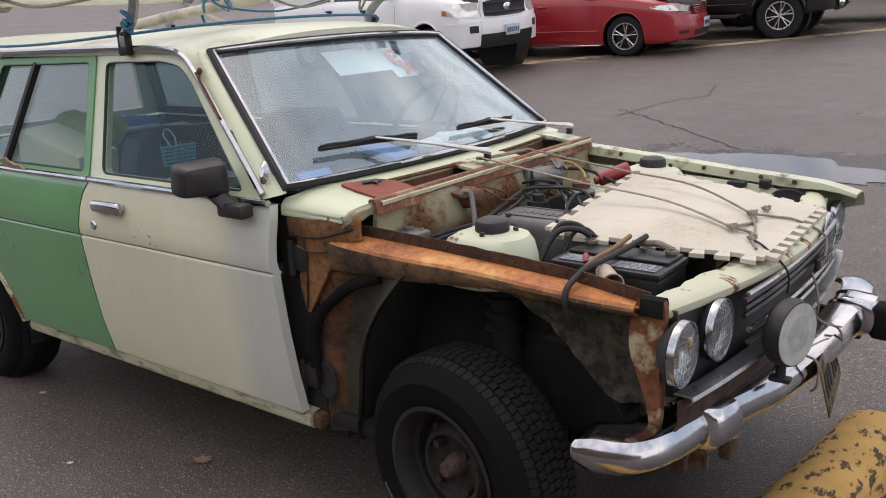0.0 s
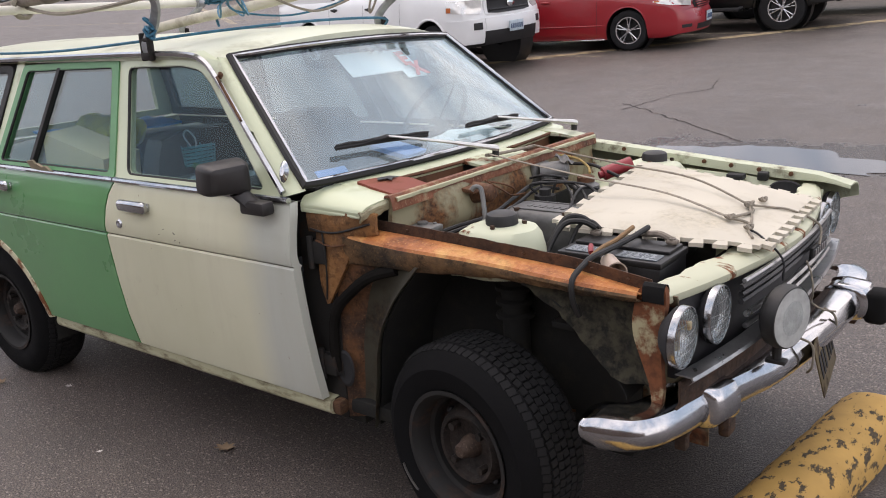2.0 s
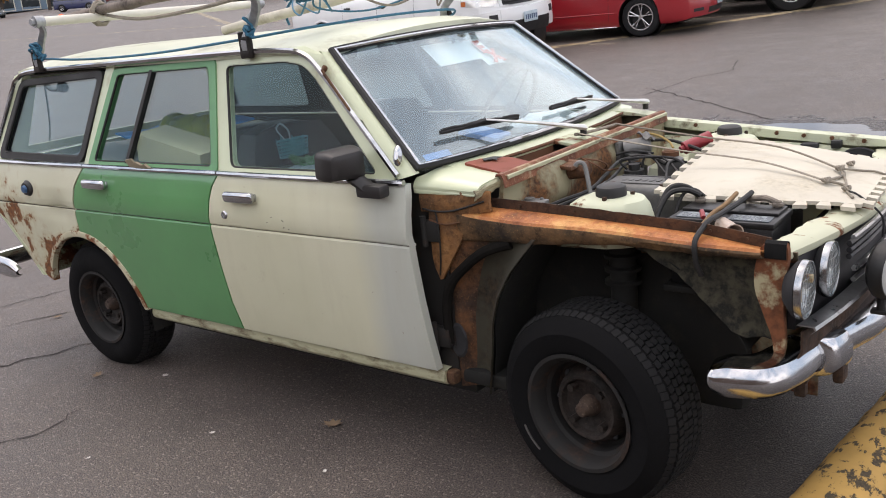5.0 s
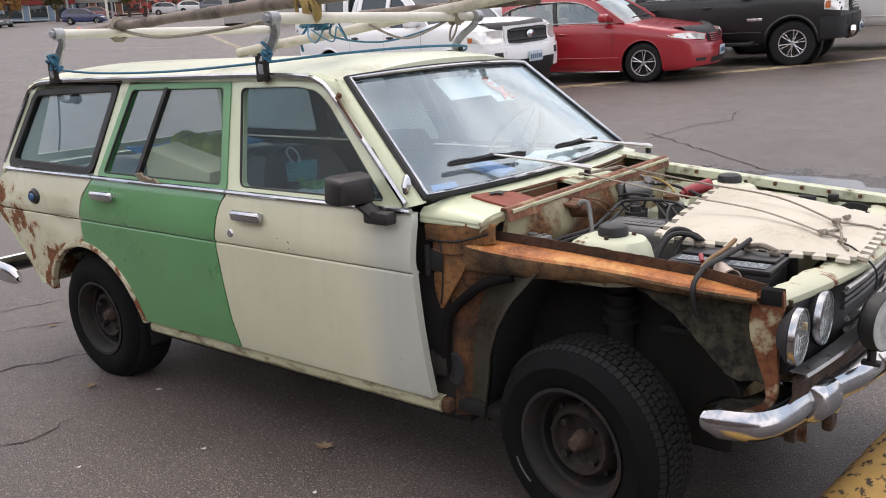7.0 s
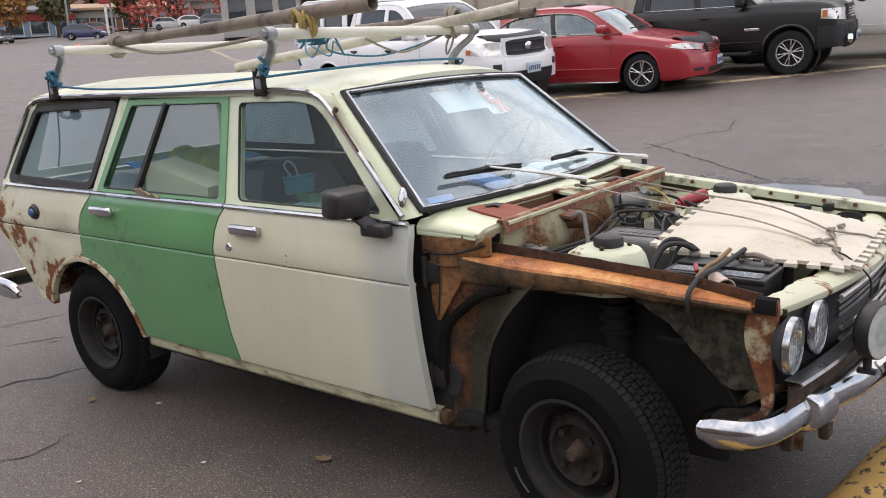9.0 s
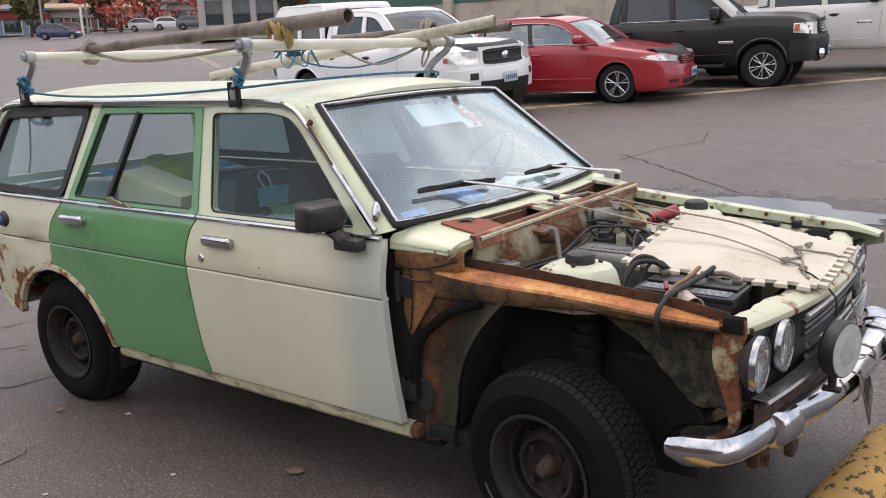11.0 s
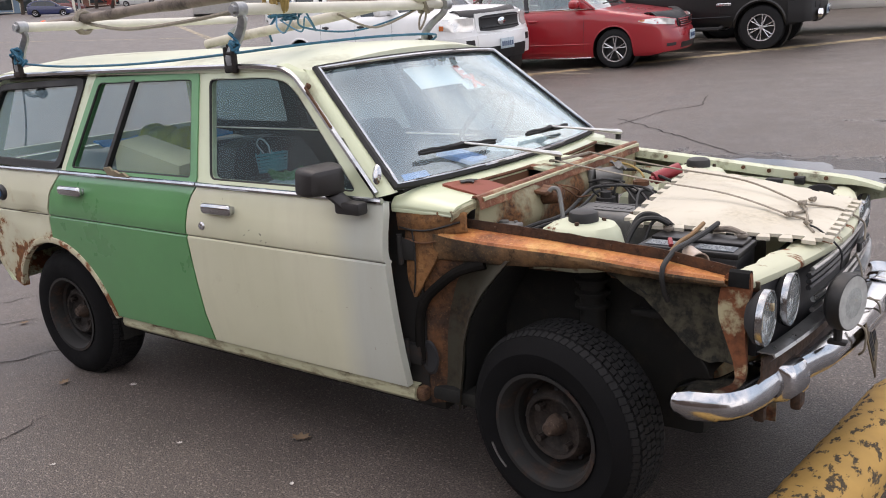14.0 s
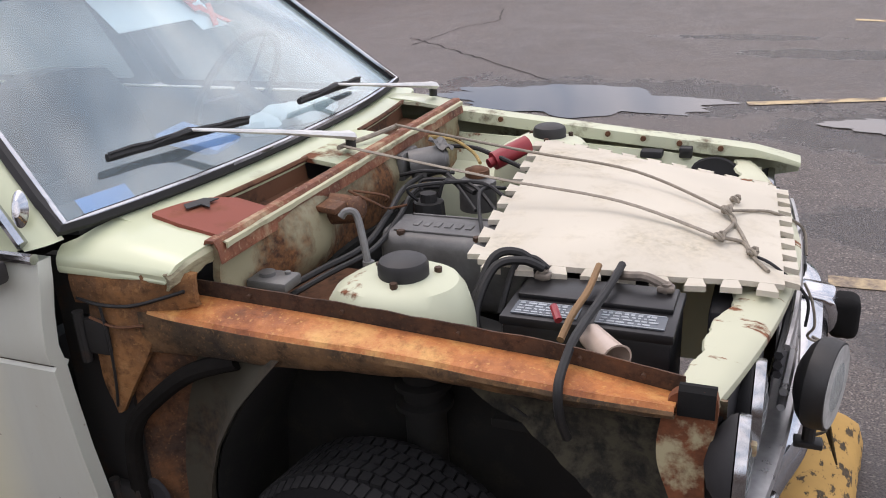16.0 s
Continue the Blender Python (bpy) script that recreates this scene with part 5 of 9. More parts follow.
def lamp(parent, c, r, name="headlamp", depth=0.05, yaw=0.0, shell=None, ribbed=True):
    """A round sealed-beam lamp that faces +x."""
    m = Matrix.Translation(c) @ pose(0, 0, 0, 0, 0, yaw) @ pose(0, 0, 0, 0, 90, 0)
    bm = bmesh.new()
    lathe(bm, [(0.0, -depth), (r * 0.5, -depth * 0.85), (r * 0.86, -depth * 0.4), (r * 0.97, -0.008)], m, 32)
    bucket = part(name, bm, M["reflector"], parent, "round headlamp with ribbed glass")
    bm = bmesh.new()
    lathe(bm, [(0.0, -depth - 0.006), (r * 0.55, -depth * 0.92), (r * 0.95, -depth * 0.45), (r * 1.005, -0.012)], m, 32)
    part("lamp_bucket", bm, M["dark"], bucket)
    bm = bmesh.new()
    lathe(bm, [(r * 0.95, 0.002), (r * 0.965, 0.007), (r * 1.0, 0.006), (r * 1.02, 0.0), (r * 1.025, -0.010), (r * 0.97, -0.012)], m, 40, closed=True)
    part("lamp_rim", bm, shell or M["rim_chrome"], bucket, "chrome lamp rim")
    bm = bmesh.new()
    prof = [(r * q, 0.012 * (1 - q * q)) for q in (0.0, 0.3, 0.55, 0.8, 0.95)]
    lathe(bm, prof, m, 32)
    lathe(bm, [(a, b - 0.004) for a, b in prof], m, 32)
    g = part("lens", bm, M["lamp_glass"], bucket, "ribbed clear lens")
    g.visible_shadow = False
    if not ribbed:
        return bucket
    bm = bmesh.new()
    for k in range(-5, 6):
        u = k * r * 0.17
        h = math.sqrt(max(0.0, (r * 0.90) ** 2 - u * u))
        tube(bm, [m @ Vector((v_ * h, u, 0.0135 * (1 - (u * u + v_ * v_ * h * h) / (r * r)))) for v_ in (-1, -0.5, 0, 0.5, 1)], 0.0007, 4)
    for v_ in (-0.55, -0.15, 0.2, 0.5):
        h = r * 0.9 * math.sqrt(1 - v_ * v_)
        tube(bm, [m @ Vector((v_ * r * 0.9, q * h, 0.0138 * (1 - (v_ * v_ * 0.81 + (q * h / r) ** 2)))) for q in (-1, -0.5, 0, 0.5, 1)], 0.0008, 4)
    tagged(part("lens_flutes", bm, M["flute"], bucket), kind="stuff")
    return bucket


for s in (-1, 1):
    for y, x in ((0.655, 0.588), (0.476, 0.603)):
        lamp(wagon, (x, s * y, 0.724), 0.073)
# spot lamps on the bumper
def spot(c):
    b = lamp(wagon, c, 0.080, "spot_lamp", 0.035, -17.0, shell=M["black"], ribbed=False)
    # pale disc: brightness of the clear lens and reflector put into its colour
    bm = bmesh.new()
    lathe(bm, [(0.0, 0.010), (0.05, 0.008), (0.0765, 0.0075), (0.0775, 0.002)], Matrix.Translation(c) @ pose(0, 0, 0, 0, 0, -17) @ pose(0, 0, 0, 0, 90, 0), 32)
    part("pale_lens_disc", bm, mat("pale_lens_tone", (0.44, 0.45, 0.43), 0.22, vary=0.2, scale=30), b, "pale disc that gives the lens its brightness")
    m = Matrix.Translation(c) @ pose(0, 0, 0, 0, 0, -17) @ pose(0, 0, 0, 0, 90, 0)
    bm = bmesh.new()
    lathe(bm, [(0.0815, -0.004), (0.084, -0.014), (0.082, -0.030), (0.067, -0.044), (0.040, -0.056), (0.0, -0.058)], m, 32)
    part("lamp_shell", bm, M["black"], b, "black lamp shell")
    bm = bmesh.new()
    cyl(bm, (c[0] - 0.028, c[1], c[2] - 0.075), (c[0] - 0.028, c[1], 0.552), 0.012, n=10)
    box(bm, (c[0] - 0.028, c[1], 0.556), (0.05, 0.03, 0.012), 0.003)
    part("lamp_foot", bm, M["black"], b)


spot((0.722, -0.300, 0.678))


# front bumper
BUMPER = ((-0.086, 0.028), (-0.079, 0.041), (-0.062, 0.047), (-0.016, 0.043), (0.003, 0.036), (0.013, 0.020), (0.019, 0.004), (0.020, -0.008), (0.015, -0.028), (0.003, -0.044), (-0.022, -0.052))
# the bar is bent: its far half stands further forward
line = spline([(0.398, -0.790, 0), (0.450, -0.783, 0), (0.512, -0.760, 0), (0.548, -0.718, 0), (0.570, -0.660, 0), (0.588, -0.590, 0), (0.612, -0.470, 0), (0.650, -0.340, 0), (0.682, -0.218, 0),
               (0.716, 0.04, 0), (0.730, 0.28, 0), (0.732, 0.47, 0), (0.722, 0.57, 0), (0.695, 0.65, 0), (0.64, 0.70, 0)], 5)


def bar_x(y):
    return float(np.interp(y, [p.y for p in line[:60]], [p.x for p in line[:60]]))


bm = bmesh.new()
rows = []
for i, p in enumerate(line):
    d = (line[min(i + 1, len(line) - 1)] - line[max(i - 1, 0)]).normalized()
    n_ = Vector((d.y, -d.x, 0))
    e = min(i, len(line) - 1 - i)
    k = min(1.0, 0.66 + 0.09 * e)
    rows.append([p + n_ * o * (0.6 + 0.4 * k) + Vector((0.003 * noise.noise((p.y * 6, zz_ * 20, 1)), 0, 0.506 + zz_ * k)) for o, zz_ in BUMPER])
sheet(bm, rows, lambda q: Vector((-0.004, 0.002, -0.001)))
bumper = part("front_bumper", bm, M["chrome"], wagon, "scuffed bent chrome front bumper")
for e, s in ((line[0], -1), (line[-1], 1)):
    bm = bmesh.new()
    ball(bm, (e.x + 0.004, e.y - s * 0.006, 0.504), (0.018, 0.024, 0.030), 14)
    part("bumper_end", bm, M["chrome"], bumper)
for s, y0 in ((-1, -0.505), (1, 0.415)):
    bm = bmesh.new()
    rows = []
    for dy, w in ((-0.050, -0.004), (-0.047, 0.010), (-0.040, 0.020), (-0.02, 0.026), (0.02, 0.030), (0.040, 0.028), (0.047, 0.016), (0.050, -0.004)):
        y = y0 + dy
        rows.append([(bar_x(y) + o + w, y, 0.507 + zz_ * 1.10 + (0.25 * w if zz_ > 0 else -0.2 * w)) for o, zz_ in BUMPER])
    sheet(bm, rows, (-0.004, 0, 0))
    gd = part("overrider", bm, M["chrome"], bumper, "chrome overrider")
    bm = bmesh.new()
    if s > 0:
        box(bm, (bar_x(y0) + 0.058, y0 + 0.01, 0.490), (0.072, 0.085, 0.110), 0.022, seg=3)
    else:
        box(bm, (bar_x(y0) + 0.030, y0 + 0.022, 0.450), (0.030, 0.055, 0.070), 0.010)
    part("overrider_pad", bm, M["tape"] if s > 0 else M["flange_brown"], gd, "black rubber pad" if s > 0 else "rusty pad mount")
for y in (-0.60, 0.45):
    bm = bmesh.new()
    box(bm, (bar_x(y) - 0.07, y, 0.475), (0.14, 0.035, 0.05), 0.006)
    box(bm, (bar_x(y) - 0.02, y, 0.440), (0.03, 0.03, 0.06), 0.006)
    part("bumper_bracket", bm, M["flange_brown"], bumper, "rusty bumper bracket")
# hanging number plate with plain bars
bm = bmesh.new()
pm = pose(0.730, 0.05, 0.455, 0, -14, 8)
box(bm, (0, 0, 0), (0.004, 0.30, 0.15), 0.001, None)
bmesh.ops.transform(bm, matrix=pm, verts=bm.verts)
M["plate_rust"] = stained("weathered_plate", (0.10, 0.072, 0.030), RUST_D, 0.5, 0.62, 0.6, 0.9, 14, 80, bumps=0.3)
npl = part("number_plate", bm, M["plate_rust"], wagon, "weathered brown number plate tied on with cord")
for k in range(6):
    bm = bmesh.new()
    box(bm, (0.0035, -0.11 + k * 0.042 + (0.02 if k > 2 else 0), 0.0), (0.002, 0.022, 0.065))
    bmesh.ops.transform(bm, matrix=pm, verts=bm.verts)
    part("plate_bar", bm, M["dark"], npl)

# engine and fittings
bm = bmesh.new()
box(bm, (0.02, -0.05, 0.60), (0.50, 0.30, 0.34), 0.04)
box(bm, (0.30, 0.0, 0.58), (0.14, 0.34, 0.32), 0.03)
engine = part("engine", bm, M["dark"], wagon, "dirty dark engine block")
M["alloy"] = mat("oxidised_alloy", (0.16, 0.16, 0.155), 0.5, 0.4, vary=0.25, scale=15, bumps=0.3)
M["cover_grey"] = mat("grimy_cover", (0.115, 0.115, 0.112), 0.5, 0.2, vary=0.35, scale=12, bumps=0.3)
bm = bmesh.new()
rings = []
for x, k in ((-0.175, 0.80), (-0.168, 0.93), (-0.155, 0.99), (-0.12, 1.0), (0.05, 1.0), (0.20, 1.0)):
    rings.append([(x, -0.165 + p.x * k, 0.782 + (p.y + 0.02) * (0.9 + 0.1 * k)) for p in rounded([(-0.088, -0.10), (-0.080, 0.062), (0.080, 0.062), (0.088, -0.10)], 0.034, 5)])
loft(bm, rings)
cover = part("valve_cover", bm, M["cover_grey"], engine, "grimy grey valve cover with grooves")
for k in (-0.052, 0.052):
    bm = bmesh.new()
    box(bm, (0.02, -0.165 + k, 0.8645), (0.34, 0.006, 0.006), 0.002)
    part("cover_rib", bm, M["cover_grey"], cover)
for k in range(6):
    bm = bmesh.new()
    box(bm, (-0.115 + 0.024 * k, -0.168, 0.8648), (0.013, 0.026, 0.003), 0.001)
    part("cover_bar", bm, M["cover_grey"], cover)
for x in (-0.13, 0.04):
    bm = bmesh.new()
    cyl(bm, (x, -0.225, 0.850), (x, -0.225, 0.868), 0.009, n=6)
    part("cover_bolt", bm, M["flange_brown"], cover)
bm = bmesh.new()
box(bm, (0.53, 0.0, 0.66), (0.05, 0.62, 0.28), 0.01)
part("radiator", bm, M["dark"], wagon)
bm = bmesh.new()
cyl(bm, (-0.275, 0.165, 0.895), (-0.195, 0.205, 0.905), 0.036, n=20)
lathe(bm, [(0.0, 0.006), (0.018, 0.005), (0.030, -0.004), (0.036, -0.012)], align((-0.195, 0.205, 0.905), (-0.185, 0.210, 0.906))[0], 20)
cyl(bm, (-0.235, 0.155, 0.86), (-0.235, 0.155, 0.885), 0.022, n=14)
box(bm, (-0.285, 0.175, 0.895), (0.02, 0.10, 0.07), 0.006)
part("wiper_motor", bm, M["alloy"], firewall, "grey wiper motor")
bm = bmesh.new()
sheet(bm, [[(-0.20 + 0.05 * u, 0.20 + 0.05 * v, 0.945 + 0.010 * math.sin(7 * u + 5 * v) - 0.02 * u) for u in np.linspace(-0.5, 0.5, 5)] for v in np.linspace(-0.5, 0.5, 5)], (0, 0, -0.002))
part("crumpled_foil", bm, M["alloy"], firewall, "scrap of grey sheet on the wiper motor")
bm = bmesh.new()
cyl(bm, (-0.085, 0.142, 0.80), (-0.085, 0.142, 0.872), 0.046, n=20)
cyl(bm, (-0.085, 0.142, 0.872), (-0.085, 0.142, 0.884), 0.046, 0.026, n=20)
res = part("reservoir", bm, M["alloy"], engine, "corroded reservoir with rusty cap")
bm = bmesh.new()
cyl(bm, (-0.085, 0.142, 0.884), (-0.085, 0.142, 0.900), 0.030, n=16)
ball(bm, (-0.085, 0.142, 0.900), (0.024, 0.024, 0.008), 12)
part("reservoir_cap", bm, M["rust"], res)
bm = bmesh.new()
cyl(bm, (-0.15, -0.02, 0.78), (-0.15, -0.02, 0.865), 0.042, 0.036, n=10)
cyl(bm, (-0.15, -0.02, 0.865), (-0.15, -0.02, 0.885), 0.020, n=10)
dist = part("distributor", bm, M["black"], engine, "black distributor cap")
for k in range(3):
    bm = bmesh.new()
    a = 0.7 + k * 1.57
    tube(bm, spline([(-0.15 + 0.026 * math.cos(a), -0.02 + 0.026 * math.sin(a), 0.87), (-0.15 + 0.04 * math.cos(a), -0.02 + 0.04 * math.sin(a), 0.905), (-0.10 + 0.03 * k, 0.03 + 0.01 * k, 0.895), (-0.02 + 0.05 * k, -0.06, 0.865)], 5), 0.0045, 6)
    part("ignition_lead", bm, M["seal"], dist)
bm = bmesh.new()
cyl(bm, (-0.085, 0.270, 0.885), (-0.015, 0.345, 0.915), 0.024, n=16)
cyl(bm, (-0.095, 0.259, 0.881), (-0.085, 0.270, 0.885), 0.013, n=12)
M["red_plastic"] = mat("red_plastic", (0.26, 0.022, 0.03), 0.4)
part("ignition_coil", bm, M["red_plastic"], engine, "red canister")
bm = bmesh.new()
cyl(bm, (-0.285, -0.235, 0.905), (-0.225, -0.225, 0.905), 0.034, 0.028, n=16)
ball(bm, (-0.225, -0.225, 0.905), (0.012, 0.028, 0.028), 14)
box(bm, (-0.262, -0.275, 0.925), (0.05, 0.05, 0.014), 0.004)
for v in bm.verts:
    v.co += Vector((0.006 * noise.noise(v.co * 20), 0.006 * noise.noise(v.co * 19), 0.005 * noise.noise(v.co * 23)))
part("heater_bulge", bm, M["gusset_rust"], firewall, "rusted heater pipe boss on the firewall")
bm = bmesh.new()
tube(bm, spline([(-0.105, -0.430, 0.865), (-0.118, -0.418, 0.91), (-0.132, -0.405, 0.95), (-0.142, -0.402, 0.966), (-0.156, -0.408, 0.968), (-0.164, -0.414, 0.958)], 5), 0.0075, 8)
cyl(bm, (-0.105, -0.430, 0.855), (-0.106, -0.428, 0.880), 0.012, n=10)
part("pipe", bm, M["alloy"], firewall, "bent grey pipe")
bm = bmesh.new()
box(bm, (-0.262, -0.515, 0.858), (0.085, 0.062, 0.022), 0.006)
cyl(bm, (-0.275, -0.515, 0.865), (-0.275, -0.515, 0.876), 0.016, n=12)
cyl(bm, (-0.240, -0.500, 0.865), (-0.240, -0.500, 0.874), 0.006, n=8)
part("bracket_plate", bm, M["alloy"], firewall, "weathered grey bracket plate")
bm = bmesh.new()
sheet(bm, [[(x, y, 0.80 + 0.02 * (x + 0.3)) for x in np.linspace(-0.29, 0.0, 5)] for y in np.linspace(-0.56, -0.30, 5)], (0, 0, -0.006))
part("bay_shelf", bm, M["rust"], firewall, "rusty shelf")
for pts, r_, m_ in (([(-0.26, -0.50, 0.83), (-0.22, -0.42, 0.845), (-0.18, -0.30, 0.855), (-0.19, -0.16, 0.875), (-0.22, 0.0, 0.885), (-0.23, 0.13, 0.875)], 0.009, "seal"),
                    ([(-0.24, -0.51, 0.825), (-0.20, -0.42, 0.84), (-0.16, -0.30, 0.85), (-0.17, -0.15, 0.865), (-0.20, 0.02, 0.875), (-0.18, 0.12, 0.855)], 0.008, "seal"),
                    ([(-0.25, -0.22, 0.945), (-0.20, -0.20, 0.915), (-0.19, -0.16, 0.890), (-0.15, -0.14, 0.895)], 0.004, "rust"),
                    ([(-0.255, -0.19, 0.935), (-0.21, -0.17, 0.925), (-0.20, -0.13, 0.905), (-0.22, -0.10, 0.885)], 0.004, "rust"),
                    ([(-0.26, 0.26, 0.945), (-0.20, 0.29, 0.93), (-0.13, 0.24, 0.915), (-0.09, 0.18, 0.905)], 0.006, "rope_yellow"),
                    ([(-0.26, 0.34, 0.90), (-0.16, 0.32, 0.905), (-0.09, 0.28, 0.90), (-0.02, 0.24, 0.89), (0.05, 0.22, 0.87)], 0.008, "seal"),
                    ([(-0.22, 0.15, 0.875), (-0.16, 0.10, 0.90), (-0.11, 0.06, 0.89), (-0.05, 0.02, 0.88)], 0.009, "seal"),
                    ([(-0.25, 0.05, 0.90), (-0.19, 0.05, 0.915), (-0.13, 0.10, 0.90)], 0.006, "seal"),
                    ([(0.05, -0.22, 0.87), (-0.03, 0.0, 0.89), (0.0, 0.1, 0.87)], 0.006, "seal")):
    bm = bmesh.new()
    tube(bm, spline(pts, 6), r_ * 0.75, 7)
    part("hose", bm, M[m_], engine)

# three unseen boxes added under the car to block light beneath it
bm = bmesh.new()
box(bm, (-0.02, 0, 0.285), (0.60, 0.80, 0.02), 0.004)
part("engine_light_block", bm, M["under"], wagon)
bm = bmesh.new()
box(bm, (0.26, 0, 0.35), (0.20, 0.84, 0.26), 0.03)
part("nose_light_block", bm, M["under"], wagon, "black box added under the nose to block light")
bm = bmesh.new()
box(bm, (-1.30, 0, 0.25), (1.7, 1.30, 0.05), 0.01)
part("floor_light_block", bm, M["under"], wagon)


# ---- wagon: small fittings ----
def handle(parent, x0, x1, z):
    bm = bmesh.new()
    y = side(z)
    xm, L = (x0 + x1) / 2, x1 - x0
    box(bm, (xm, y - 0.020, z), (L, 0.032, 0.042), 0.0155, pose(0, 0, 0, 6, 0, 0), seg=5)
    for x in (x0 + 0.022, x1 - 0.022):
        box(bm, (x, y - 0.004, z - 0.002), (0.036, 0.022, 0.030), 0.008, seg=3)
    h = part("door_handle", bm, M["chrome"], parent, "chrome pull handle")
    bm = bmesh.new()
    lathe(bm, [(0.0, 0.0), (0.6, 0.1), (1.0, 0.0)], Matrix.Translation((xm, y - 0.001, z - 0.012)) @ pose(0, 0, 0, 90, 0, 0) @ Matrix.Diagonal((L * 0.46, 0.024, 0.002, 1)), 20)
    part("handle_recess", bm, M["green_frame"] if parent is rdoor else M["ivory_sill"], h)


handle(fdoor, -1.418, -1.258, 0.886)
handle(rdoor, -2.372, -2.208, 0.892)
bm = bmesh.new()
lathe(bm, [(0.0, 0.003), (0.006, 0.003), (0.007, 0.006), (0.013, 0.006), (0.017, 0.0)], Matrix.Translation((-1.445, side(0.812), 0.812)) @ pose(0, 0, 0, 90, 0, 0), 16)
part("key_lock", bm, M["chrome"], fdoor, "round chrome lock")
# door mirror
M["mirror_black"] = mat("mirror_black_plastic", (0.020, 0.018, 0.018), 0.5, vary=0.2, scale=15, bumps=0.2)
mm = Matrix.Translation((-0.752, -0.835, 1.030)) @ pose(0, 0, 0, 0, 4, -14)
bm = bmesh.new()
rings = []
for x, sc in ((-0.045, 0.93), (-0.040, 0.99), (-0.01, 1.0), (0.018, 0.95), (0.034, 0.82), (0.040, 0.60)):
    rings.append([mm @ Vector((x, p.x * sc, p.y * sc)) for p in rounded([(-0.078, -0.040), (-0.074, 0.050), (0.070, 0.054), (0.076, -0.050)], 0.018, 3)])
loft(bm, rings)
mirror = part("door_mirror", bm, M["mirror_black"], fdoor, "black plastic door mirror")
bm = bmesh.new()
plate(bm, [mm @ Vector((-0.047, p.x, p.y)) for p in rounded([(-0.068, -0.034), (-0.066, 0.043), (0.062, 0.046), (0.066, -0.042)], 0.012, 3)], mm.to_3x3() @ Vector((-0.003, 0, 0)))
part("mirror_glass", bm, M["reflector"], mirror)
bm = bmesh.new()
rings = []
for t in np.linspace(0, 1, 5):
    c_ = lerp3((-0.738, -0.808, 0.990), (-0.690, -0.800, 0.955), t)
    w = 0.030 - 0.004 * t
    rings.append([c_ + Vector((w * math.cos(q), 0.024 * math.sin(q), 0.010 * math.sin(q))) for q in np.linspace(0, 6.283, 11)[:-1]])
loft(bm, rings)
box(bm, (-0.672, -0.798, 0.945), (0.105, 0.050, 0.042), 0.010)
part("mirror_arm", bm, M["mirror_black"], mirror)
# aerial base, bright post trim
bm = bmesh.new()
lathe(bm, [(0.0, 0.02), (0.010, 0.019), (0.016, 0.010), (0.022, 0.0)], Matrix.Translation((-0.607, -0.735, 1.045)) @ pose(0, 0, 0, 70, 0, 25) @ Matrix.Diagonal((0.7, 1.5, 0.8, 1)), 16)
part("aerial_base", bm, M["chrome"], wagon, "chrome aerial base on the pillar")
bm = bmesh.new()
cyl(bm, (-0.975, -0.640, 1.318), (-0.968, -0.628, 1.312), 0.011, n=10)
tube(bm, [(-0.972, -0.648, 1.312), (-0.90, -0.668, 1.245), (-0.83, -0.690, 1.185)], 0.005, 6)
part("aerial_clip", bm, M["rust"], wagon)
# fuel cap with blue lid
bm = bmesh.new()
lathe(bm, [(0.0, 0.016), (0.030, 0.015), (0.034, 0.006), (0.040, 0.0)], Matrix.Translation((-2.885, side(0.845), 0.845)) @ pose(0, 0, 0, 90, 0, 0) @ Matrix.Diagonal((1.15, 1.0, 1, 1)), 24)
part("fuel_cap", bm, M["black"], quarter, "dark fuel cap in a blue ring")
bm = bmesh.new()
M["blue_plastic"] = mat("blue_plastic", (0.03, 0.10, 0.22), 0.45)
lathe(bm, [(0.0, 0.028), (0.016, 0.027), (0.020, 0.014)], Matrix.Translation((-2.885, side(0.845), 0.845)) @ pose(0, 0, 0, 90, 0, 0), 20)
part("cap_knob", bm, M["blue_plastic"], quarter, "blue knob")
# rear bumper end
bm = bmesh.new()
rings = []
for t in np.linspace(0, 1, 9):
    x = -3.44 + 0.30 * t
    h = 0.048 * math.sqrt(max(0.05, 1 - max(0.0, (t - 0.55) / 0.47) ** 2))
    rings.append([(x, -0.795 + 0.05 * max(0.0, 0.3 - t) ** 2 - 0.022 * math.sin(q), 0.425 + h * math.cos(q) - 0.02 * t) for q in np.linspace(0, math.pi, 9)])
sheet(bm, rings, (0, 0.012, 0))
box(bm, (-3.43, 0, 0.425), (0.04, 1.54, 0.09), 0.016, seg=3)
part("rear_bumper", bm, M["chrome"], wagon, "dull chrome rear bumper with a rounded end")
# scratches and chips on the front door: small marks
rng = random.Random(4)
bm = bmesh.new()
for k in range(5):
    x, z = -1.20 + 0.055 * k * 0.5 + rng.uniform(-0.02, 0.02), 0.80 + 0.02 * math.sin(k * 1.3)
    box(bm, (x, side(z) - 0.0005, z), (rng.uniform(0.004, 0.013), 0.002, 0.0022), 0, pose(0, 0, 0, 0, rng.uniform(-60, 60), 0))
tagged(part("paint_chips", bm, M["dark"], fdoor), kind="stuff")

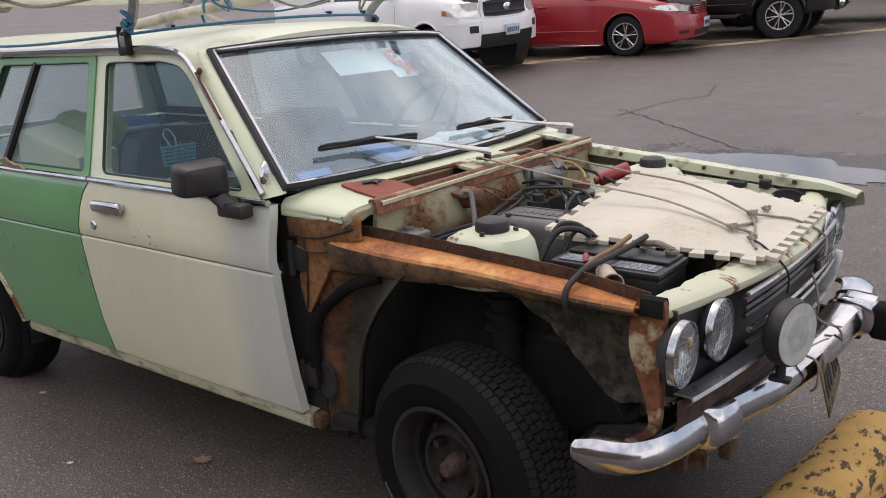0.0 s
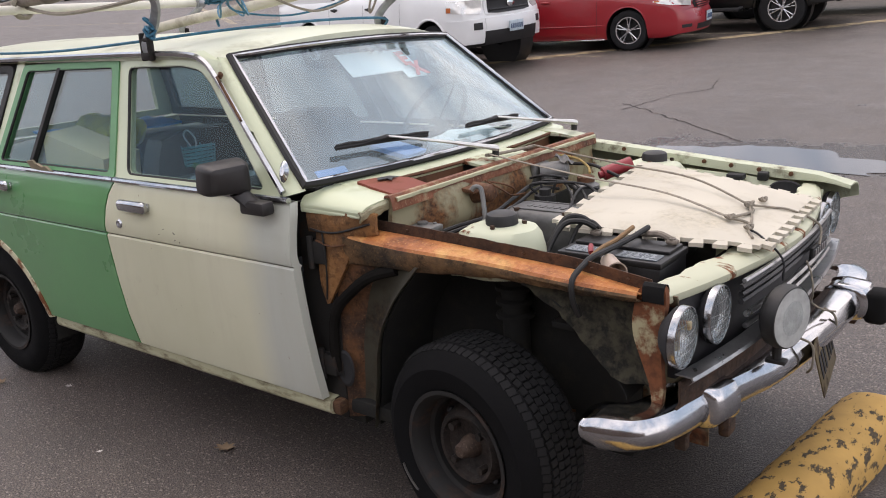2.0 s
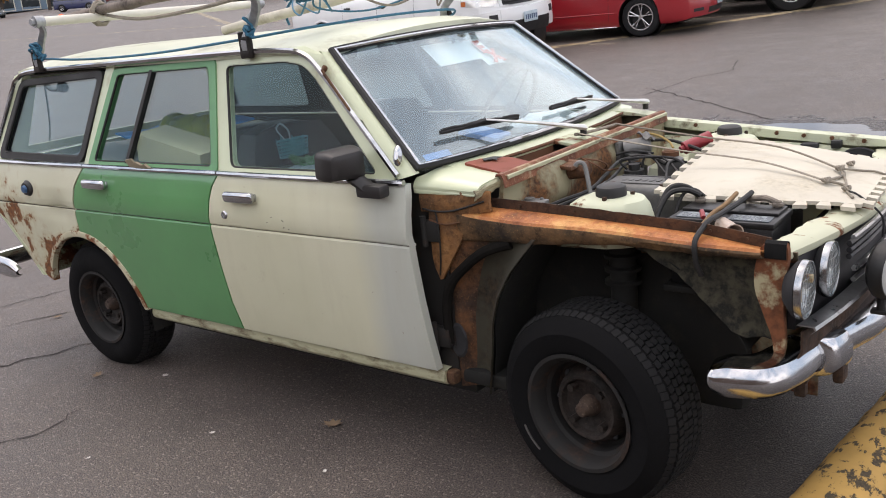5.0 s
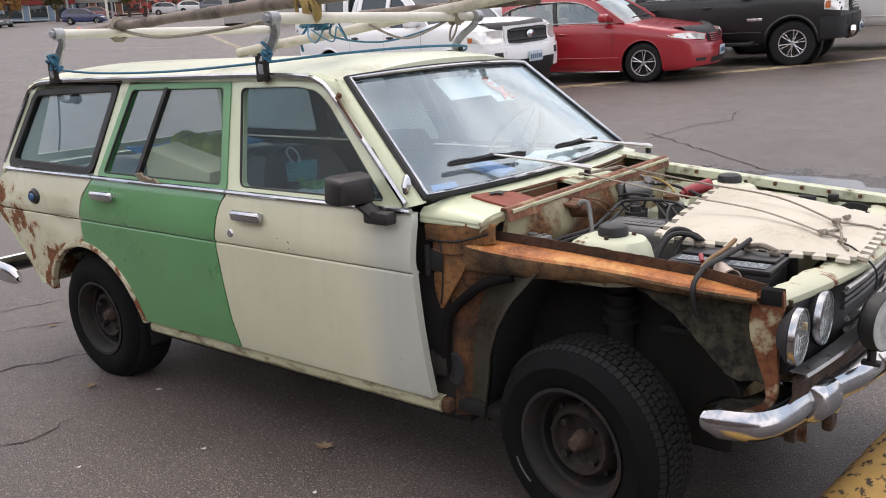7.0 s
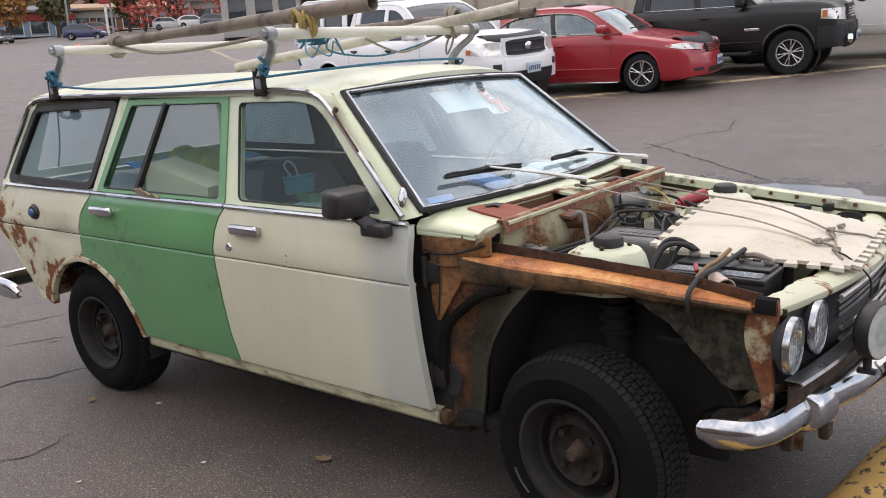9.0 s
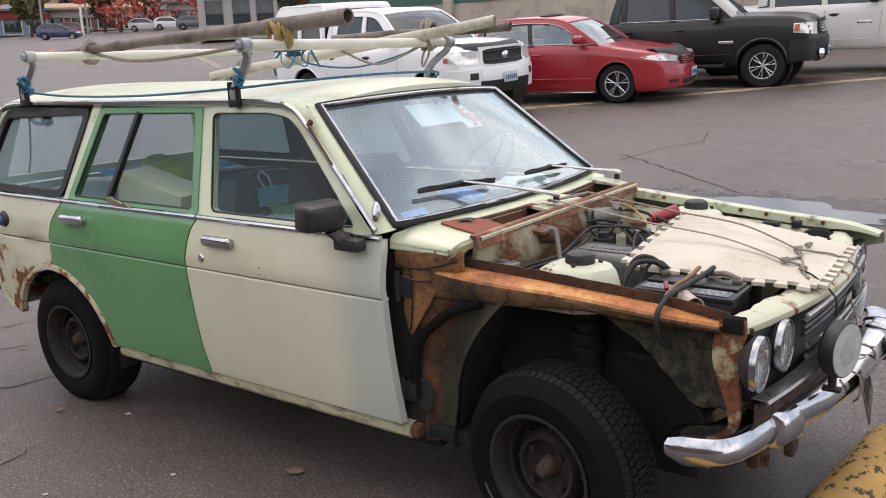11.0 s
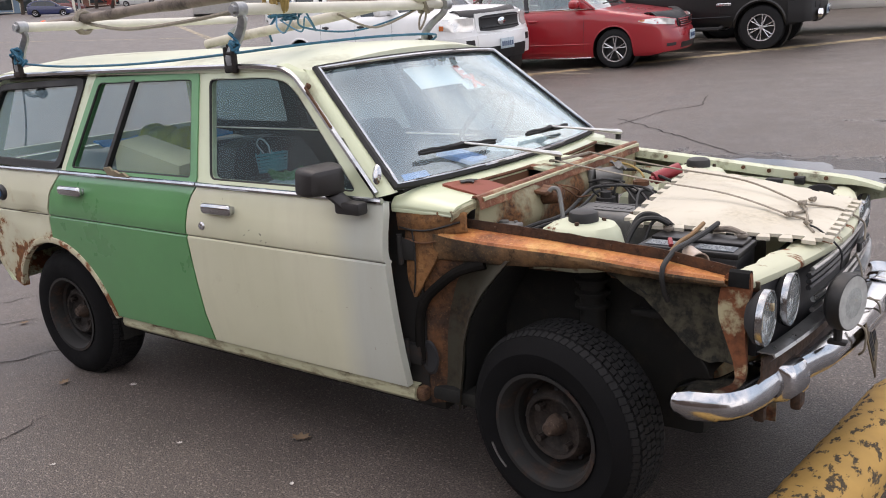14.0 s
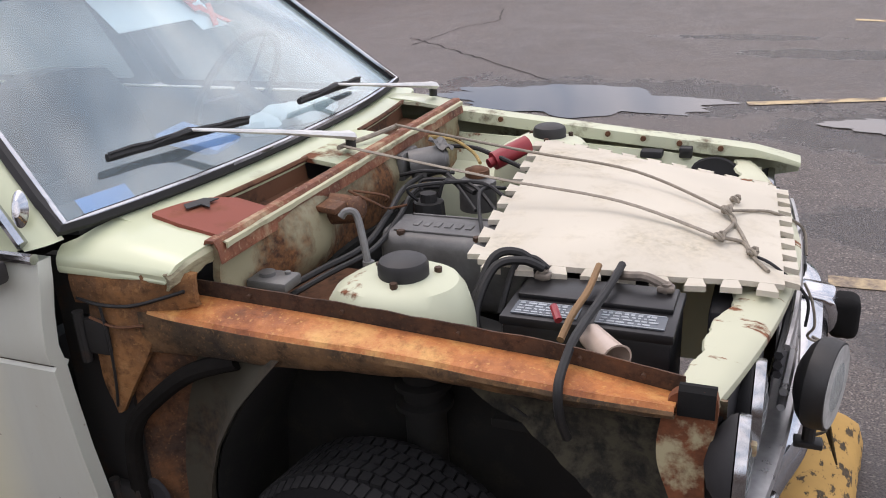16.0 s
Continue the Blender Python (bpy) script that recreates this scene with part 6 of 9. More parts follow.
# wipers
M["arm_silver"] = mat("silver_arm_paint", (0.62, 0.62, 0.60), 0.35, 0.3, vary=0.15, scale=20)
def wiper(blade, arm):
    bm = bmesh.new()
    b = [ws(u, v) + Vector((0.016, 0, 0.018)) for u, v in blade]
    tube(bm, b, [0.0065] * len(b), 6, squash=1.3)
    for q0, q1 in zip(b, b[1:]):
        tube(bm, [q0 + Vector((0.006, 0, 0.009)), q0.lerp(q1, 0.5) + Vector((0.008, 0, 0.012)), q1 + Vector((0.006, 0, 0.009))], 0.0035, 5)
    w = part("wiper", bm, M["black"], wagon, "black wiper blade on a worn arm")
    bm = bmesh.new()
    m0, m1 = b[1], b[-2]
    mid = (m0 + m1) / 2 + Vector((0.014, 0, 0.016))
    tube(bm, [m0, mid, m1], 0.006, 6)
    tube(bm, [b[0].lerp(m1, 0.35), mid + Vector((0.004, 0, -0.002)), b[-1].lerp(m0, 0.25)], 0.005, 6)
    part("wiper_bridge", bm, M["black"], w)
    bm = bmesh.new()
    a = [mid] + [Vector(q) for q in arm]
    tube(bm, a, [0.007] + [0.012 + 0.006 * k for k in range(len(a) - 1)], 7, squash=0.5)
    part("wiper_arm", bm, M["arm_silver"], w, "bare metal wiper arm")
    bm = bmesh.new()
    cyl(bm, Vector(arm[-1]) + Vector((0, 0, -0.030)), Vector(arm[-1]) + Vector((0, 0, 0.006)), 0.012, n=12)
    part("wiper_pivot", bm, M["black"], w)


wiper([(u, v) for u, v in zip(np.linspace(-0.78, -0.22, 5), (0.175, 0.17, 0.162, 0.15, 0.135))], [(-0.42, -0.17, 1.052), (-0.35, -0.05, 1.020), (-0.34, -0.02, 1.012)])
wiper([(u, v) for u, v in zip(np.linspace(0.10, 0.60, 5), (0.13, 0.125, 0.12, 0.11, 0.10))], [(-0.43, 0.42, 1.045), (-0.385, 0.55, 1.022), (-0.375, 0.59, 1.014)])
# papers behind the glass
def ws_card(name, u0, u1, v0, v1, m_, parent, label, back=0.02, skew=0.0):
    bm = bmesh.new()
    sheet(bm, [[ws(u + skew * v_, v) + Vector((-back, 0, -back)) for u in np.linspace(u0, u1, 5)] for v_, v in enumerate(np.linspace(v0, v1, 3))], (-0.001, 0, -0.001))
    return single(name, bm, m_, label, "paper") if parent is None else part(name, bm, m_, parent, label)


M["paper_blue"] = mat("blue_paper", (0.10, 0.27, 0.62), 0.7, vary=0.1)
M["paper_white"] = mat("pale_paper", (0.62, 0.72, 0.72), 0.7, vary=0.08)
M["red_paint"] = mat("red_marker", (0.62, 0.09, 0.05), 0.7, vary=0.1)
ws_card("blue_paper", -0.88, -0.72, 0.035, 0.115, M["paper_blue"], None, "blue paper lying behind the windscreen")
visor = ws_card("sun_visor", -0.24, 0.22, 0.76, 0.965, M["paper_white"], None, "pale sun visor hanging behind the windscreen", 0.03)
visor["category"] = "sun visor"
card = ws_card("paper_sign", 0.225, 0.42, 0.70, 0.965, M["paper_white"], None, "white paper sign with red letters EX", 0.035)
for ch, u, v in (("E", 0.30, 0.865), ("X", 0.33, 0.765)):
    cu = bpy.data.curves.new("letter", "FONT")
    cu.body, cu.size, cu.extrude, cu.offset = ch, 0.10, 0.0015, 0.004
    tmp = new("letter_tmp", cu)
    me = bpy.data.meshes.new_from_object(tmp.evaluated_get(bpy.context.evaluated_depsgraph_get()))
    bpy.data.objects.remove(tmp)
    ob = new("letter", me)
    me.materials.append(M["red_paint"])
    o_ = ws(u - 0.03, v - 0.06) + Vector((-0.028, 0, -0.028))
    ey = Vector((0, 1, 0))
    up_ = (ws(u, v + 0.1) - ws(u, v)).normalized()
    nz = ey.cross(up_)
    ob.matrix_world = Matrix((( ey.x, up_.x, nz.x, o_.x), (ey.y, up_.y, nz.y, o_.y), (ey.z, up_.z, nz.z, o_.z), (0, 0, 0, 1)))
    ob.parent = card
bm = bmesh.new()
for u in (-0.92, 0.03, 0.12):
    a, b = ws(u, 0.985) + Vector((-0.01, 0, -0.01)), ws(u + 0.03, 0.93) + Vector((-0.02, 0, -0.02))
    tube(bm, [a, b], 0.008, 6)
part("visor_clip", bm, M["black"], wagon)

# ---- interior ----
M["trim"] = mat("dark_trim", (0.035, 0.038, 0.040), 0.6, vary=0.25)
bm = bmesh.new()
rows = []
for y in np.linspace(-0.66, 0.66, 14):
    hump = 0.035 * math.exp(-((y - 0.33) / 0.16) ** 2)
    rows.append([(ws_low(y) - 0.02, y, 0.985), (-0.66, y, 0.975 + hump * 0.5), (-0.76, y, 0.965 + hump), (-0.80, y, 0.92), (-0.79, y, 0.72)])
sheet(bm, rows, (0, 0, -0.01))
dash = part("dashboard", bm, M["trim"], wagon, "dark padded dashboard")


def seat(x, y, w, h=1.06):
    bm = bmesh.new()
    rows = []
    for t in np.linspace(0, 1, 9):
        zz_ = 0.58 + (h - 0.58) * t
        ww = w * (1.0 if t < 0.7 else 1.0 - 0.28 * ((t - 0.7) / 0.3) ** 1.5)
        xx_ = x - 0.16 * t
        rows.append([(xx_ - 0.05 * math.cos(u * 1.4), y + u * ww / 2, zz_ + 0.02 * math.cos(u * 1.5)) for u in np.linspace(-1, 1, 9)])
    sheet(bm, rows, (0.10, 0, 0.0))
    box(bm, (x + 0.25, y, 0.52), (0.50, w, 0.16), 0.04)
    return part("seat", bm, M["seat"], wagon, "dark vinyl seat")


seat(-1.45, -0.33, 0.50)
seat(-1.45, 0.33, 0.50)
seat(-2.22, 0.0, 1.20, 0.97)
bm = bmesh.new()
box(bm, (-2.80, 0, 0.62), (0.95, 1.30, 0.06), 0.01)
part("load_floor", bm, M["trim"], wagon)
wm = Matrix.Translation((-0.90, 0.36, 1.03)) @ pose(0, 0, 0, 0, -62, 0)
bm = bmesh.new()
tube(bm, [wm @ Vector((0.19 * math.cos(a), 0.19 * math.sin(a), 0)) for a in np.linspace(0, 2 * math.pi, 33)[:-1]], 0.012, 8, closed=True)
steer = part("steering_wheel", bm, M["trim"], wagon, "thin black steering wheel")
bm = bmesh.new()
for a in (0.3, math.pi - 0.3, -math.pi / 2):
    tube(bm, [wm @ Vector((0, 0, -0.02)), wm @ Vector((0.18 * math.cos(a), 0.18 * math.sin(a), 0))], 0.010, 6, squash=0.5)
cyl(bm, wm @ Vector((0, 0, -0.20)), wm @ Vector((0, 0, 0)), 0.03, n=12)
part("steering_spokes", bm, M["black"], steer)
# far side window frames seen through the cabin
def mirrored(pts):
    return [Vector((p.x, -p.y, p.z)) for p in pts]


for outer, inner in (([(-1.468, 0.968), (-1.563, 1.366), (-1.16, 1.368), (-1.06, 1.345), (-0.985, 1.29), (-0.605, 0.968)], [(-1.39, 0.99), (-1.49, 1.335), (-1.22, 1.338), (-1.12, 1.32), (-1.05, 1.275), (-0.72, 0.99)]),
                     ([(-2.372, 0.968), (-2.268, 1.358), (-1.585, 1.368), (-1.487, 0.968)], [(-2.30, 0.99), (-2.21, 1.325), (-1.66, 1.335), (-1.565, 0.99)]),
                     ([(-3.190, 0.968), (-3.075, 1.345), (-2.29, 1.358), (-2.38, 0.968)], [(-3.110, 1.012), (-3.02, 1.300), (-2.392, 1.322), (-2.455, 1.008)])):
    bm = bmesh.new()
    ring(bm, mirrored(frame_pts(outer, 0.03, 0)), mirrored(frame_pts(inner, 0.03, 0)), (0, -0.04, 0))
    part("far_window_frame", bm, M["trim"], wagon)
    bm = bmesh.new()
    plate(bm, mirrored(frame_pts(inner, 0.03, -0.016)), (0, -0.004, 0))
    g_ = part("far_window_glass", bm, M["window"], wagon)
    g_.visible_shadow = False
bm = bmesh.new()
sheet(bm, [[(x, -side(z) - 0.05, z) for x in np.linspace(-3.1, -0.62, 8)] for z in (0.34, 0.6, 0.8, 0.96)], (0, -0.006, 0))
part("door_lining", bm, M["trim"], wagon)
bm = bmesh.new()
sheet(bm, [[(x, y, roof_z(x, y) - 0.045) for x in np.linspace(-3.05, -1.02, 8)] for y in np.linspace(-0.56, 0.56, 7)], (0, 0, 0.006))
M["headlining"] = mat("grey_headlining", (0.40, 0.40, 0.38), 0.9)
part("headlining", bm, M["headlining"], wagon)
bm = bmesh.new()
ring(bm, [(-3.19, -0.70, 0.97), (-3.09, -0.59, 1.36), (-3.09, 0.59, 1.36), (-3.19, 0.70, 0.97)], [(-3.18, -0.60, 1.01), (-3.10, -0.52, 1.33), (-3.10, 0.52, 1.33), (-3.18, 0.60, 1.01)], (0.03, 0, 0))
part("tail_window_frame", bm, M["ivory"], wagon)
# odds and ends in the car
bm = bmesh.new()
M["board"] = mat("cream_board", (0.78, 0.66, 0.42), 0.8, vary=0.08)
plate(bm, [(-2.15, -0.65, 0.82), (-2.128, -0.65, 1.088), (-1.710, -0.65, 1.005), (-1.735, -0.65, 0.82)], (0, 0.16, 0.012))
single("cardboard_box", bm, M["board"], "slanted cream cardboard box on the back seat", "box")
bm = bmesh.new()
M["bag"] = mat("yellow_bag", (0.36, 0.36, 0.06), 0.5, vary=0.5, scale=14, bumps=0.5)
for k in range(5):
    ball(bm, (-2.27 + 0.05 * k, -0.34 + 0.03 * math.sin(k * 2), 1.03 + 0.02 * math.cos(k * 3)), (0.075, 0.09, 0.075 + 0.01 * (k % 2)), 10)
for v in bm.verts:
    v.co += Vector((0.02 * noise.noise(v.co * 14), 0.02 * noise.noise(v.co * 13 + Vector((5, 0, 0))), 0.02 * noise.noise(v.co * 15)))
single("plastic_bag", bm, M["bag"], "crumpled yellow-green plastic bag on the seat", "bag")
bm = bmesh.new()
M["tarp"] = mat("blue_tarp", (0.04, 0.26, 0.62), 0.5, vary=0.3, scale=20, bumps=0.5)
rows = [[(x, y, 1.045 + 0.05 * noise.noise((x * 9, y * 9, 1)) - 0.1 * (x + 2.45) ** 2) for x in np.linspace(-2.60, -2.24, 10)] for y in np.linspace(-0.45, 0.10, 9)]
sheet(bm, rows, (0, 0, -0.01))
single("blue_tarp", bm, M["tarp"], "crumpled blue tarp in the back of the car", "tarp")
bm = bmesh.new()
M["pile"] = mat("pale_bundle", (0.25, 0.25, 0.22), 0.8, vary=0.3, scale=10, bumps=0.4)
rows = [[(x, y, 0.90 + 0.06 * noise.noise((x * 4, y * 4, 3)) + 0.06 * math.cos(y * 2)) for x in np.linspace(-3.05, -2.35, 12)] for y in np.linspace(-0.60, 0.60, 11)]
sheet(bm, rows, (0, 0, -0.20))
single("blanket", bm, M["pile"], "grey-green blanket heaped over the load floor", "blanket")
# dark hooked arm and strap hanging inside the rear quarter window
HOOK_ARM = [(-2.977, -0.45, 1.279), (-3.05, -0.45, 1.264), (-3.115, -0.45, 1.284), (-3.138, -0.45, 1.319)]
HOOK_STRAP = [(-3.141, -0.45, 1.307), (-3.156, -0.45, 1.197), (-3.18, -0.45, 1.093), (-3.229, -0.45, 0.981)]
bm = bmesh.new()
tube(bm, spline(HOOK_ARM, 5), 0.016, 8, squash=0.6)
ball(bm, HOOK_ARM[0], (0.05, 0.02, 0.028), 10)
tube(bm, spline(HOOK_STRAP, 5), 0.009, 8, squash=0.5)
part("hooked_strap", bm, M["trim"], wagon, "dark hooked arm with a hanging strap")
# wire basket and green cable on the front passenger seat
M["pale_plastic"] = mat("pale_plastic", (0.30, 0.37, 0.40), 0.4)
M["teal"] = mat("teal_wire", (0.08, 0.27, 0.32), 0.5, vary=0.3)
bk = thing("basket", "teal wire basket on the front seat", "basket")
for k in range(6):
    bm = bmesh.new()
    z = 0.975 + 0.013 * k
    w = 0.046 + 0.003 * k
    tube(bm, [(-1.375 + w * math.cos(a), -0.46 + 0.06 * math.sin(a), z + 0.12 * w * math.cos(a)) for a in np.linspace(0, 6.283, 17)[:-1]], 0.0032, 5, closed=True)
    part("basket_ring", bm, M["teal"], bk)
for a in np.linspace(0, 6.283, 9)[:-1]:
    bm = bmesh.new()
    tube(bm, [(-1.375 + (0.046 + 0.003 * k) * math.cos(a), -0.46 + 0.06 * math.sin(a), 0.975 + 0.013 * k) for k in (0, 3, 5.5)], 0.0025, 5)
    part("basket_wire", bm, M["teal"], bk)
bm = bmesh.new()
tube(bm, spline([(-1.42, -0.46, 1.04), (-1.455, -0.46, 1.075), (-1.43, -0.46, 1.098), (-1.39, -0.46, 1.075), (-1.385, -0.46, 1.04)], 5), 0.0035, 6)
part("basket_handle", bm, M["pale_plastic"], bk, "pale looped basket handle")
bm = bmesh.new()
for k in range(5):
    w = 0.034 + 0.004 * (k % 3)
    tube(bm, [(-1.315 + w * math.cos(a) + 0.012 * k, -0.47 + 0.05 * math.sin(a + k), 0.958 + 0.010 * (k % 3) + 0.012 * math.sin(2 * a + k)) for a in np.linspace(0, 6.283, 17)[:-1]], 0.0045, 5, closed=True)
M["cable_green"] = mat("green_cable", (0.10, 0.24, 0.13), 0.5, vary=0.3)
single("cable_coil", bm, M["cable_green"], "coiled green cable on the front seat", "cable")
bm = bmesh.new()
box(bm, (-1.22, -0.42, 0.86), (0.44, 0.40, 0.16), 0.03)
single("bundle", bm, M["trim"], "dark bundle on the front seat", "bundle")
bm = bmesh.new()
rows = [[(x, y, 0.945 + 0.022 * noise.noise((x * 26, y * 26, 2))) for x in np.linspace(-1.30, -1.12, 14)] for y in np.linspace(-0.58, -0.36, 14)]
sheet(bm, rows, (0, 0, -0.012))
single("plastic_wrap", bm, M["pale_plastic"], "crumpled pale plastic wrap on the front seat", "wrap")
bm = bmesh.new()
for k in range(4):
    ball(bm, (-0.66 + 0.02 * k, 0.10 + 0.06 * k, 0.995 + 0.01 * (k % 2)), (0.06, 0.06, 0.035), 10)
for v in bm.verts:
    v.co += Vector((0.015 * noise.noise(v.co * 22), 0.015 * noise.noise(v.co * 23), 0.012 * noise.noise(v.co * 21)))
single("cloth", bm, M["paper_white"], "crumpled pale cloth on the dashboard", "cloth")
bm = bmesh.new()
box(bm, (-0.74, -0.06, 0.995), (0.16, 0.14, 0.02), 0.004, pose(0, 0, 0, 0, 14, 10))
single("blue_folder", bm, M["paper_blue"], "blue folder on the dashboard", "folder")

# a folded scrap tucked on the rear door's sill
bm = bmesh.new()
plate(bm, [(-2.0, -0.775, 0.972), (-1.96, -0.785, 0.998), (-1.93, -0.780, 0.984), (-1.90, -0.785, 0.992), (-1.885, -0.775, 0.972)], (0, 0.012, 0.0))
plate(bm, [(-2.01, -0.780, 0.975), (-2.02, -0.79, 1.005), (-1.985, -0.785, 1.010), (-1.965, -0.775, 0.974)], (0, 0.008, 0.002))
single("dry_leaf_scrap", bm, mat("scrap_brown", (0.30, 0.25, 0.17), 0.8), "curled brown scrap lying on the chrome sill", "scrap")

# ---- battery ----
M["battery"] = mat("battery_black", (0.009, 0.009, 0.010), 0.42, vary=0.2, bumps=0.08)
M["label_grey"] = mat("label_print", (0.32, 0.35, 0.37), 0.5, vary=0.25, scale=40)
M["bracket_dull"] = mat("corroded_lead", (0.20, 0.17, 0.14), 0.7, 0.2, vary=0.4, scale=40, bumps=0.4)
M["label_back"] = mat("label_back", (0.10, 0.115, 0.13), 0.5, vary=0.2, scale=40)
batt = thing("battery", "black car battery with two pale printed labels", "battery")
bm = bmesh.new()
box(bm, (0.322, -0.420, 0.735), (0.285, 0.172, 0.18), 0.006)
part("battery_case", bm, M["battery"], batt)
bm = bmesh.new()
box(bm, (0.322, -0.420, 0.833), (0.292, 0.178, 0.018), 0.004)
box(bm, (0.322, -0.385, 0.846), (0.27, 0.09, 0.010), 0.003)
lid = part("battery_lid", bm, M["battery"], batt)
for x in (0.250, 0.394):
    bm = bmesh.new()
    box(bm, (x, -0.472, 0.8435), (0.114, 0.048, 0.002), 0)
    lb = part("label", bm, M["label_back"], batt, "printed label")
    bm = bmesh.new()
    rl = random.Random(int(x * 100))
    for k in range(4):
        q = x - 0.050
        while q < x + 0.036:
            w_ = rl.uniform(0.004, 0.016)
            box(bm, (q + w_ / 2, -0.4555 - 0.0105 * k, 0.8452), (w_, 0.005 if k else 0.007, 0.001))
            q += w_ + rl.uniform(0.002, 0.007)
    box(bm, (x, -0.4485, 0.8452), (0.110, 0.0022, 0.001))
    box(bm, (x, -0.4955, 0.8452), (0.110, 0.0022, 0.001))
    tagged(part("label_print", bm, M["label_grey"], lb), kind="stuff")
for x in (0.215, 0.435):
    bm = bmesh.new()
    cyl(bm, (x, -0.360, 0.845), (x, -0.360, 0.868), 0.010, n=12)
    box(bm, (x, -0.360, 0.858), (0.030, 0.022, 0.012), 0.004)
    part("terminal", bm, M["bracket_dull"], batt, "corroded terminal clamp")
bm = bmesh.new()
box(bm, (0.322, -0.425, 0.635), (0.32, 0.20, 0.02), 0.004)
part("battery_tray", bm, M["under"], wagon)


def cable(name, pts, r, m_, label, cat="cable"):
    bm = bmesh.new()
    tube(bm, spline(pts, 7), r, 8)
    return single(name, bm, m_, label, cat)


cable("battery_cable", [(0.215, -0.360, 0.872), (0.18, -0.375, 0.890), (0.135, -0.40, 0.882), (0.115, -0.45, 0.82), (0.13, -0.50, 0.77), (0.10, -0.56, 0.80)], 0.0085, M["seal"], "thick black battery cable")
cable("battery_cable", [(0.205, -0.345, 0.868), (0.165, -0.350, 0.895), (0.125, -0.375, 0.890), (0.100, -0.43, 0.82), (0.07, -0.50, 0.78)], 0.0085, M["seal"], "thick black battery cable")
cable("battery_cable", [(0.222, -0.350, 0.868), (0.19, -0.345, 0.885), (0.16, -0.36, 0.870), (0.15, -0.42, 0.80)], 0.006, M["seal"], "thin black lead beside the battery")
cable("ground_cable", [(0.435, -0.360, 0.862), (0.40, -0.352, 0.872), (0.37, -0.345, 0.868), (0.34, -0.33, 0.862)], 0.009, M["bracket_dull"], "corroded braided lead on the battery terminal")
cable("hold_down_cord", [(0.352, -0.325, 0.880), (0.345, -0.42, 0.872), (0.335, -0.52, 0.868), (0.33, -0.60, 0.868), (0.328, -0.640, 0.860), (0.328, -0.700, 0.838), (0.332, -0.708, 0.79), (0.340, -0.692, 0.745)], 0.0075, M["seal"], "black rubber cord hooked over the rail")
M["tan"] = mat("tan_strap", (0.22, 0.13, 0.06), 0.8, vary=0.25)
cable("battery_strap", [(0.312, -0.335, 0.878), (0.312, -0.43, 0.868), (0.305, -0.51, 0.862), (0.300, -0.575, 0.845)], 0.0065, M["tan"], "tan strap across the battery", "strap")
cable("red_lead", [(0.268, -0.492, 0.862), (0.276, -0.508, 0.858), (0.284, -0.522, 0.852)], 0.007, M["red_plastic"], "red wire lead beside the battery")
bm = bmesh.new()
lathe(bm, [(0.0, -0.055), (0.025, -0.055), (0.030, 0.045), (0.034, 0.055), (0.030, 0.055), (0.024, -0.047), (0.0, -0.049)], align((0.338, -0.535, 0.842), (0.395, -0.600, 0.834))[0] @ Matrix.Diagonal((0.82, 0.82, 0.72, 1)), 20)
M["cup"] = mat("milky_plastic", (0.50, 0.40, 0.33), 0.35, vary=0.2)
single("fuel_filter", bm, M["cup"], "milky plastic cup lying beside the battery", "cup")

# ---- foam puzzle mat over the engine ----
FC = [Vector((0.085, -0.352, 0.874)), Vector((0.628, -0.262, 0.845)), Vector((0.600, 0.345, 0.842)), Vector((0.006, 0.452, 0.902))]


def mat_pt(u, v, lift=0.0):
    q = FC[0] * (1 - u) * (1 - v) + FC[1] * u * (1 - v) + FC[2] * u * v + FC[3] * (1 - u) * v
    q.z += 0.030 * math.sin(math.pi * min(1, max(0, u))) ** 0.8 * math.sin(math.pi * min(1, max(0, v))) ** 0.6 + 0.006 * noise.noise((u * 4, v * 4, 2)) + lift
    return q


bm = bmesh.new()
sheet(bm, [[mat_pt(u, v) for u in np.linspace(0, 1, 19)] for v in np.linspace(0, 1, 19)], (0, 0, -0.011))
TEETH = 9
for edge in range(4):
    for k in range(TEETH):
        t0 = (k + 0.28) / TEETH
        d, w0, w1 = 0.027, 0.19 / TEETH, 0.31 / TEETH
        c_ = t0 + 0.22 / TEETH
        quad = [(c_ - w0, -0.004), (c_ - w1, d), (c_ + w1, d), (c_ + w0, -0.004)]
        pts = []
        for t, o in quad:
            if edge == 0:
                pts.append(mat_pt(t, 0) + (FC[0] - FC[3]).normalized() * o)
            elif edge == 1:
                pts.append(mat_pt(1, t) + (FC[1] - FC[0]).normalized() * o)
            elif edge == 2:
                pts.append(mat_pt(t, 1) + (FC[3] - FC[0]).normalized() * o)
            else:
                pts.append(mat_pt(0, t) + (FC[3] - FC[2]).normalized() * o)
            pts[-1].z -= max(0, o) * 0.12
        plate(bm, pts, (0, 0, -0.011))
foam = single("foam_mat", bm, M["foam"], "dirty cream interlocking foam mat tied over the engine", "mat")

# cords that hold the mat
def cord(pts, r, m_, label, flat=1.0):
    bm = bmesh.new()
    tube(bm, spline(pts, 6), r, 7, squash=flat)
    return single("cord", bm, m_, label, "cord", "cords over the mat")


def onmat(u, v):
    return tuple(mat_pt(u, v, 0.004))


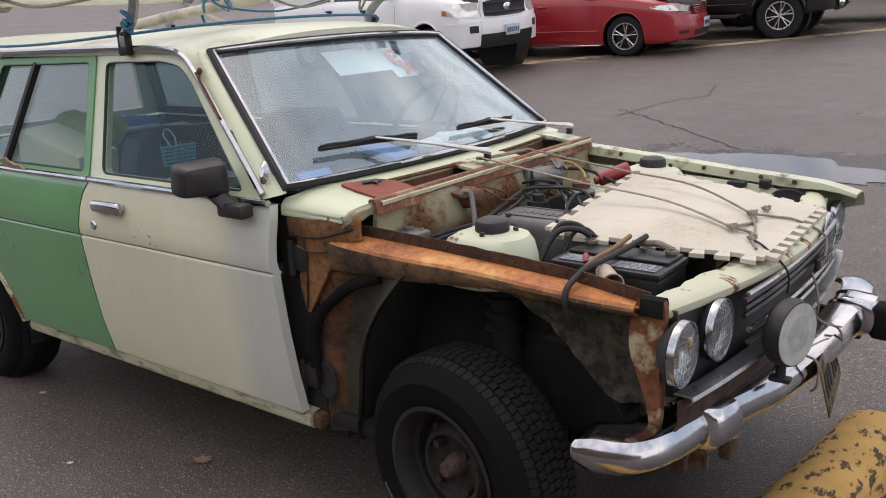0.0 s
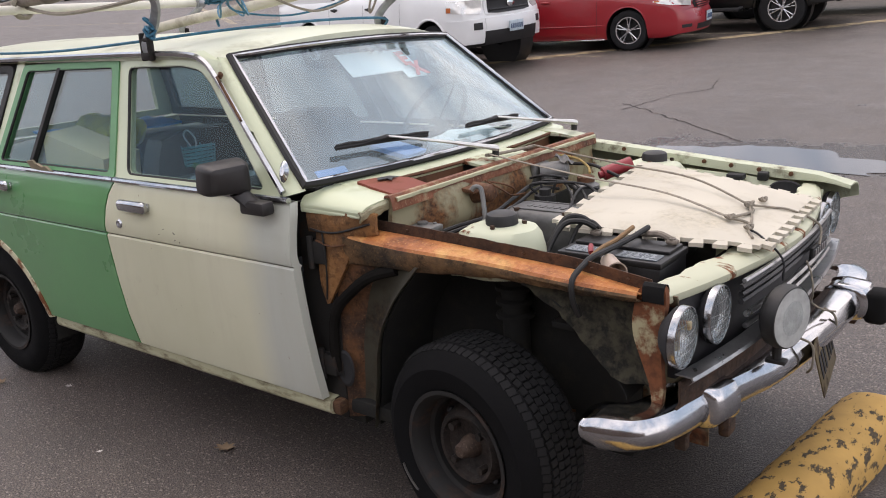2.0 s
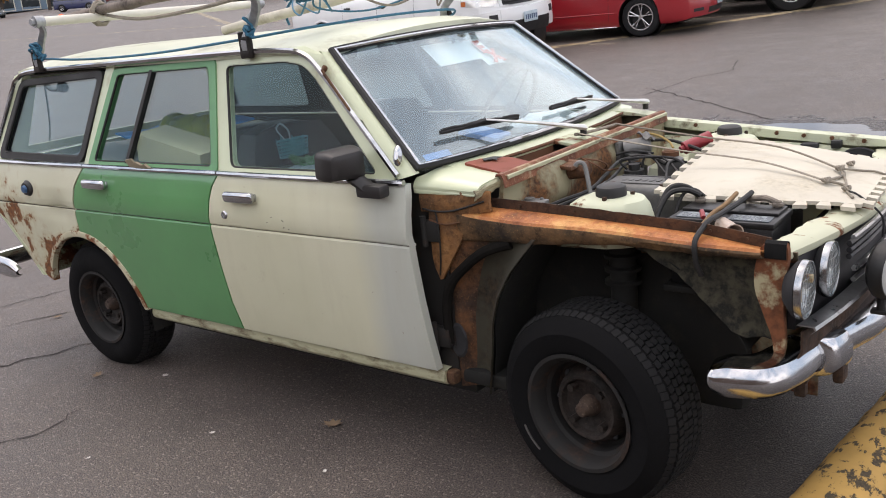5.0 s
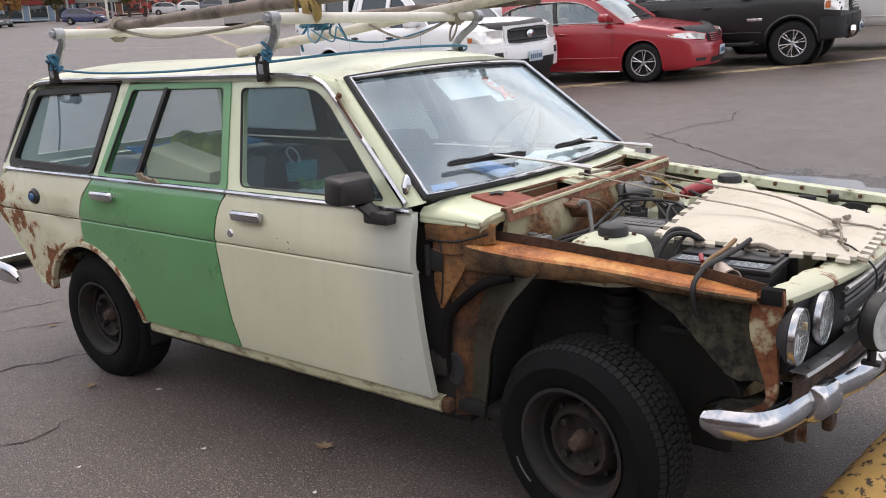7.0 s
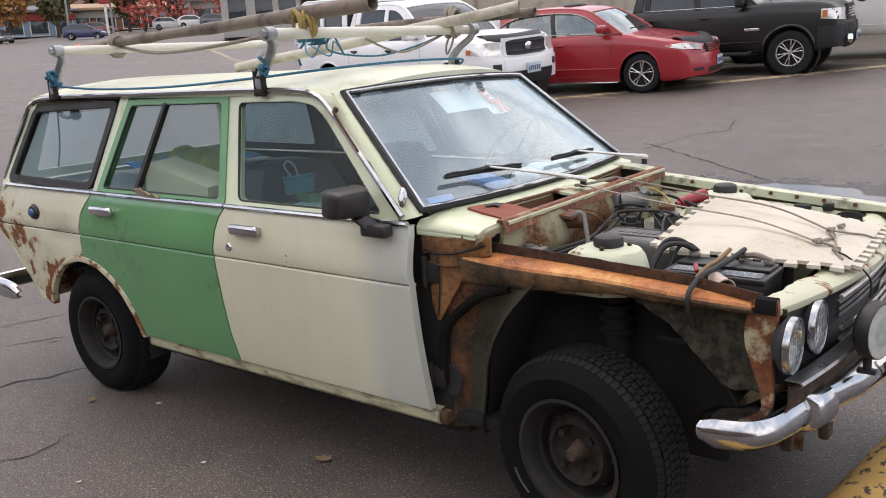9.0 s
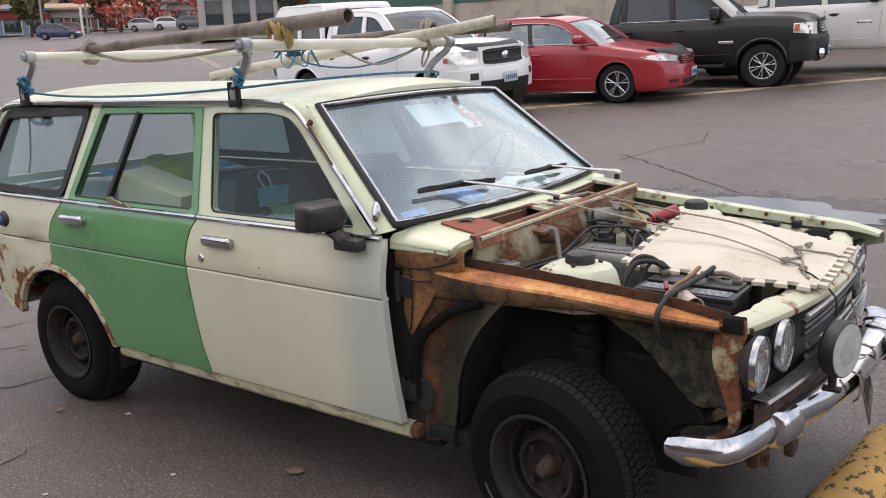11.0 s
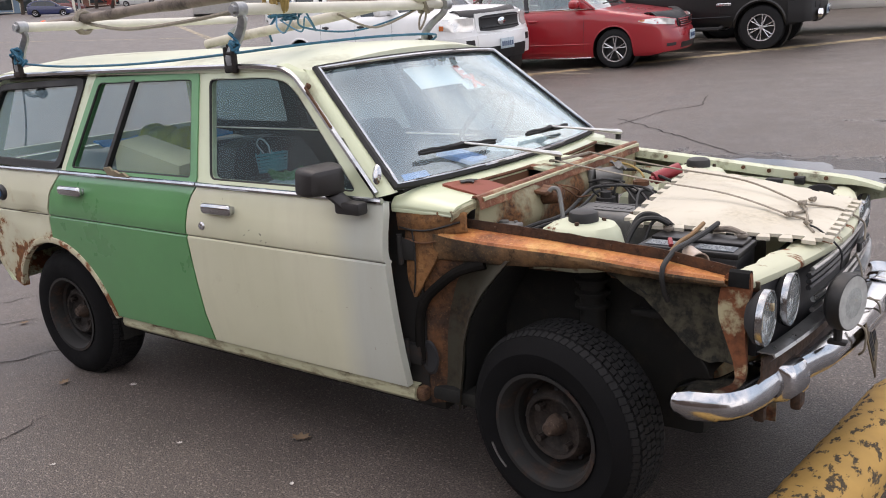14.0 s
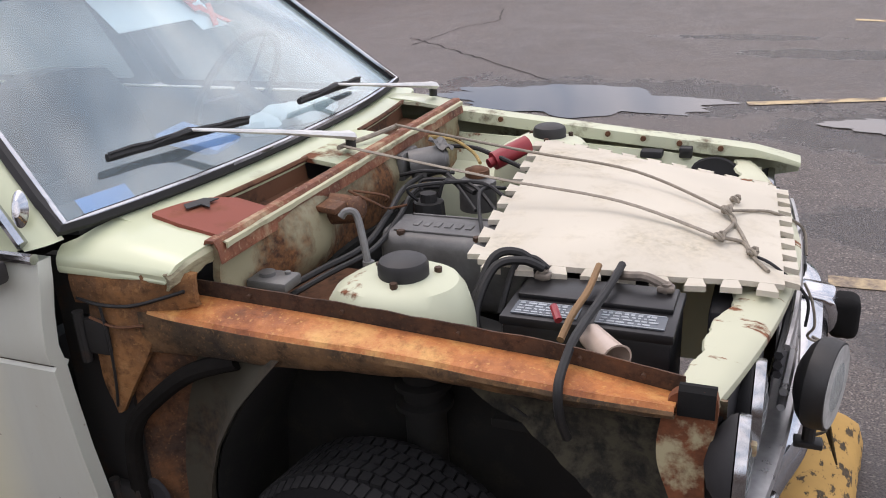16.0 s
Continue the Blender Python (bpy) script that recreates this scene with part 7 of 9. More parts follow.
KA, KB = mat_pt(0.79, 0.225, 0.012), mat_pt(0.81, 0.46, 0.012)
cord([(-0.345, -0.06, 0.998), (-0.20, -0.065, 0.978), (0.05, -0.072, 0.945), (0.30, -0.078, 0.918), tuple(KA)], 0.0062, M["rope"], "flat grey strap stretched from the scuttle", 0.4)
cord([(-0.32, 0.19, 0.990), (-0.20, 0.178, 0.975), (0.05, 0.15, 0.948), (0.30, 0.12, 0.925), tuple(KB)], 0.0034, M["rope"], "thin grey cord stretched from the scuttle")
cord([(-0.345, -0.07, 0.995), (-0.36, 0.0, 0.985), (-0.34, 0.08, 0.985), (-0.32, 0.20, 0.985)], 0.006, M["rope"], "grey cord looped round the wiper pivot")
cord([tuple(KA), onmat(0.84, 0.42), tuple(KB)], 0.0045, M["rope"], "knotted grey cord on the mat")
cord([tuple(KA), onmat(0.87, 0.26), onmat(0.90, 0.16), onmat(0.95, 0.06)], 0.0040, M["rope"], "loose grey cord end lying on the mat")
cord([tuple(KB), onmat(0.86, 0.35), onmat(0.90, 0.17)], 0.0036, M["rope"], "loose grey cord end lying on the mat")
cord([tuple(KB), onmat(0.90, 0.56), onmat(0.985, 0.62), (0.662, 0.18, 0.80), (0.675, 0.14, 0.75)], 0.0035, M["rope"], "grey cord drawn down over the grille")
cord([onmat(0.90, 0.17), onmat(0.97, 0.11), (0.668, -0.20, 0.80), (0.672, -0.2, 0.74)], 0.003, M["dark"], "dark wire over the grille")
for c_, n_ in ((KA, 3), (KB, 6), (mat_pt(0.84, 0.60, 0.008), 2), (mat_pt(0.90, 0.17, 0.008), 2)):
    bm = bmesh.new()
    tube(bm, [c_ + Vector((0.009 * math.cos(t * 1.37), 0.014 * math.sin(t), 0.003 + 0.005 * math.sin(t * 2.4))) for t in np.linspace(0, 6.283 * n_, 12 * n_)], 0.0034, 6)
    single("cord_knot", bm, M["rope"], "knot of grey cord on the foam mat", "cord", "cords over the mat")
cord([(0.705, 0.11, 0.57), (0.735, 0.12, 0.545), (0.735, 0.13, 0.49), (0.715, 0.10, 0.46)], 0.0035, M["rope"], "cord tied round the bumper")
cord([(0.70, -0.13, 0.56), (0.735, -0.12, 0.54), (0.738, -0.12, 0.48), (0.72, -0.10, 0.45)], 0.0035, M["rope"], "cord tied round the bumper")
cord([(0.672, 0.02, 0.735), (0.690, 0.01, 0.70), (0.700, 0.0, 0.65), (0.690, 0.03, 0.61), (0.71, 0.08, 0.575), (0.735, 0.12, 0.56)], 0.003, M["rope"], "pale cord looped beside the lamp")

# ---- roof rack with poles ----
M["bracket"] = mat("grey_cast_bracket", (0.36, 0.37, 0.38), 0.40, 0.5, vary=0.3, scale=20, bumps=0.3)
M["bar_white"] = mat("white_pipe", (0.60, 0.58, 0.50), 0.45, vary=0.12, scale=8, bumps=0.1)
M["pole_brown"] = stained("weathered_pole", (0.20, 0.16, 0.13), (0.08, 0.065, 0.055), 0.45, 0.62, 0.7, 0.9, 8, 60, bumps=0.4)
M["pole_pale"] = stained("stained_pale_pole", (0.48, 0.45, 0.37), (0.24, 0.21, 0.16), 0.5, 0.68, 0.6, 0.8, 5, 50, bumps=0.2)
rack = thing("roof_rack", "two-bar roof rack with cast clamps on the roof gutters", "roof rack")
for xf, xt, ye in ((-1.37, -1.27, -0.60), (-2.83, -2.70, -0.61)):
    for s in (1, -1):
        y0 = ye * s
        bm = bmesh.new()
        sp = spline([(xf, y0 * 1.01, 1.375), (xf - 0.01, y0 * 1.02, 1.42), (xf + 0.005, y0 * 0.99, 1.46), (xf + 0.045, y0 * 1.0, 1.505), (xt - 0.005, y0 * 1.04, 1.55), (xt, y0 * 1.07, 1.582)], 5)
        tube(bm, sp, [0.013 - 0.003 * abs(i / (len(sp) - 1) - 0.5) for i in range(len(sp))], 8, squash=1.5)
        ft = part("rack_foot", bm, M["bracket"], rack, "curved grey clamp foot")
        bm = bmesh.new()
        for dx in (-0.022, 0.018):
            box(bm, (xf + dx, y0 * 1.025, 1.412), (0.013, 0.024, 0.095), 0.005)
        box(bm, (xf - 0.003, y0 * 1.03, 1.380), (0.050, 0.022, 0.026), 0.005)
        cyl(bm, (xf - 0.03, y0 * 1.03, 1.435), (xf + 0.028, y0 * 1.03, 1.435), 0.007, n=8)
        part("gutter_clamp", bm, M["wheel_centre"], ft, "rusty gutter clamp")
        bm = bmesh.new()
        cyl(bm, (xt, y0 * 1.10, 1.588), (xt, y0 * 1.03, 1.588), 0.026, n=18)
        cyl(bm, (xt, y0 * 1.125, 1.588), (xt, y0 * 1.10, 1.588), 0.016, n=6)
        part("bar_clamp", bm, M["bracket"], ft)
    bm = bmesh.new()
    cyl(bm, (xt, -0.66, 1.588), (xt - 0.02, 0.66, 1.588), 0.021, n=16)
    part("cross_bar", bm, M["bar_white"], rack, "yellowed white pipe")


def pole(p0, p1, r, m_, label, r1=None, open_end=True, nodes=()):
    p0, p1 = Vector(p0), Vector(p1)
    d = (p1 - p0).normalized()
    m, l = align(p0, p1)
    bm = bmesh.new()
    r1 = r1 or r
    prof = []
    n_ = 26
    for i in range(n_ + 1):
        t = i / n_
        rr = r + (r1 - r) * t
        for q in nodes:
            rr += 0.006 * math.exp(-((t - q) / 0.012) ** 2)
        prof.append((rr, -l / 2 + l * t))
    prof = [(0.0, -l / 2)] + prof + [(r1 * 0.82, l / 2), (r1 * 0.80, l / 2 - 0.08), (0.0, l / 2 - 0.08)]
    lathe(bm, prof, m, 16)
    for v in bm.verts:
        v.co += Vector((0, 0, 0.006 * noise.noise(v.co * 2.5)))
    return single("pole", bm, m_, label, "pole", "poles on the roof rack")


pole((-3.06, -0.32, 1.606), (-0.93, -0.45, 1.672), 0.019, M["pole_brown"], "weathered brown pole with an open end", 0.029, nodes=(0.3, 0.55, 0.8))
bm = bmesh.new()
ball(bm, (-3.075, -0.319, 1.6055), (0.023, 0.023, 0.023), 12)
M["orange"] = mat("orange_cap", (0.75, 0.13, 0.04), 0.5, vary=0.08)
single("end_cap", bm, M["orange"], "orange cap on the brown pole's tail end", "cap")
pole((-2.36, 0.10, 1.466), (-0.93, 0.52, 1.668), 0.022, M["pole_pale"], "stained pale plastic pipe lashed across the rack", 0.025)
pole((-1.85, 0.46, 1.630), (-0.90, 0.60, 1.640), 0.018, M["pole_brown"], "thin brown pole under the pale pipe", 0.021)


def lashing(c, ax, r, n, m_, label, tr=0.005, spread=0.035):
    ax = Vector(ax).normalized()
    a = ax.orthogonal().normalized()
    b = ax.cross(a)
    bm = bmesh.new()
    pts = []
    for i in range(n * 12 + 1):
        t = i / 12
        w = r * (1 + 0.15 * math.sin(t * 5.1))
        pts.append(Vector(c) + ax * spread * (math.sin(t * 1.7)) + w * (math.cos(2 * math.pi * t) * a + math.sin(2 * math.pi * t) * b))
    tube(bm, pts, tr, 6)
    return single("lashing", bm, m_, label, "rope", "lashings on the roof rack")


def knot(c, size, n, m_, label, tr, seed):
    """A loose tangle of rope."""
    rg = random.Random(seed)
    pts = []
    for i in range(n):
        a, h = i * 2.2 + rg.uniform(-0.5, 0.5), rg.uniform(-1, 1)
        q = math.sqrt(1 - 0.6 * h * h) * rg.uniform(0.6, 1.0)
        pts.append((c[0] + size[0] * q * math.cos(a), c[1] + size[1] * q * math.sin(a), c[2] + size[2] * h))
    bm = bmesh.new()
    tube(bm, spline(pts, 5), tr, 6)
    return single("rope_knot", bm, m_, label, "rope", "lashings on the roof rack")


lashing((-1.285, -0.44, 1.625), (0.6, 1, 0.1), 0.046, 8, M["rope_yellow"], "yellow rope lashing round bar and pole", 0.0075)
lashing((-2.72, -0.325, 1.605), (1, 0.2, 0), 0.05, 3, M["rope"], "grey cord lashing on the tail bar", 0.007, 0.02)
lashing((-1.30, 0.52, 1.625), (1, 0.3, 0), 0.062, 4, M["rope"], "grey strap lashing round the pipes", 0.010, 0.025)
knot((-2.825, -0.625, 1.462), (0.042, 0.026, 0.036), 22, M["rope_blue"], "blue rope knotted round the rack foot", 0.0058, 3)
knot((-2.775, -0.625, 1.432), (0.028, 0.016, 0.012), 8, M["rope_blue"], "blue rope knot beside the rack foot", 0.0058, 5)
knot((-1.295, -0.36, 1.578), (0.032, 0.06, 0.035), 20, M["rope_blue"], "blue rope lashing on the front bar", 0.005, 8)
knot((-1.345, -0.615, 1.468), (0.022, 0.02, 0.040), 12, M["rope_blue"], "blue rope tied to the front rack foot", 0.0055, 11)
knot((-2.0, 0.25, 1.60), (0.08, 0.04, 0.032), 18, M["rope_blue"], "blue rope lashing on the poles", 0.006, 14)


def rope(pts, r, m_, label):
    bm = bmesh.new()
    tube(bm, spline(pts, 7), r, 7)
    return single("rope", bm, m_, label, "rope", "ropes on the roof")


rope([(-2.81, -0.63, 1.430), (-2.5, -0.595, 1.408), (-2.0, -0.580, 1.408), (-1.48, -0.57, 1.430), (-1.25, -0.40, 1.450), (-1.12, -0.1, 1.463), (-1.10, 0.25, 1.460), (-1.25, 0.52, 1.445), (-1.36, 0.62, 1.42)], 0.0052, M["rope_blue"], "blue rope running along the roof")
rope([(-1.29, -0.30, 1.585), (-1.45, -0.15, 1.52), (-1.40, 0.10, 1.49), (-1.32, 0.35, 1.54), (-1.30, 0.50, 1.60)], 0.0042, M["rope_blue"], "dark blue rope hanging below the bar")
rope([(-1.29, -0.34, 1.58), (-1.60, -0.10, 1.50), (-1.80, 0.05, 1.53), (-2.0, 0.25, 1.58)], 0.0042, M["rope_blue"], "blue rope between the poles")
rope([(-1.29, -0.28, 1.57), (-1.36, -0.16, 1.50), (-1.52, -0.05, 1.56), (-1.70, 0.10, 1.50), (-1.95, 0.22, 1.56)], 0.0038, M["rope_blue"], "blue rope tangled under the poles")
rope([(-2.0, 0.25, 1.58), (-2.03, 0.22, 1.52), (-2.02, 0.22, 1.46)], 0.006, M["rope_blue"], "blue rope end hanging down")
rope([(-1.30, 0.53, 1.60), (-1.29, 0.50, 1.53), (-1.31, 0.48, 1.48), (-1.33, 0.51, 1.53), (-1.31, 0.54, 1.59)], 0.005, M["rope"], "grey cord loop hanging from the bar")
rope([(-2.72, -0.32, 1.60), (-2.3, -0.40, 1.555), (-1.8, -0.46, 1.565), (-1.30, -0.52, 1.60)], 0.008, M["rope"], "grey strap slung between the bars")
rope([(-1.29, -0.1, 1.56), (-1.30, 0.15, 1.50), (-1.30, 0.45, 1.57)], 0.005, M["rope"], "grey cord sagging under the bar")


# ---- parked vehicles ----
M["tint"] = mat("dark_tinted_glass", (0.03, 0.04, 0.045), 0.06, vary=0.1, bumps=0.0)
M["clear_tint"] = mat("pale_window", (0.10, 0.13, 0.14), 0.05, vary=0.3, scale=2.0, bumps=0.0)
M["v_rubber"] = mat("car_tyre", (0.013, 0.013, 0.014), 0.85, vary=0.2, spec=0.3)
M["alloy_bright"] = mat("bright_alloy", (0.62, 0.62, 0.63), 0.25, 0.9, vary=0.1)
M["v_black"] = mat("black_trim", (0.010, 0.010, 0.011), 0.55, vary=0.2)
M["v_chrome"] = mat("bright_chrome", (0.75, 0.76, 0.78), 0.12, 1.0, vary=0.05)
M["lens"] = mat("lamp_clear", (0.70, 0.70, 0.68), 0.10, 0.35, vary=0.18, scale=9, fine=30, coat=1.0)
M["amber"] = mat("amber_lens", (0.45, 0.12, 0.03), 0.25)
M["plate_v"] = mat("licence_plate", (0.42, 0.50, 0.55), 0.5, vary=0.2, scale=20)
M["plate_dark"] = mat("plate_mark", (0.06, 0.10, 0.18), 0.5)


def vpaint(name, c, coat=0.8, rough=0.3):
    return mat(name, c, rough, vary=0.05, scale=1.5, fine=200, bumps=0.0, coat=coat)


def wheel_v(parent, c, r, rim, w, s, style, rim_mat):
    """s: -1 right side, +1 left side."""
    m = Matrix.Translation(c) @ pose(0, 0, 0, 90 if s < 0 else -90, 0, 0)
    e = new("wheel")
    e.parent = parent
    bm = bmesh.new()
    lathe(bm, [(rim, -0.02), (rim + 0.01, 0.0), (rim + 0.5 * (r - rim), 0.012), (r - 0.02, 0.0), (r, -0.03), (r, -w + 0.03), (r - 0.02, -w), (rim, -w)], m, 32, closed=True)
    part("tyre", bm, M["v_rubber"], e)
    bm = bmesh.new()
    lathe(bm, [(rim + 0.004, -0.004), (rim - 0.012, -0.002), (rim - 0.022, -0.02), (rim - 0.03, -0.10), (0.0, -0.10)], m, 32)
    part("rim", bm, M["v_black"] if style != "van" else rim_mat, e)
    if style == "van":
        bm = bmesh.new()
        lathe(bm, [(rim * 0.98, -0.01), (rim * 0.85, -0.03), (rim * 0.5, -0.015), (rim * 0.3, 0.0), (0.0, 0.01)], m, 24)
        part("wheel_cover", bm, rim_mat, e)
        return
    n = 5 if style == "five" else 6
    bm = bmesh.new()
    for i in range(n):
        for da in (-0.16, 0.16):
            a = 2 * math.pi * i / n + 0.3
            p0 = m @ Vector((0.03 * math.cos(a), 0.03 * math.sin(a), -0.022))
            p1 = m @ Vector(((rim - 0.012) * math.cos(a + da), (rim - 0.012) * math.sin(a + da), -0.012))
            tube(bm, [p0, p0.lerp(p1, 0.5), p1], [0.022, 0.016, 0.020], 6, squash=0.6)
    lathe(bm, [(0.045, -0.03), (0.040, -0.006), (0.0, -0.002)], m, 16)
    lathe(bm, [(rim + 0.003, -0.004), (rim + 0.002, 0.004), (rim - 0.016, 0.002), (rim - 0.020, -0.02)], m, 32)
    part("spokes", bm, rim_mat, e, "bright alloy spokes")


class Shell:
    """The rounded outer skin of a parked vehicle: its sides, deck and front, for the things fixed to them."""

    def __init__(self, S):
        self.S = S
        self.tw = S["width"] / 2
        self.xf, self.xr = S["wb"] / 2, -S["wb"] / 2
        self.x0, self.x1 = self.xr - S["rear"], self.xf + S["front"]
        self.ar = S["r"] + S.get("arch", 0.06)
        self.nb = S.get("bow", 0.20)

    def bottom(self, x):
        z, r = self.S["sill"], self.S["r"]
        z += S_RISE * max(0.0, (x - self.x1 + 0.5) / 0.5) ** 2
        for c in (self.xf, self.xr):
            d = abs(x - c)
            if d < self.ar:
                z = max(z, r + math.sqrt(self.ar * self.ar - d * d))
        return z

    def half(self, x):
        f, b = max(0.0, (x - self.x1 + 0.55) / 0.55), max(0.0, (self.x0 + 0.4 - x) / 0.4)
        return self.tw * (1.0 - self.S.get("nose", 0.16) * f ** 2.4 - self.S.get("tail_in", 0.08) * b ** 2)

    def top(self, x):
        d = self.S["deck"]
        k = min(0.10, max(0.0, min(x - self.x0, self.x1 - x)))
        return float(np.mean(np.interp(x + np.linspace(-k, k, 9), [p[0] for p in d], [p[1] for p in d])))

    def width(self, x, z):
        s, t = self.S["sill"], self.top(x)
        q = min(1.0, max(0.0, (z - s) / (t - s)))
        return self.half(x) * float(np.interp(q, [0, 0.05, 0.14, 0.30, 0.48, 0.62, 0.78, 0.88, 0.95, 1.0], [0.93, 0.962, 0.984, 0.996, 1.0, 0.999, 0.99, 0.978, 0.95, 0.90]))

    def swing(self, x, y):
        f, b = max(0.0, (x - self.x1 + 0.95) / 0.95), max(0.0, (self.x0 + 0.8 - x) / 0.8)
        return (y / self.tw) ** 2 * (0.6 * self.nb * b ** 1.5 - self.nb * f ** 1.5)

    def skin(self, x, z, s, out=0.0):
        y = self.width(x, z)
        return (x + self.swing(x, y), s * (y + out), z)

    def front(self, y, z, out=0.0):
        w = self.width(self.x1, z)
        v = min(1.0, abs(y) / w)
        s, t = self.S["sill"], self.top(self.x1)
        q = min(1.0, max(0.0, (z - s) / (t - s)))
        return (self.x1 + self.swing(self.x1, y) + 0.07 * math.sin(math.pi * q) ** 0.7 * (1 - v ** 4) + out, y, z)

    def wrap(self, name, m_, parent, xa, yb, low, high, s, out=0.008, thick=0.03, label="", n=7):
        """A piece that runs along the side from xa, round the corner and along the front to yb; low and high are heights over its length (0 to 1)."""
        rows = []
        w1 = self.width(self.x1, (low(0.5) + high(0.5)) / 2)
        la, lb = self.x1 - xa, max(0.0, w1 - yb)
        for k in range(2 * n + 1):
            t = k / (2 * n)
            d = t * (la + lb)
            zz = [low(t) + (high(t) - low(t)) * j / 4 for j in range(5)]
            if d <= la:
                rows.append([self.skin(xa + d, z, s, out) for z in zz])
            else:
                rows.append([self.front(s * (self.width(self.x1, z) - (d - la)), z, out) for z in zz])
        bm = bmesh.new()
        sheet(bm, rows, lambda q: Vector((-thick * 0.7, -s * thick * 0.7, 0)))
        return part(name, bm, m_, parent, label)

    def strip(self, name, m_, parent, xa, xb, za, zb, s, out=0.01, label=""):
        """A small piece laid on the side."""
        bm = bmesh.new()
        sheet(bm, [[self.skin(x, z, s, out) for z in np.linspace(za, zb, 4)] for x in np.linspace(xa, xb, 5)], (0, -s * 0.012, 0))
        return part(name, bm, m_, parent, label)

    def face(self, name, m_, parent, y0, y1, low, high, out=0.008, thick=0.03, label="", n=12):
        """A piece laid on the front between two widths; low and high are heights over y."""
        bm = bmesh.new()
        sheet(bm, [[self.front(y, low(y) + (high(y) - low(y)) * j / 5, out) for j in range(6)] for y in np.linspace(y0, y1, n)], (-thick, 0, 0))
        return part(name, bm, m_, parent, label)

    def shield(self, parent, w, x, sweep, label="dark bonnet shield"):
        """A low smoked deflector along the front edge of the bonnet."""
        bm = bmesh.new()
        rows = []
        for dx, dz in ((-0.15, 0.012), (-0.08, 0.034), (0.0, 0.042), (0.06, 0.026), (0.10, 0.004)):
            row = []
            for y in np.linspace(-w, w, 15):
                xx = x + dx - sweep * (y / w) ** 2
                e = self.half(xx) * 0.9
                row.append((xx + self.swing(xx, y), y, self.top(xx) + 0.03 * (1 - min(1, abs(y) / e) ** 2) + dz))
            rows.append(row)
        sheet(bm, rows, (0, 0, -0.012))
        part("bug_shield", bm, M["v_black"], parent, label)


S_RISE = 0.05


def vehicle(name, label, category, at, S, paint, group=""):
    v = thing(name, label, category, group)
    sh = Shell(S)
    tw, r, xf, xr, x0, x1, ar = sh.tw, S["r"], sh.xf, sh.xr, sh.x0, sh.x1, sh.ar
    xs = sorted(set(list(np.linspace(x0, x1 - 0.4, 44)) + list(np.linspace(x1 - 0.4, x1, 16)) + [c + ar * math.cos(a) for c in (xf, xr) for a in np.linspace(0, math.pi, 19)]))
    xs = [x for x in xs if x0 <= x <= x1]
    lv = (0, 0.05, 0.14, 0.30, 0.48, 0.62, 0.78, 0.88, 0.95, 1.0)
    bm = bmesh.new()
    secs = []
    for x in xs:
        b, t = sh.bottom(x), sh.top(x)
        sec = []
        for q in lv:
            z = max(b, S["sill"] + q * (t - S["sill"]))
            sec.append((sh.width(x, z), z))
        e = sec[-1][0]
        sec += [(e * f, t + 0.03 * (1 - f * f)) for f in (0.93, 0.75, 0.5, 0.25, 0.0)]
        secs.append([bm.verts.new((x + sh.swing(x, y), -y, z)) for y, z in sec] + [bm.verts.new((x + sh.swing(x, y), y, z)) for y, z in sec[-2::-1]])
    for i in range(len(secs) - 1):
        for j in range(len(secs[0]) - 1):
            bm.faces.new((secs[i][j], secs[i][j + 1], secs[i + 1][j + 1], secs[i + 1][j]))
    bm.faces.new(secs[0])
    n = len(secs[-1])
    rows = []
    for j in range(n // 2):
        a, b = secs[-1][j], secs[-1][n - 1 - j]
        w = b.co.y
        rows.append([a] + [bm.verts.new(sh.front(w * u, a.co.z) if j < len(lv) else (a.co.x + sh.swing(x1, w * u) - sh.swing(x1, w), w * u, a.co.z + 0.0)) for u in np.linspace(-1, 1, 13)[1:-1]] + [b])
    rows.append([secs[-1][n // 2]] * 13)
    for j in range(len(rows) - 1):
        for k in range(12):
            q = [rows[j][k], rows[j][k + 1], rows[j + 1][k + 1], rows[j + 1][k]]
            q = [p for i, p in enumerate(q) if p not in q[:i]]
            if len(q) > 2:
                bm.faces.new(q)
    bmesh.ops.remove_doubles(bm, verts=bm.verts, dist=0.0005)
    body = part("body", bm, paint, v)
    for cab in S["cabs"]:
        cabin(v, cab, paint)
    for c in (xf, xr):
        for s in (-1, 1):
            wheel_v(v, (c, s * (tw - 0.035), r), r, S["rim"], 0.21, s, S["style"], S.get("rim_mat", M["alloy_bright"]))
            bm = bmesh.new()
            pts = []
            for q in np.linspace(0.06, math.pi - 0.06, 22):
                x, z = c + (ar + 0.002) * math.cos(q), r + (ar + 0.002) * math.sin(q)
                y = sh.width(x, z)
                pts.append((x + sh.swing(x, y), s * (y - 0.004), z))
            tube(bm, pts, S.get("flare", 0.012), 6)
            part("arch_lip", bm, S.get("flare_mat", paint), body)
            bm = bmesh.new()
            lathe(bm, [(ar + 0.004, 0.0), (ar + 0.004, -0.30), (0.10, -0.30)], Matrix.Translation((c, s * (tw - 0.05), r)) @ pose(0, 0, 0, 90 if s < 0 else -90, 0, 0), 24)
            part("wheel_well", bm, M["v_black"], body)
    bm = bmesh.new()
    box(bm, ((x0 + x1) / 2, 0, S["sill"] + 0.05), (x1 - x0 - 0.7, S["width"] * 0.60, 0.16), 0.02)
    part("underbody", bm, M["v_black"], v)
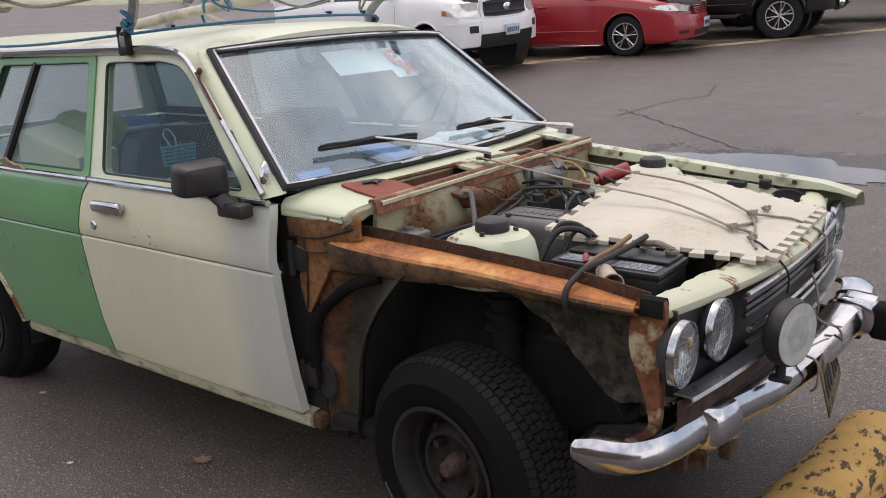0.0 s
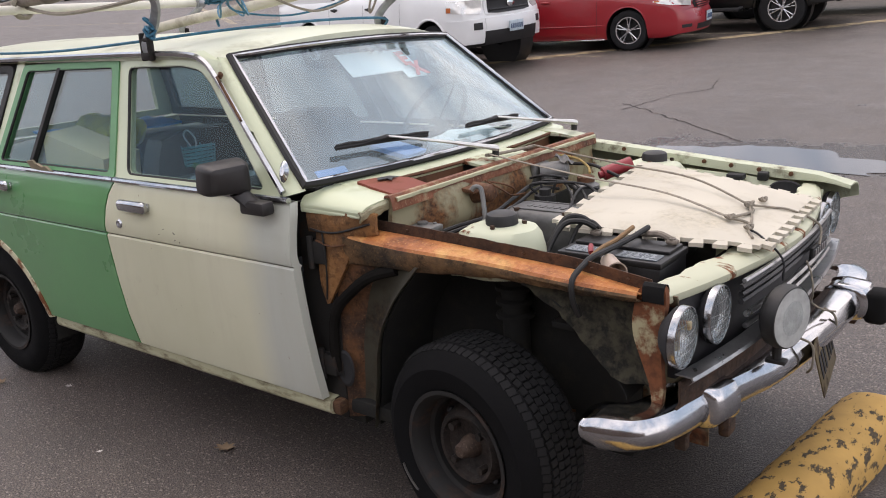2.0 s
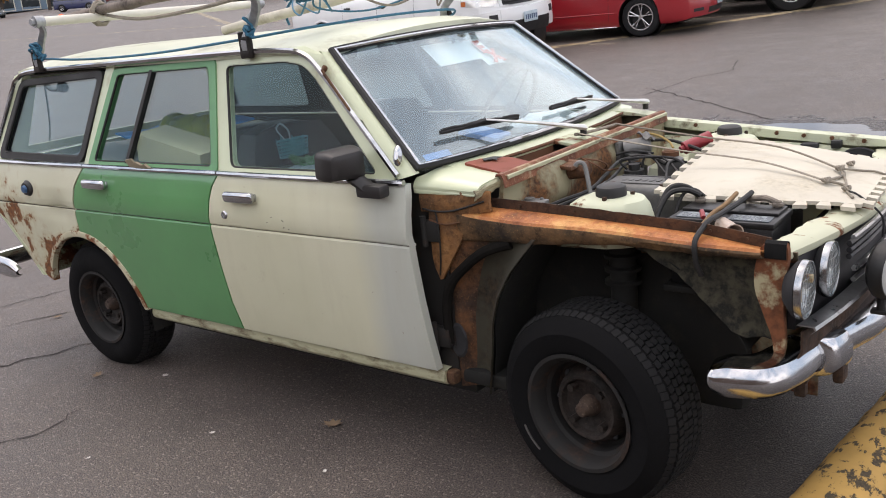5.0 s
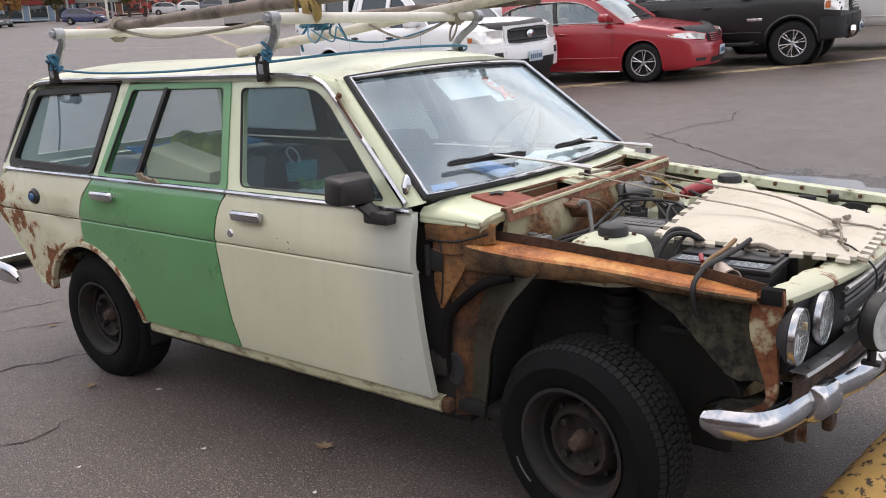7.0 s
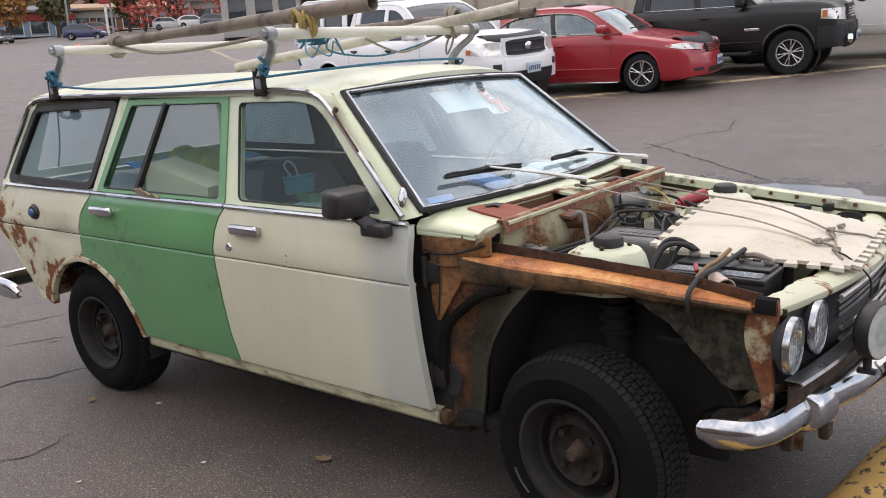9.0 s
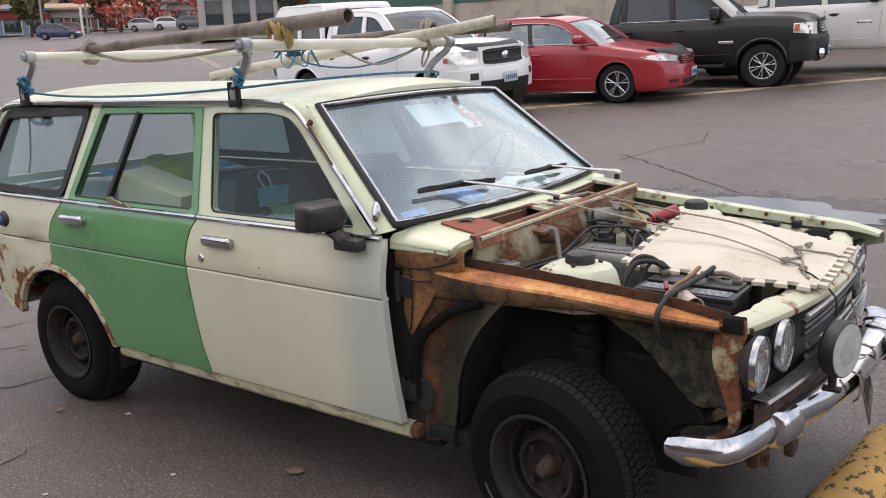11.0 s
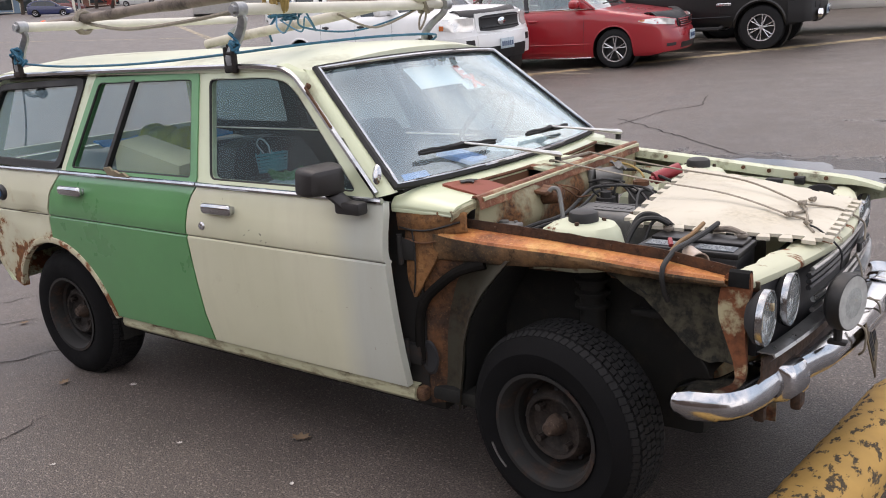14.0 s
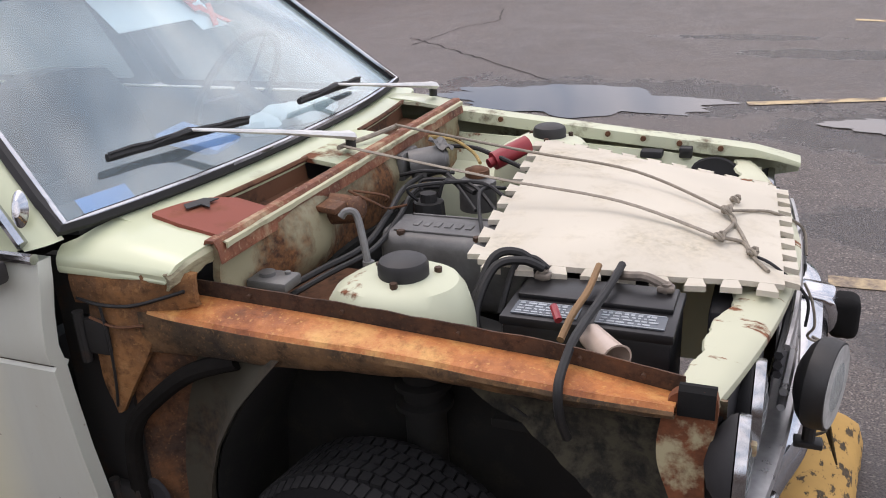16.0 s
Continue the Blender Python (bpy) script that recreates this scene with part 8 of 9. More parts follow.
    for s in (-1, 1):
        for x in S.get("seams", ()):
            bm = bmesh.new()
            tube(bm, [sh.skin(x + 0.05 * (z - 0.6), z, s, -0.002) for z in np.linspace(S["sill"] + 0.10, sh.top(x) - 0.02, 9)], 0.0045, 5)
            part("door_seam", bm, M["v_black"], body)
        for x in S.get("handles", ()):
            bm = bmesh.new()
            p = sh.skin(x, S["handle_z"], s, 0.012)
            box(bm, p, (0.17, 0.03, 0.034), 0.012, seg=3)
            ball(bm, (p[0], p[1] - s * 0.014, p[2] - 0.012), (0.075, 0.008, 0.035), 10)
            part("door_handle", bm, S.get("handle_mat", paint), body)
        bm = bmesh.new()
        mx, mz = S["mirror"]
        box(bm, (mx, s * (tw + 0.075), mz), (0.15, 0.23, 2 * S.get("mirror_h", 0.075)), 0.05, seg=4)
        box(bm, (mx + 0.02, s * (tw - 0.03), mz - 0.045), (0.07, 0.14, 0.045), 0.015)
        part("mirror", bm, S.get("mirror_mat", paint), v)
        if S.get("trim_z"):
            bm = bmesh.new()
            tube(bm, [sh.skin(x, S["trim_z"], s, 0.0) for x in np.linspace(xr + ar + 0.1, xf - ar - 0.06, 10)], 0.010, 6)
            part("side_crease", bm, paint, body)
    S["extras"](v, body, sh)
    bm = bmesh.new()
    pz = S["plate"]
    px = sh.front(0, pz)[0] + S.get("plate_out", 0.03)
    box(bm, (px, 0.0, pz), (0.012, 0.31, 0.155), 0.003)
    pl = part("licence_plate", bm, M["plate_v"], v, "pale licence plate")
    for k in range(6):
        bm = bmesh.new()
        box(bm, (px + 0.008, -0.115 + 0.046 * k, pz - 0.005), (0.004, 0.026, 0.07), 0)
        part("plate_bar", bm, M["plate_dark"], pl)
    v.matrix_world = at
    return v


def cabin(v, cab, paint):
    """Glass, roof, painted window surrounds, dark posts and bright trim of one cabin or canopy."""
    prof, zb, w0, w1 = cab["prof"], cab["zb"], cab["wb"], cab["wt"]
    zt = max(p[1] for p in prof)
    xm = 0.5 * (prof[0][0] + prof[-1][0])
    bow = cab.get("bow", 0.10)
    coat = cab.get("paint", paint)

    def yy(z):
        q = (z - zb) / (zt - zb)
        return w0 + (w1 - w0) * q + 0.035 * math.sin(math.pi * min(1, max(0, q)))

    def at_(x, z, u, out=0.0):
        k = bow * math.tanh((x - xm) * 2.5)
        return (x + k * (1 - u * u), u * (yy(z) + out), z + out * 0.7 + 0.035 * (1 - u * u) * (z - zb) / (zt - zb))

    line = [(q.x, q.y) for q in spline([(x, z, 0) for x, z in prof], 5)]
    us = np.linspace(-1, 1, 11)
    bm = bmesh.new()
    g = [[bm.verts.new(at_(x, z, u, -0.014)) for u in us] for x, z in line]
    for i in range(len(g) - 1):
        for j in range(10):
            bm.faces.new((g[i][j], g[i][j + 1], g[i + 1][j + 1], g[i + 1][j]))
    for j in (0, 10):
        bm.faces.new([row[j] for row in g])
    gh_ = part("glasshouse", bm, cab.get("glass", M["tint"]), v, cab.get("glass_label", "dark window glass"))
    gh_.visible_shadow = not cab.get("seats")
    xa, xb = cab["roof"]
    bm = bmesh.new()
    sheet(bm, [[at_(x, z, u, 0.004) for u in us] for x, z in line if xb <= x <= xa and z > zb + 0.5 * (zt - zb)], (0, 0, -0.02))
    part("roof", bm, coat, v)
    for s in (-1, 1):
        bm = bmesh.new()
        tube(bm, [(p[0], p[1] - s * 0.012, p[2] - 0.006) for p in (at_(x, z, s, 0.004) for x, z in line)], 0.022, 8)
        part("roof_rail", bm, coat, v)
        if cab.get("dlo"):
            dl = [(q.x, q.y) for q in spline([(x, z, 0) for x, z in cab["dlo"]], 5)]
            bm = bmesh.new()
            sheet(bm, [[at_(a[0] + (b[0] - a[0]) * t, a[1] + (b[1] - a[1]) * t, s, 0.004) for t in (0, 0.5, 1)] for a, b in zip(line, dl)], (0, -s * 0.03, 0))
            part("window_surround", bm, coat, v)
            if cab.get("bright"):
                bm = bmesh.new()
                tube(bm, [at_(x, z, s, 0.008) for x, z in dl + [dl[0]]], 0.009, 6)
                part("window_trim", bm, M["rim_chrome"], v)
        for (ax, az), (bx, bz), wd, m_ in cab["posts"]:
            bm = bmesh.new()
            rows = [[at_(ax + (bx - ax) * t + d, az + (bz - az) * t, s, 0.002) for d in (-wd, 0, wd)] for t in np.linspace(0, 1, 7)]
            sheet(bm, rows, (0, -s * 0.03, 0))
            part("pillar", bm, M["v_black"] if m_ == "k" else coat, v)
        if cab.get("belt"):
            bm = bmesh.new()
            tube(bm, [at_(x, z, s, 0.012) for x, z in cab["belt"]], 0.009, 5)
            part("window_trim", bm, M["rim_chrome"], v)
        for x in cab.get("seats", ()):
            bm = bmesh.new()
            box(bm, (x, s * 0.36, zb + 0.06), (0.13, 0.46, 0.34), 0.05, pose(0, 0, 0, 0, -12, 0), seg=3)
            box(bm, (x - 0.07, s * 0.36, zb + 0.30), (0.08, 0.25, 0.15), 0.035, pose(0, 0, 0, 0, -8, 0), seg=3)
            part("car_seat", bm, M["v_seat"], v, "grey car seat")


def poly_plate(parent, name, pts, off, m_, label=""):
    bm = bmesh.new()
    plate(bm, pts, off)
    return part(name, bm, m_, parent, label)


M["v_seat"] = mat("grey_car_seat", (0.16, 0.16, 0.145), 0.9, vary=0.2)
M["car_window"] = pane("car_window_glass", (0.62, 0.72, 0.66), 0.16, 0.10, (0.30, 0.36, 0.34), clear=0.6)


def spot_on_ground(x, y, heading=4.0):
    return Matrix.Translation((x, y, lie(x, y))) @ pose(0, 0, 0, 3.47, 0.7, 0) @ pose(0, 0, 0, 0, 0, heading)


def by_front_wheel(contact, S, heading, s=-1):
    """The pose at which the right (s = -1) or left front tyre stands on the contact point."""
    a = radians(heading)
    lx, ly = S["wb"] / 2, s * (S["width"] / 2 - 0.12)
    return spot_on_ground(contact[0] - (lx * math.cos(a) - ly * math.sin(a)), contact[1] - (lx * math.sin(a) + ly * math.cos(a)), heading)


# red saloon
red = vpaint("red_metallic", (0.30, 0.013, 0.020), 0.5)


def sedan_extras(v, body, sh):
    for s in (-1, 1):
        hl = sh.wrap("headlamp", M["lens"], v, sh.x1 - 0.50, 0.52, lambda t: 0.755 - 0.10 * t ** 0.8, lambda t: 0.765 + 0.055 * math.sin(math.pi * min(1, t * 0.8)) - 0.06 * t, s, 0.004, label="clear swept headlamp")
        sh.strip("turn_lamp", M["amber"], hl, sh.x1 - 0.47, sh.x1 - 0.36, 0.748, 0.772, s, 0.007)
        sh.face("fog_recess", M["v_black"], v, s * 0.56, s * 0.74, lambda y: 0.325, lambda y: 0.375, 0.004)
    for k in range(4):
        bm = bmesh.new()
        z = 0.625 + 0.036 * k
        tube(bm, [sh.front(y, z, 0.016) for y in np.linspace(-0.36 - 0.02 * k, 0.36 + 0.02 * k, 11)], 0.011, 6)
        part("grille_bar", bm, red, v)
    sh.face("grille", M["v_black"], v, -0.42, 0.42, lambda y: 0.60 + 0.03 * abs(y), lambda y: 0.765 - 0.05 * abs(y), 0.003)
    sh.face("lower_intake", M["v_black"], v, -0.42, 0.42, lambda y: 0.27, lambda y: 0.36, 0.003)
    sh.shield(v, 0.72, sh.x1 - 0.13, 0.20)
    bm = bmesh.new()
    lathe(bm, [(0.0, 0.012), (0.03, 0.01), (0.062, 0.0)], Matrix.Translation(sh.front(0, 0.725, 0.03)) @ pose(0, 0, 0, 0, 90, 0) @ Matrix.Diagonal((0.75, 1, 1, 1)), 20)
    part("emblem", bm, M["v_chrome"], v)
    for s in (-1, 1):
        bm = bmesh.new()
        box(bm, (0.0, s * 0.862, 0.185), (1.95, 0.03, 0.022), 0.006)
        part("sill_strip", bm, M["v_chrome"], body)
        bm = bmesh.new()
        tube(bm, [(1.05, s * 0.1 - 0.3, 1.05), (1.10, s * 0.1 + 0.25, 1.06)], 0.012, 5)
        part("wiper", bm, M["v_black"], v)
    bm = bmesh.new()
    ball(bm, (-0.12, 0.0, 1.485), (0.20, 0.34, 0.045), 16)
    part("sunroof_deflector", bm, M["v_black"], v, "dark wind deflector on the roof")


SEDAN = dict(wb=2.775, width=1.82, r=0.325, rim=0.215, front=1.00, rear=1.07, sill=0.19, arch=0.05, style="five", nose=0.12, bow=0.26, trim_z=0.42,
             deck=[(-2.46, 0.80), (-2.40, 1.00), (-1.75, 1.05), (-1.2, 1.01), (0.55, 0.985), (1.0, 0.985), (1.40, 0.925), (1.8, 0.865), (2.08, 0.83), (2.26, 0.775), (2.35, 0.69), (2.388, 0.60)],
             cabs=[dict(prof=[(1.04, 0.99), (0.74, 1.19), (0.42, 1.365), (0.08, 1.43), (-0.35, 1.448), (-0.80, 1.435), (-1.15, 1.38), (-1.55, 1.23), (-1.95, 1.05)], zb=0.97, wb=0.85, wt=0.62, glass=M["car_window"], roof=(0.44, -1.20), bow=0.14, seats=(0.0, -0.95), glass_label="greenish clear window glass",
                        dlo=[(0.80, 1.0), (0.60, 1.145), (0.34, 1.29), (0.06, 1.355), (-0.35, 1.372), (-0.78, 1.355), (-1.08, 1.295), (-1.33, 1.16), (-1.46, 1.02)], bright=True,
                        posts=[((-0.19, 0.98), (-0.28, 1.40), 0.035, "k"), ((-1.10, 0.98), (-1.14, 1.33), 0.018, "k")])],
             seams=(0.86, -0.20, -1.10), handles=(-0.06, -0.98), handle_z=0.83, mirror=(0.74, 1.085), mirror_h=0.068, plate=0.45, plate_out=0.012, extras=sedan_extras)
vehicle("red_sedan", "glossy red four-door sedan parked on a marked bay", "car", by_front_wheel((-5.06, 10.98), SEDAN, 6.0), SEDAN, red)


def truck_extras(spec):
    def f(v, body, sh):
        z1, w, x1 = spec["hood_z"], spec["w"], sh.x1
        ln, lb, lt = spec.get("lamp_len", 0.30), spec["lamp"][0], spec["lamp"][1]
        for s in (-1, 1):
            hl = sh.wrap("headlamp", M["lens"], v, x1 - ln, w * 0.60, lambda t: lb + 0.05 * (1 - t), lambda t: lt, s, 0.006, label="clear headlamp with an amber turn lamp")
            sh.strip("turn_lamp", M["amber"], hl, x1 - ln + 0.015, x1 - ln + 0.11, lb + spec["amber"][0], lb + spec["amber"][1], s, 0.010, "amber turn lamp")
            sh.wrap("bumper_corner", spec["bumper"], v, sh.xf + sh.ar + 0.03, w * 0.52, lambda t: spec["bz0"], lambda t: spec["bz1"] - 0.02 * (1 - t), s, 0.028)
            sh.face("fog_lamp", M["v_black"], v, s * w * 0.66, s * w * 0.80, lambda y: spec["bz1"] - 0.16, lambda y: spec["bz1"] - 0.06, 0.036)
        sh.face("grille_surround", spec["surround"], v, -w * 0.56, w * 0.56, lambda y: lb - 0.04 + 0.05 * abs(y), lambda y: lt + 0.05, 0.012)
        g = sh.face("grille", M["v_black"], v, -w * 0.50, w * 0.50, lambda y: lb - 0.01 + 0.10 * max(0, abs(y) - 0.28), lambda y: lt + 0.015 - 0.22 * max(0, abs(y) - 0.34), 0.022)
        for k in range(spec["bars"]):
            bm = bmesh.new()
            z = lb + 0.045 + (lt - lb - 0.07) * k / max(1, spec["bars"] - 1)
            tube(bm, [sh.front(y, z, 0.034) for y in np.linspace(-w * 0.47, w * 0.47, 9)], spec.get("bar_r", 0.013), 6)
            part("grille_bar", bm, spec["bar_mat"], g)
        sh.face("front_bumper", spec["bumper"], v, -w * 0.60, w * 0.60, lambda y: spec["bz0"] + 0.12, lambda y: spec["bz1"], 0.034, 0.06)
        sh.face("lower_valance", M["v_black"], v, -w * 0.62, w * 0.62, lambda y: spec["bz0"] - 0.03, lambda y: spec["bz0"] + 0.17, 0.040, 0.06)
        bm = bmesh.new()
        lathe(bm, [(0.0, 0.012), (0.04, 0.01), (0.085, 0.0)], Matrix.Translation(sh.front(0, (lb + lt) / 2 + 0.01, 0.036)) @ pose(0, 0, 0, 0, 90, 0) @ Matrix.Diagonal((0.68, 1, 1, 1)), 20)
        part("emblem", bm, M["v_chrome"], v)
        for s in (-1, 1):
            if spec.get("chrome_tips"):
                bm = bmesh.new()
                box(bm, sh.front(s * w * 0.60, spec["bz0"] + 0.09, 0.045), (0.10, 0.30, 0.12), 0.03, pose(0, 0, 0, s * 24, 0, -s * 14))
                part("bumper_tip", bm, M["v_chrome"], v, "chrome bumper insert")
            if spec.get("badge"):
                bm = bmesh.new()
                box(bm, sh.skin(spec["badge"][0], spec["badge"][1], s, 0.002), (0.26, 0.012, 0.05), 0.004)
                part("side_badge", bm, M["alloy_bright"], body)
            if spec.get("steps") is not None:
                bm = bmesh.new()
                tube(bm, [(spec["steps"] - 1.0, s * (w - 0.12), 0.46), (spec["steps"] - 0.9, s * (w + 0.03), 0.40), (spec["steps"] + 0.9, s * (w + 0.03), 0.40), (spec["steps"] + 1.0, s * (w - 0.12), 0.46)], 0.038, 8)
                part("side_step", bm, M["v_black"], v)
        if spec.get("shield"):
            sh.shield(v, w * 0.72, x1 - 0.12, 0.14)
        if spec.get("aerial"):
            bm = bmesh.new()
            cyl(bm, (1.25, -0.72, sh.top(1.25)), (1.17, -0.74, sh.top(1.25) + 0.5), 0.005, 0.003, 6)
            part("aerial", bm, M["v_black"], v)
    return f


white = vpaint("white_paint", (0.72, 0.73, 0.73), 0.5, 0.35)
PICKUP_W = dict(wb=3.25, width=1.86, r=0.375, rim=0.22, front=0.80, rear=1.15, sill=0.40, arch=0.09, style="five", nose=0.10, bow=0.20, rim_mat=M["alloy_bright"], flare=0.02, trim_z=0.62,
                deck=[(-2.775, 1.16), (-0.75, 1.18), (0.80, 1.18), (1.05, 1.22), (1.5, 1.21), (1.9, 1.185), (2.2, 1.14), (2.33, 1.08), (2.40, 1.00), (2.425, 0.93)],
                cabs=[dict(prof=[(1.06, 1.17), (0.68, 1.50), (0.36, 1.70), (0.0, 1.765), (-0.55, 1.775), (-0.90, 1.76), (-0.98, 1.50), (-1.02, 1.17)], zb=1.14, wb=0.86, wt=0.66, roof=(0.40, -0.93), glass=M["tint"],
                           dlo=[(0.70, 1.20), (0.56, 1.40), (0.30, 1.61), (0.0, 1.68), (-0.55, 1.69), (-0.86, 1.67), (-0.89, 1.45), (-0.90, 1.20)],
                           posts=[((0.02, 1.16), (-0.06, 1.72), 0.045, "b"), ((-0.80, 1.16), (-0.82, 1.72), 0.06, "b")]),
                      dict(prof=[(-1.06, 1.14), (-1.07, 1.55), (-1.12, 1.86), (-1.3, 1.915), (-2.0, 1.92), (-2.45, 1.90), (-2.62, 1.60), (-2.72, 1.16)], zb=1.12, wb=0.87, wt=0.76, roof=(-1.10, -2.5), bow=0.02,
                           dlo=[(-1.16, 1.30), (-1.17, 1.50), (-1.20, 1.70), (-1.34, 1.74), (-2.0, 1.745), (-2.34, 1.73), (-2.42, 1.56), (-2.46, 1.30)],
                           posts=[((-1.8, 1.12), (-1.8, 1.31), 0.85, "b"), ((-1.80, 1.28), (-1.80, 1.76), 0.05, "b")])],
                seams=(0.90, -0.04, -1.0), handles=(0.14, -0.82), handle_z=1.02, handle_mat=M["v_black"], mirror=(0.78, 1.28), mirror_h=0.10, mirror_mat=white, plate=0.66, plate_out=0.06,
                extras=truck_extras(dict(hood_z=1.16, lamp=(0.88, 1.09), amber=(0.05, 0.12), lamp_len=0.34, w=0.90, bumper=white, surround=white, bz0=0.46, bz1=0.82, bars=2, bar_mat=M["v_black"], shield=True)))
vehicle("white_pickup", "white pickup truck with a white canopy over its bed", "pickup truck", by_front_wheel((-6.75, 9.95), PICKUP_W, -10.0, 1), PICKUP_W, white, "pickup trucks")
black = vpaint("black_metallic", (0.004, 0.0042, 0.005), 0.12, 0.36)
PICKUP_B = dict(wb=3.25, width=1.89, r=0.39, rim=0.235, front=0.86, rear=1.25, sill=0.42, arch=0.08, style="six", nose=0.06, bow=0.12, rim_mat=M["alloy_bright"], flare=0.030, trim_z=0.60,
                deck=[(-2.875, 1.22), (-0.9, 1.24), (0.80, 1.22), (1.05, 1.27), (1.5, 1.26), (1.9, 1.245), (2.25, 1.21), (2.40, 1.14), (2.47, 1.06), (2.485, 0.98)],
                cabs=[dict(prof=[(1.06, 1.22), (0.68, 1.55), (0.36, 1.74), (0.0, 1.80), (-0.60, 1.81), (-1.02, 1.79), (-1.14, 1.55), (-1.22, 1.22)], zb=1.18, wb=0.87, wt=0.68, roof=(0.40, -1.08), glass=M["tint"],
                           dlo=[(0.72, 1.24), (0.58, 1.45), (0.30, 1.65), (0.0, 1.715), (-0.60, 1.725), (-0.94, 1.70), (-1.02, 1.50), (-1.06, 1.24)],
                           posts=[((0.0, 1.20), (-0.08, 1.76), 0.05, "k"), ((-0.95, 1.20), (-0.95, 1.76), 0.05, "k")], belt=[(-1.0, 1.23), (0.72, 1.23)])],
                seams=(0.90, -0.04, -1.08), handles=(0.14, -0.86), handle_z=1.06, handle_mat=M["v_black"], mirror=(0.78, 1.34), mirror_h=0.11, mirror_mat=M["v_black"], plate=0.60, plate_out=0.06,
                extras=truck_extras(dict(hood_z=1.16, lamp=(0.90, 1.11), amber=(0.07, 0.19), w=0.92, bumper=M["v_black"], surround=M["v_black"], bz0=0.46, bz1=0.84, bars=4, bar_r=0.017, bar_mat=M["v_chrome"], chrome_tips=True, badge=(0.98, 0.82), steps=0.0, aerial=True)))
vehicle("black_pickup", "black crew-cab pickup truck with machined alloy wheels", "pickup truck", by_front_wheel((-3.33, 13.35), PICKUP_B, 6.0), PICKUP_B, black, "pickup trucks")
PICKUP_G = dict(wb=3.65, width=2.02, r=0.41, rim=0.24, front=0.96, rear=1.2, sill=0.48, arch=0.10, style="six", nose=0.06, bow=0.12, flare=0.03, trim_z=0.66,
                deck=[(-3.02, 1.30), (-0.9, 1.34), (0.95, 1.34), (1.2, 1.40), (1.7, 1.39), (2.2, 1.37), (2.55, 1.33), (2.70, 1.24), (2.77, 1.12), (2.785, 1.02)],
                cabs=[dict(prof=[(1.20, 1.34), (0.82, 1.68), (0.50, 1.88), (0.1, 1.955), (-0.6, 1.965), (-1.02, 1.95), (-1.14, 1.70), (-1.22, 1.34)], zb=1.30, wb=0.94, wt=0.76, roof=(0.54, -1.08),
                           dlo=[(0.86, 1.36), (0.72, 1.58), (0.44, 1.79), (0.1, 1.865), (-0.6, 1.875), (-0.94, 1.86), (-1.02, 1.65), (-1.06, 1.36)],
                           posts=[((0.02, 1.32), (-0.04, 1.92), 0.05, "b"), ((-0.95, 1.32), (-0.95, 1.92), 0.05, "b")])],
                seams=(1.0, 0.0, -1.1), handles=(0.2, -0.86), handle_z=1.14, handle_mat=M["v_black"], mirror=(0.9, 1.46), mirror_h=0.13, mirror_mat=M["v_black"], plate=0.66, plate_out=0.06,
                extras=truck_extras(dict(hood_z=1.28, lamp=(0.98, 1.24), amber=(0.07, 0.19), w=0.98, bumper=M["v_chrome"], surround=M["v_chrome"], bz0=0.52, bz1=0.86, bars=3, bar_mat=M["v_chrome"], badge=(0.75, 0.98))))
vehicle("white_work_truck", "large off-white pickup truck beyond the black one", "pickup truck", by_front_wheel((-1.08, 15.95), PICKUP_G, 6.0), PICKUP_G, vpaint("off_white_paint", (0.58, 0.57, 0.55), 0.4, 0.4), "pickup trucks")


# ---- ground markings, cracks and puddles ----
M["line"] = stained("worn_yellow_line", (0.48, 0.37, 0.21), (0.15, 0.12, 0.10), 0.44, 0.62, 0.7, 0.8, 6.0, 50, bumps=0.3)
M["line_pale"] = stained("worn_pale_line", (0.42, 0.36, 0.24), (0.12, 0.10, 0.09), 0.42, 0.58, 0.7, 0.8, 6.0, 50, bumps=0.3)


def marking(a, b, w, m_=None, label="worn yellow parking line on the asphalt"):
    return single("parking_line", strip_on_ground(bmesh.new(), a, b, w), m_ or M["line"], label, "parking line", "parking lines", "structure")


marking((-7.3, 9.1), (-0.5, 15.95), 0.30)
marking((-11.9, 10.45), (-5.2, 10.25), 0.10, M["line_pale"])
marking((-8.9, 12.75), (-2.6, 13.2), 0.10, M["line_pale"])
marking((-6.4, 15.5), (-0.9, 15.75), 0.10, M["line_pale"])
marking((0.38, 4.46), (3.4, 5.32), 0.09)
marking((0.84, 1.78), (3.6, 1.82), 0.10)
marking((1.20, 7.66), (4.0, 7.05), 0.09)
marking((-44.1, 19.4), (-21.0, 19.4), 0.16, M["line_pale"])
marking((-42.8, 30.8), (-23.5, 18.0), 0.26, M["line_pale"])
marking((-76, 30.5), (-46, 35.6), 0.16, M["line_pale"])

M["crack"] = mat("crack_filler", (0.030, 0.024, 0.022), 0.9, vary=0.3)


